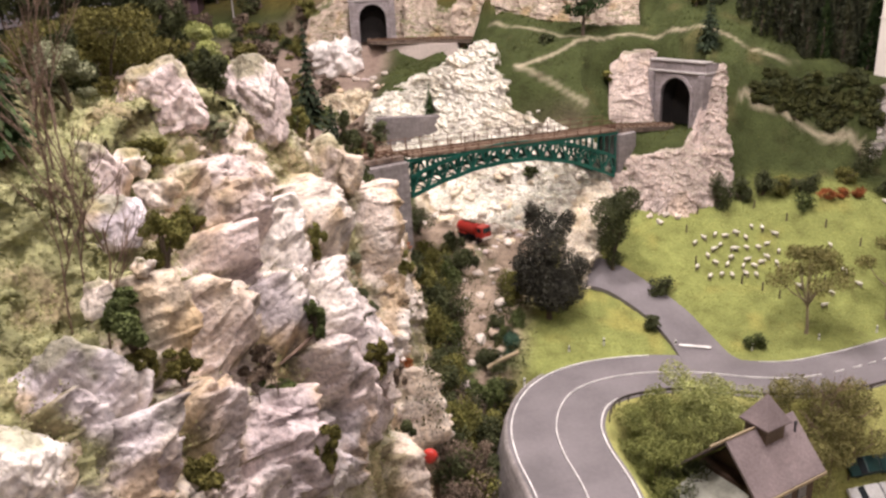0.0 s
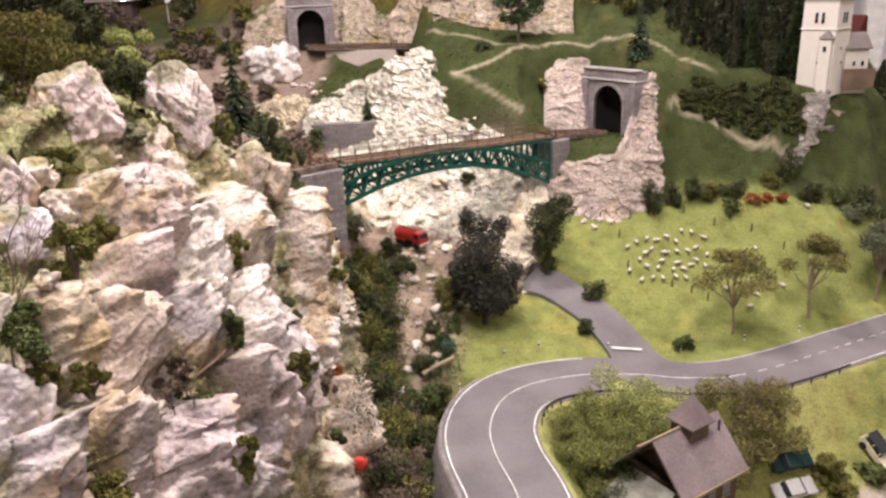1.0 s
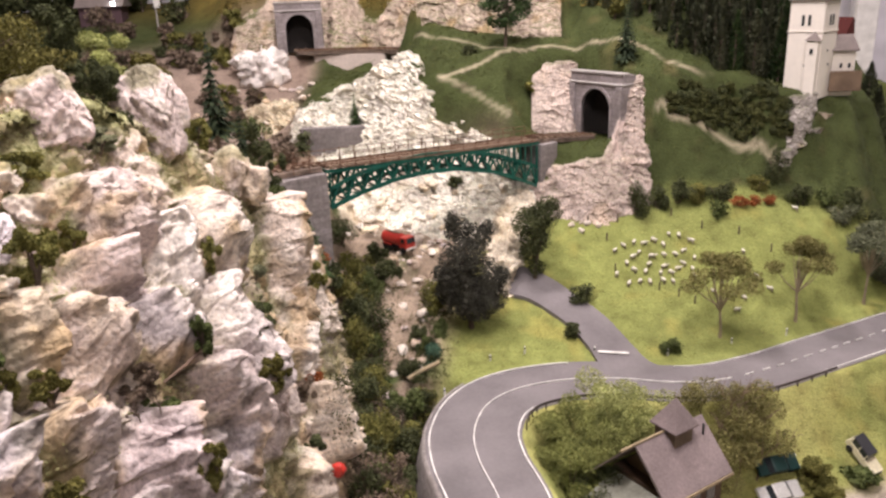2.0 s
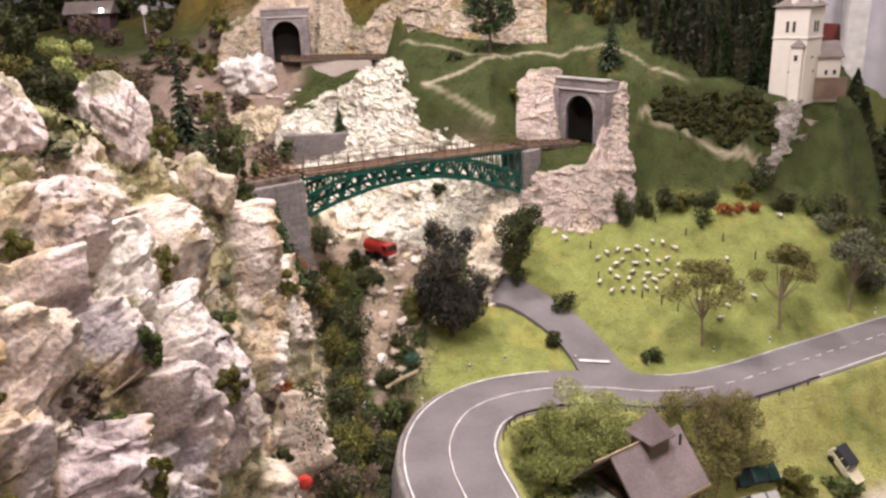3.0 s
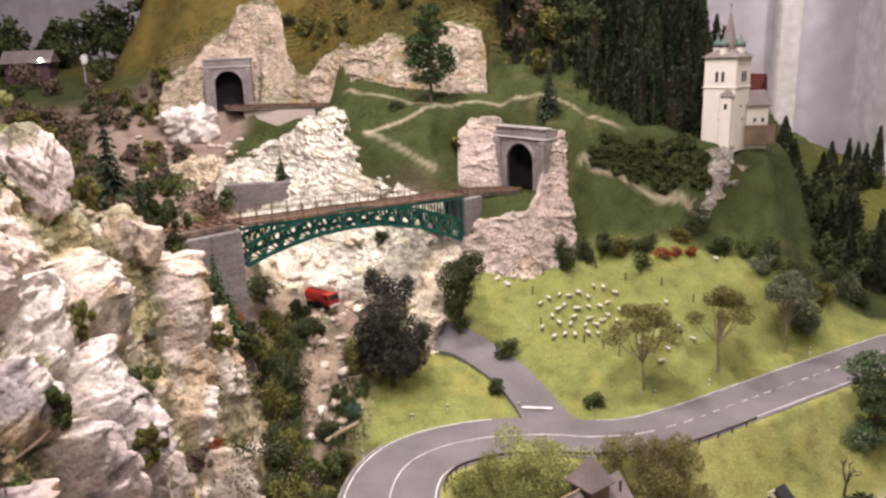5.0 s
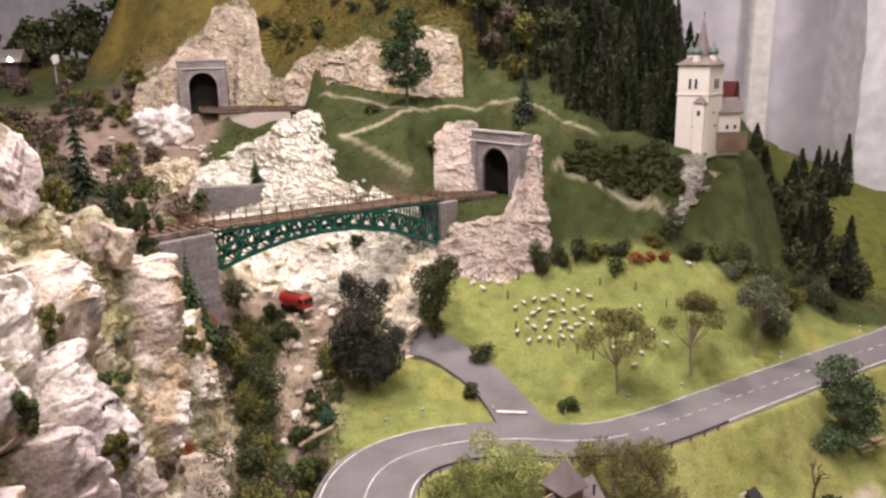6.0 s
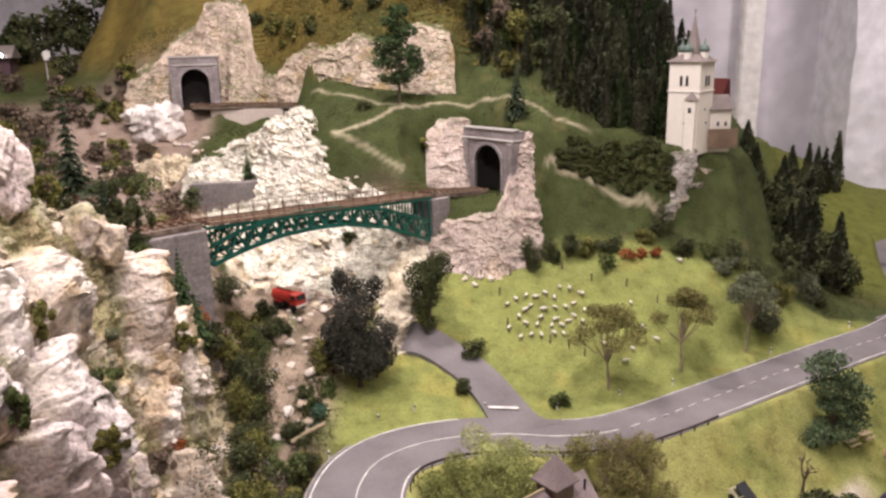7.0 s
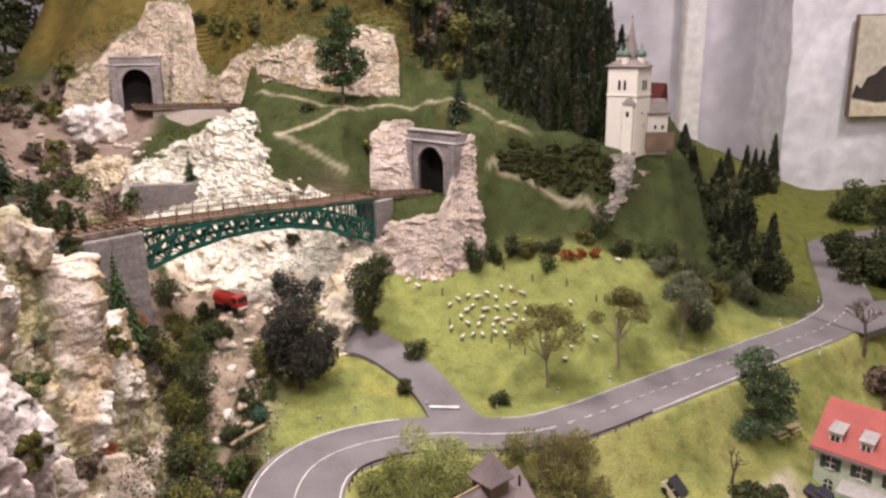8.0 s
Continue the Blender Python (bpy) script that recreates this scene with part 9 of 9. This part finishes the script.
for x, y in flock[1:] + [(0.335, 0.96), (0.375, 0.955), (0.40, 0.985), (0.36, 0.935), (0.415, 0.97), (0.488, 1.095), (0.39, 1.02)]:
    copy_thing(sheep, pose(x, y, stand(x, y), 0, 0, rng.choice((70, 110, 55, 290, 125, 20, 240)) + rng.uniform(-25, 25)) @ Matrix.Scale(rng.uniform(0.85, 1.0), 4))
stake = single("fence_post", Build().rod([(0, 0, -0.003), (0, 0, 0.012)], [0.0011, 0.001], 6), M_BARK, "short dark wooden fence post on the meadow", "fence post", "fence posts round the sheep", m=pose(0.20, 1.06, stand(0.20, 1.06)))
for x, y in ((0.205, 1.005), (0.22, 1.09), (0.26, 0.965), (0.305, 0.945), (0.34, 1.06), (0.37, 0.97), (0.30, 1.085), (0.39, 1.045), (0.43, 1.02), (0.465, 1.01), (0.175, 1.09), (0.285, 0.955)):
    copy_thing(stake, pose(x, y, stand(x, y)))
for k, (x, y) in enumerate(((0.15, 1.085), (0.175, 1.088), (0.19, 1.085), (0.163, 1.075))):
    boulder(x, y, stand(x, y) + 0.002, 0.008, 0.006, 0.005, PALE, "pale boulder at the foot of the rock", 780 + k, 40 * k, 0, 9, 0.06, "stone", 3)

# ---- far left: lamp, hut; small red pieces; the picture on the wall ----
lamp = thing("street_lamp", pose(-0.735, 1.78, stand(-0.735, 1.78)), "grey street lamp with a white lantern at the far lane", "street lamp")
part("pole", Build().rod([(0, 0, -0.005), (0, 0, 0.07)], [0.0022, 0.0016], 8), M_CONCRETE, lamp)
part("lantern", Build().box(-0.003, -0.003, 0.055, 0.011, 0.003, 0.075), M_POST, lamp, "white lantern panel", bevel=0.0006)
hut = thing("hut", pose(-0.93, 1.93, stand(-0.93, 1.93), 0, 0, 10), "dark hut with a grey roof and a lit lamp", "hut")
part("wall", Build().box(-0.05, -0.035, -0.02, 0.05, 0.035, 0.04), plain("hut_wall", (0.10, 0.06, 0.07), 0.8), hut, "dark purplish wall")
part("roof", Build().prism([(-0.045, 0.038), (0.045, 0.038), (0, 0.068)], -0.058, 0.058, Matrix.Rotation(radians(90), 4, "Z")), M_GREYROOF, hut)
bulb = bpy.data.materials.new("hut_lamp_glow")
bulb.use_nodes = True
bulb.node_tree.nodes["Principled BSDF"].inputs["Emission Color"].default_value = (0.95, 1.0, 1.0, 1)
bulb.node_tree.nodes["Principled BSDF"].inputs["Emission Strength"].default_value = 25.0
part("hut_lamp", lumpy(0.004, 0.004, 0.004, (0.035, -0.040, 0.045), 2, 2, 0.0), bulb, hut, "small glowing white lamp")
single("red_cover", lumpy(0.0065, 0.0050, 0.0075, (0, 0, 0), 9, 3, 0.35), M_RED, "small crumpled red cover at the foot of the cliff", "cover", m=pose(-0.108, 0.482, 0.084, 12, 20, 0), smooth=True)
shrub(-0.169, 0.258, 0.252, 0.003, 0.006, F_RUST, "small rust-red tuft on the rock", 110, 0.0015, 1501)

single("fallen_branch", Build().rod([(-0.1650, 0.320, 0.2540), (-0.1560, 0.331, 0.2590), (-0.1490, 0.341, 0.2640)], [0.0007, 0.0010, 0.0012], 7), M_TWIG, "thin brown fallen branch lying across the rock ledge", "branch")
pic = thing("picture", pose(1.68, 2.088, 0.385), "framed sepia landscape picture on the rough white wall", "picture")
part("frame", Build().box(-0.180, -0.012, -0.145, 0.180, 0.004, 0.145), M_TIMBER, pic, "thin brown frame", bevel=0.003)
part("print", Build().box(-0.176, -0.0145, -0.141, 0.176, -0.0125, 0.141), plain("sepia_print", (0.66, 0.60, 0.50), 0.5, grain=14, depth=0.3), pic, "sepia print")
part("dark_shape", Build().prism([(-0.176, -0.085), (-0.165, -0.05), (-0.15, -0.062), (-0.135, -0.03), (-0.11, -0.02), (-0.09, 0.0), (-0.06, 0.01), (0.0, 0.02), (0.06, 0.03), (0.176, 0.03), (0.176, -0.1), (0.0, -0.095), (-0.1, -0.1)], -0.0165, -0.0147), plain("print_dark", (0.06, 0.05, 0.045), 0.5, grain=30, depth=0.5), pic, "dark shapes of the print")
part("pale_shape", Build().prism([(-0.176, -0.141), (0.176, -0.141), (0.176, -0.112), (0.0, -0.105), (-0.1, -0.112), (-0.176, -0.10)], -0.0165, -0.0147), plain("print_pale", (0.66, 0.58, 0.44), 0.5, grain=20, depth=0.2), pic, "pale foreground of the print")
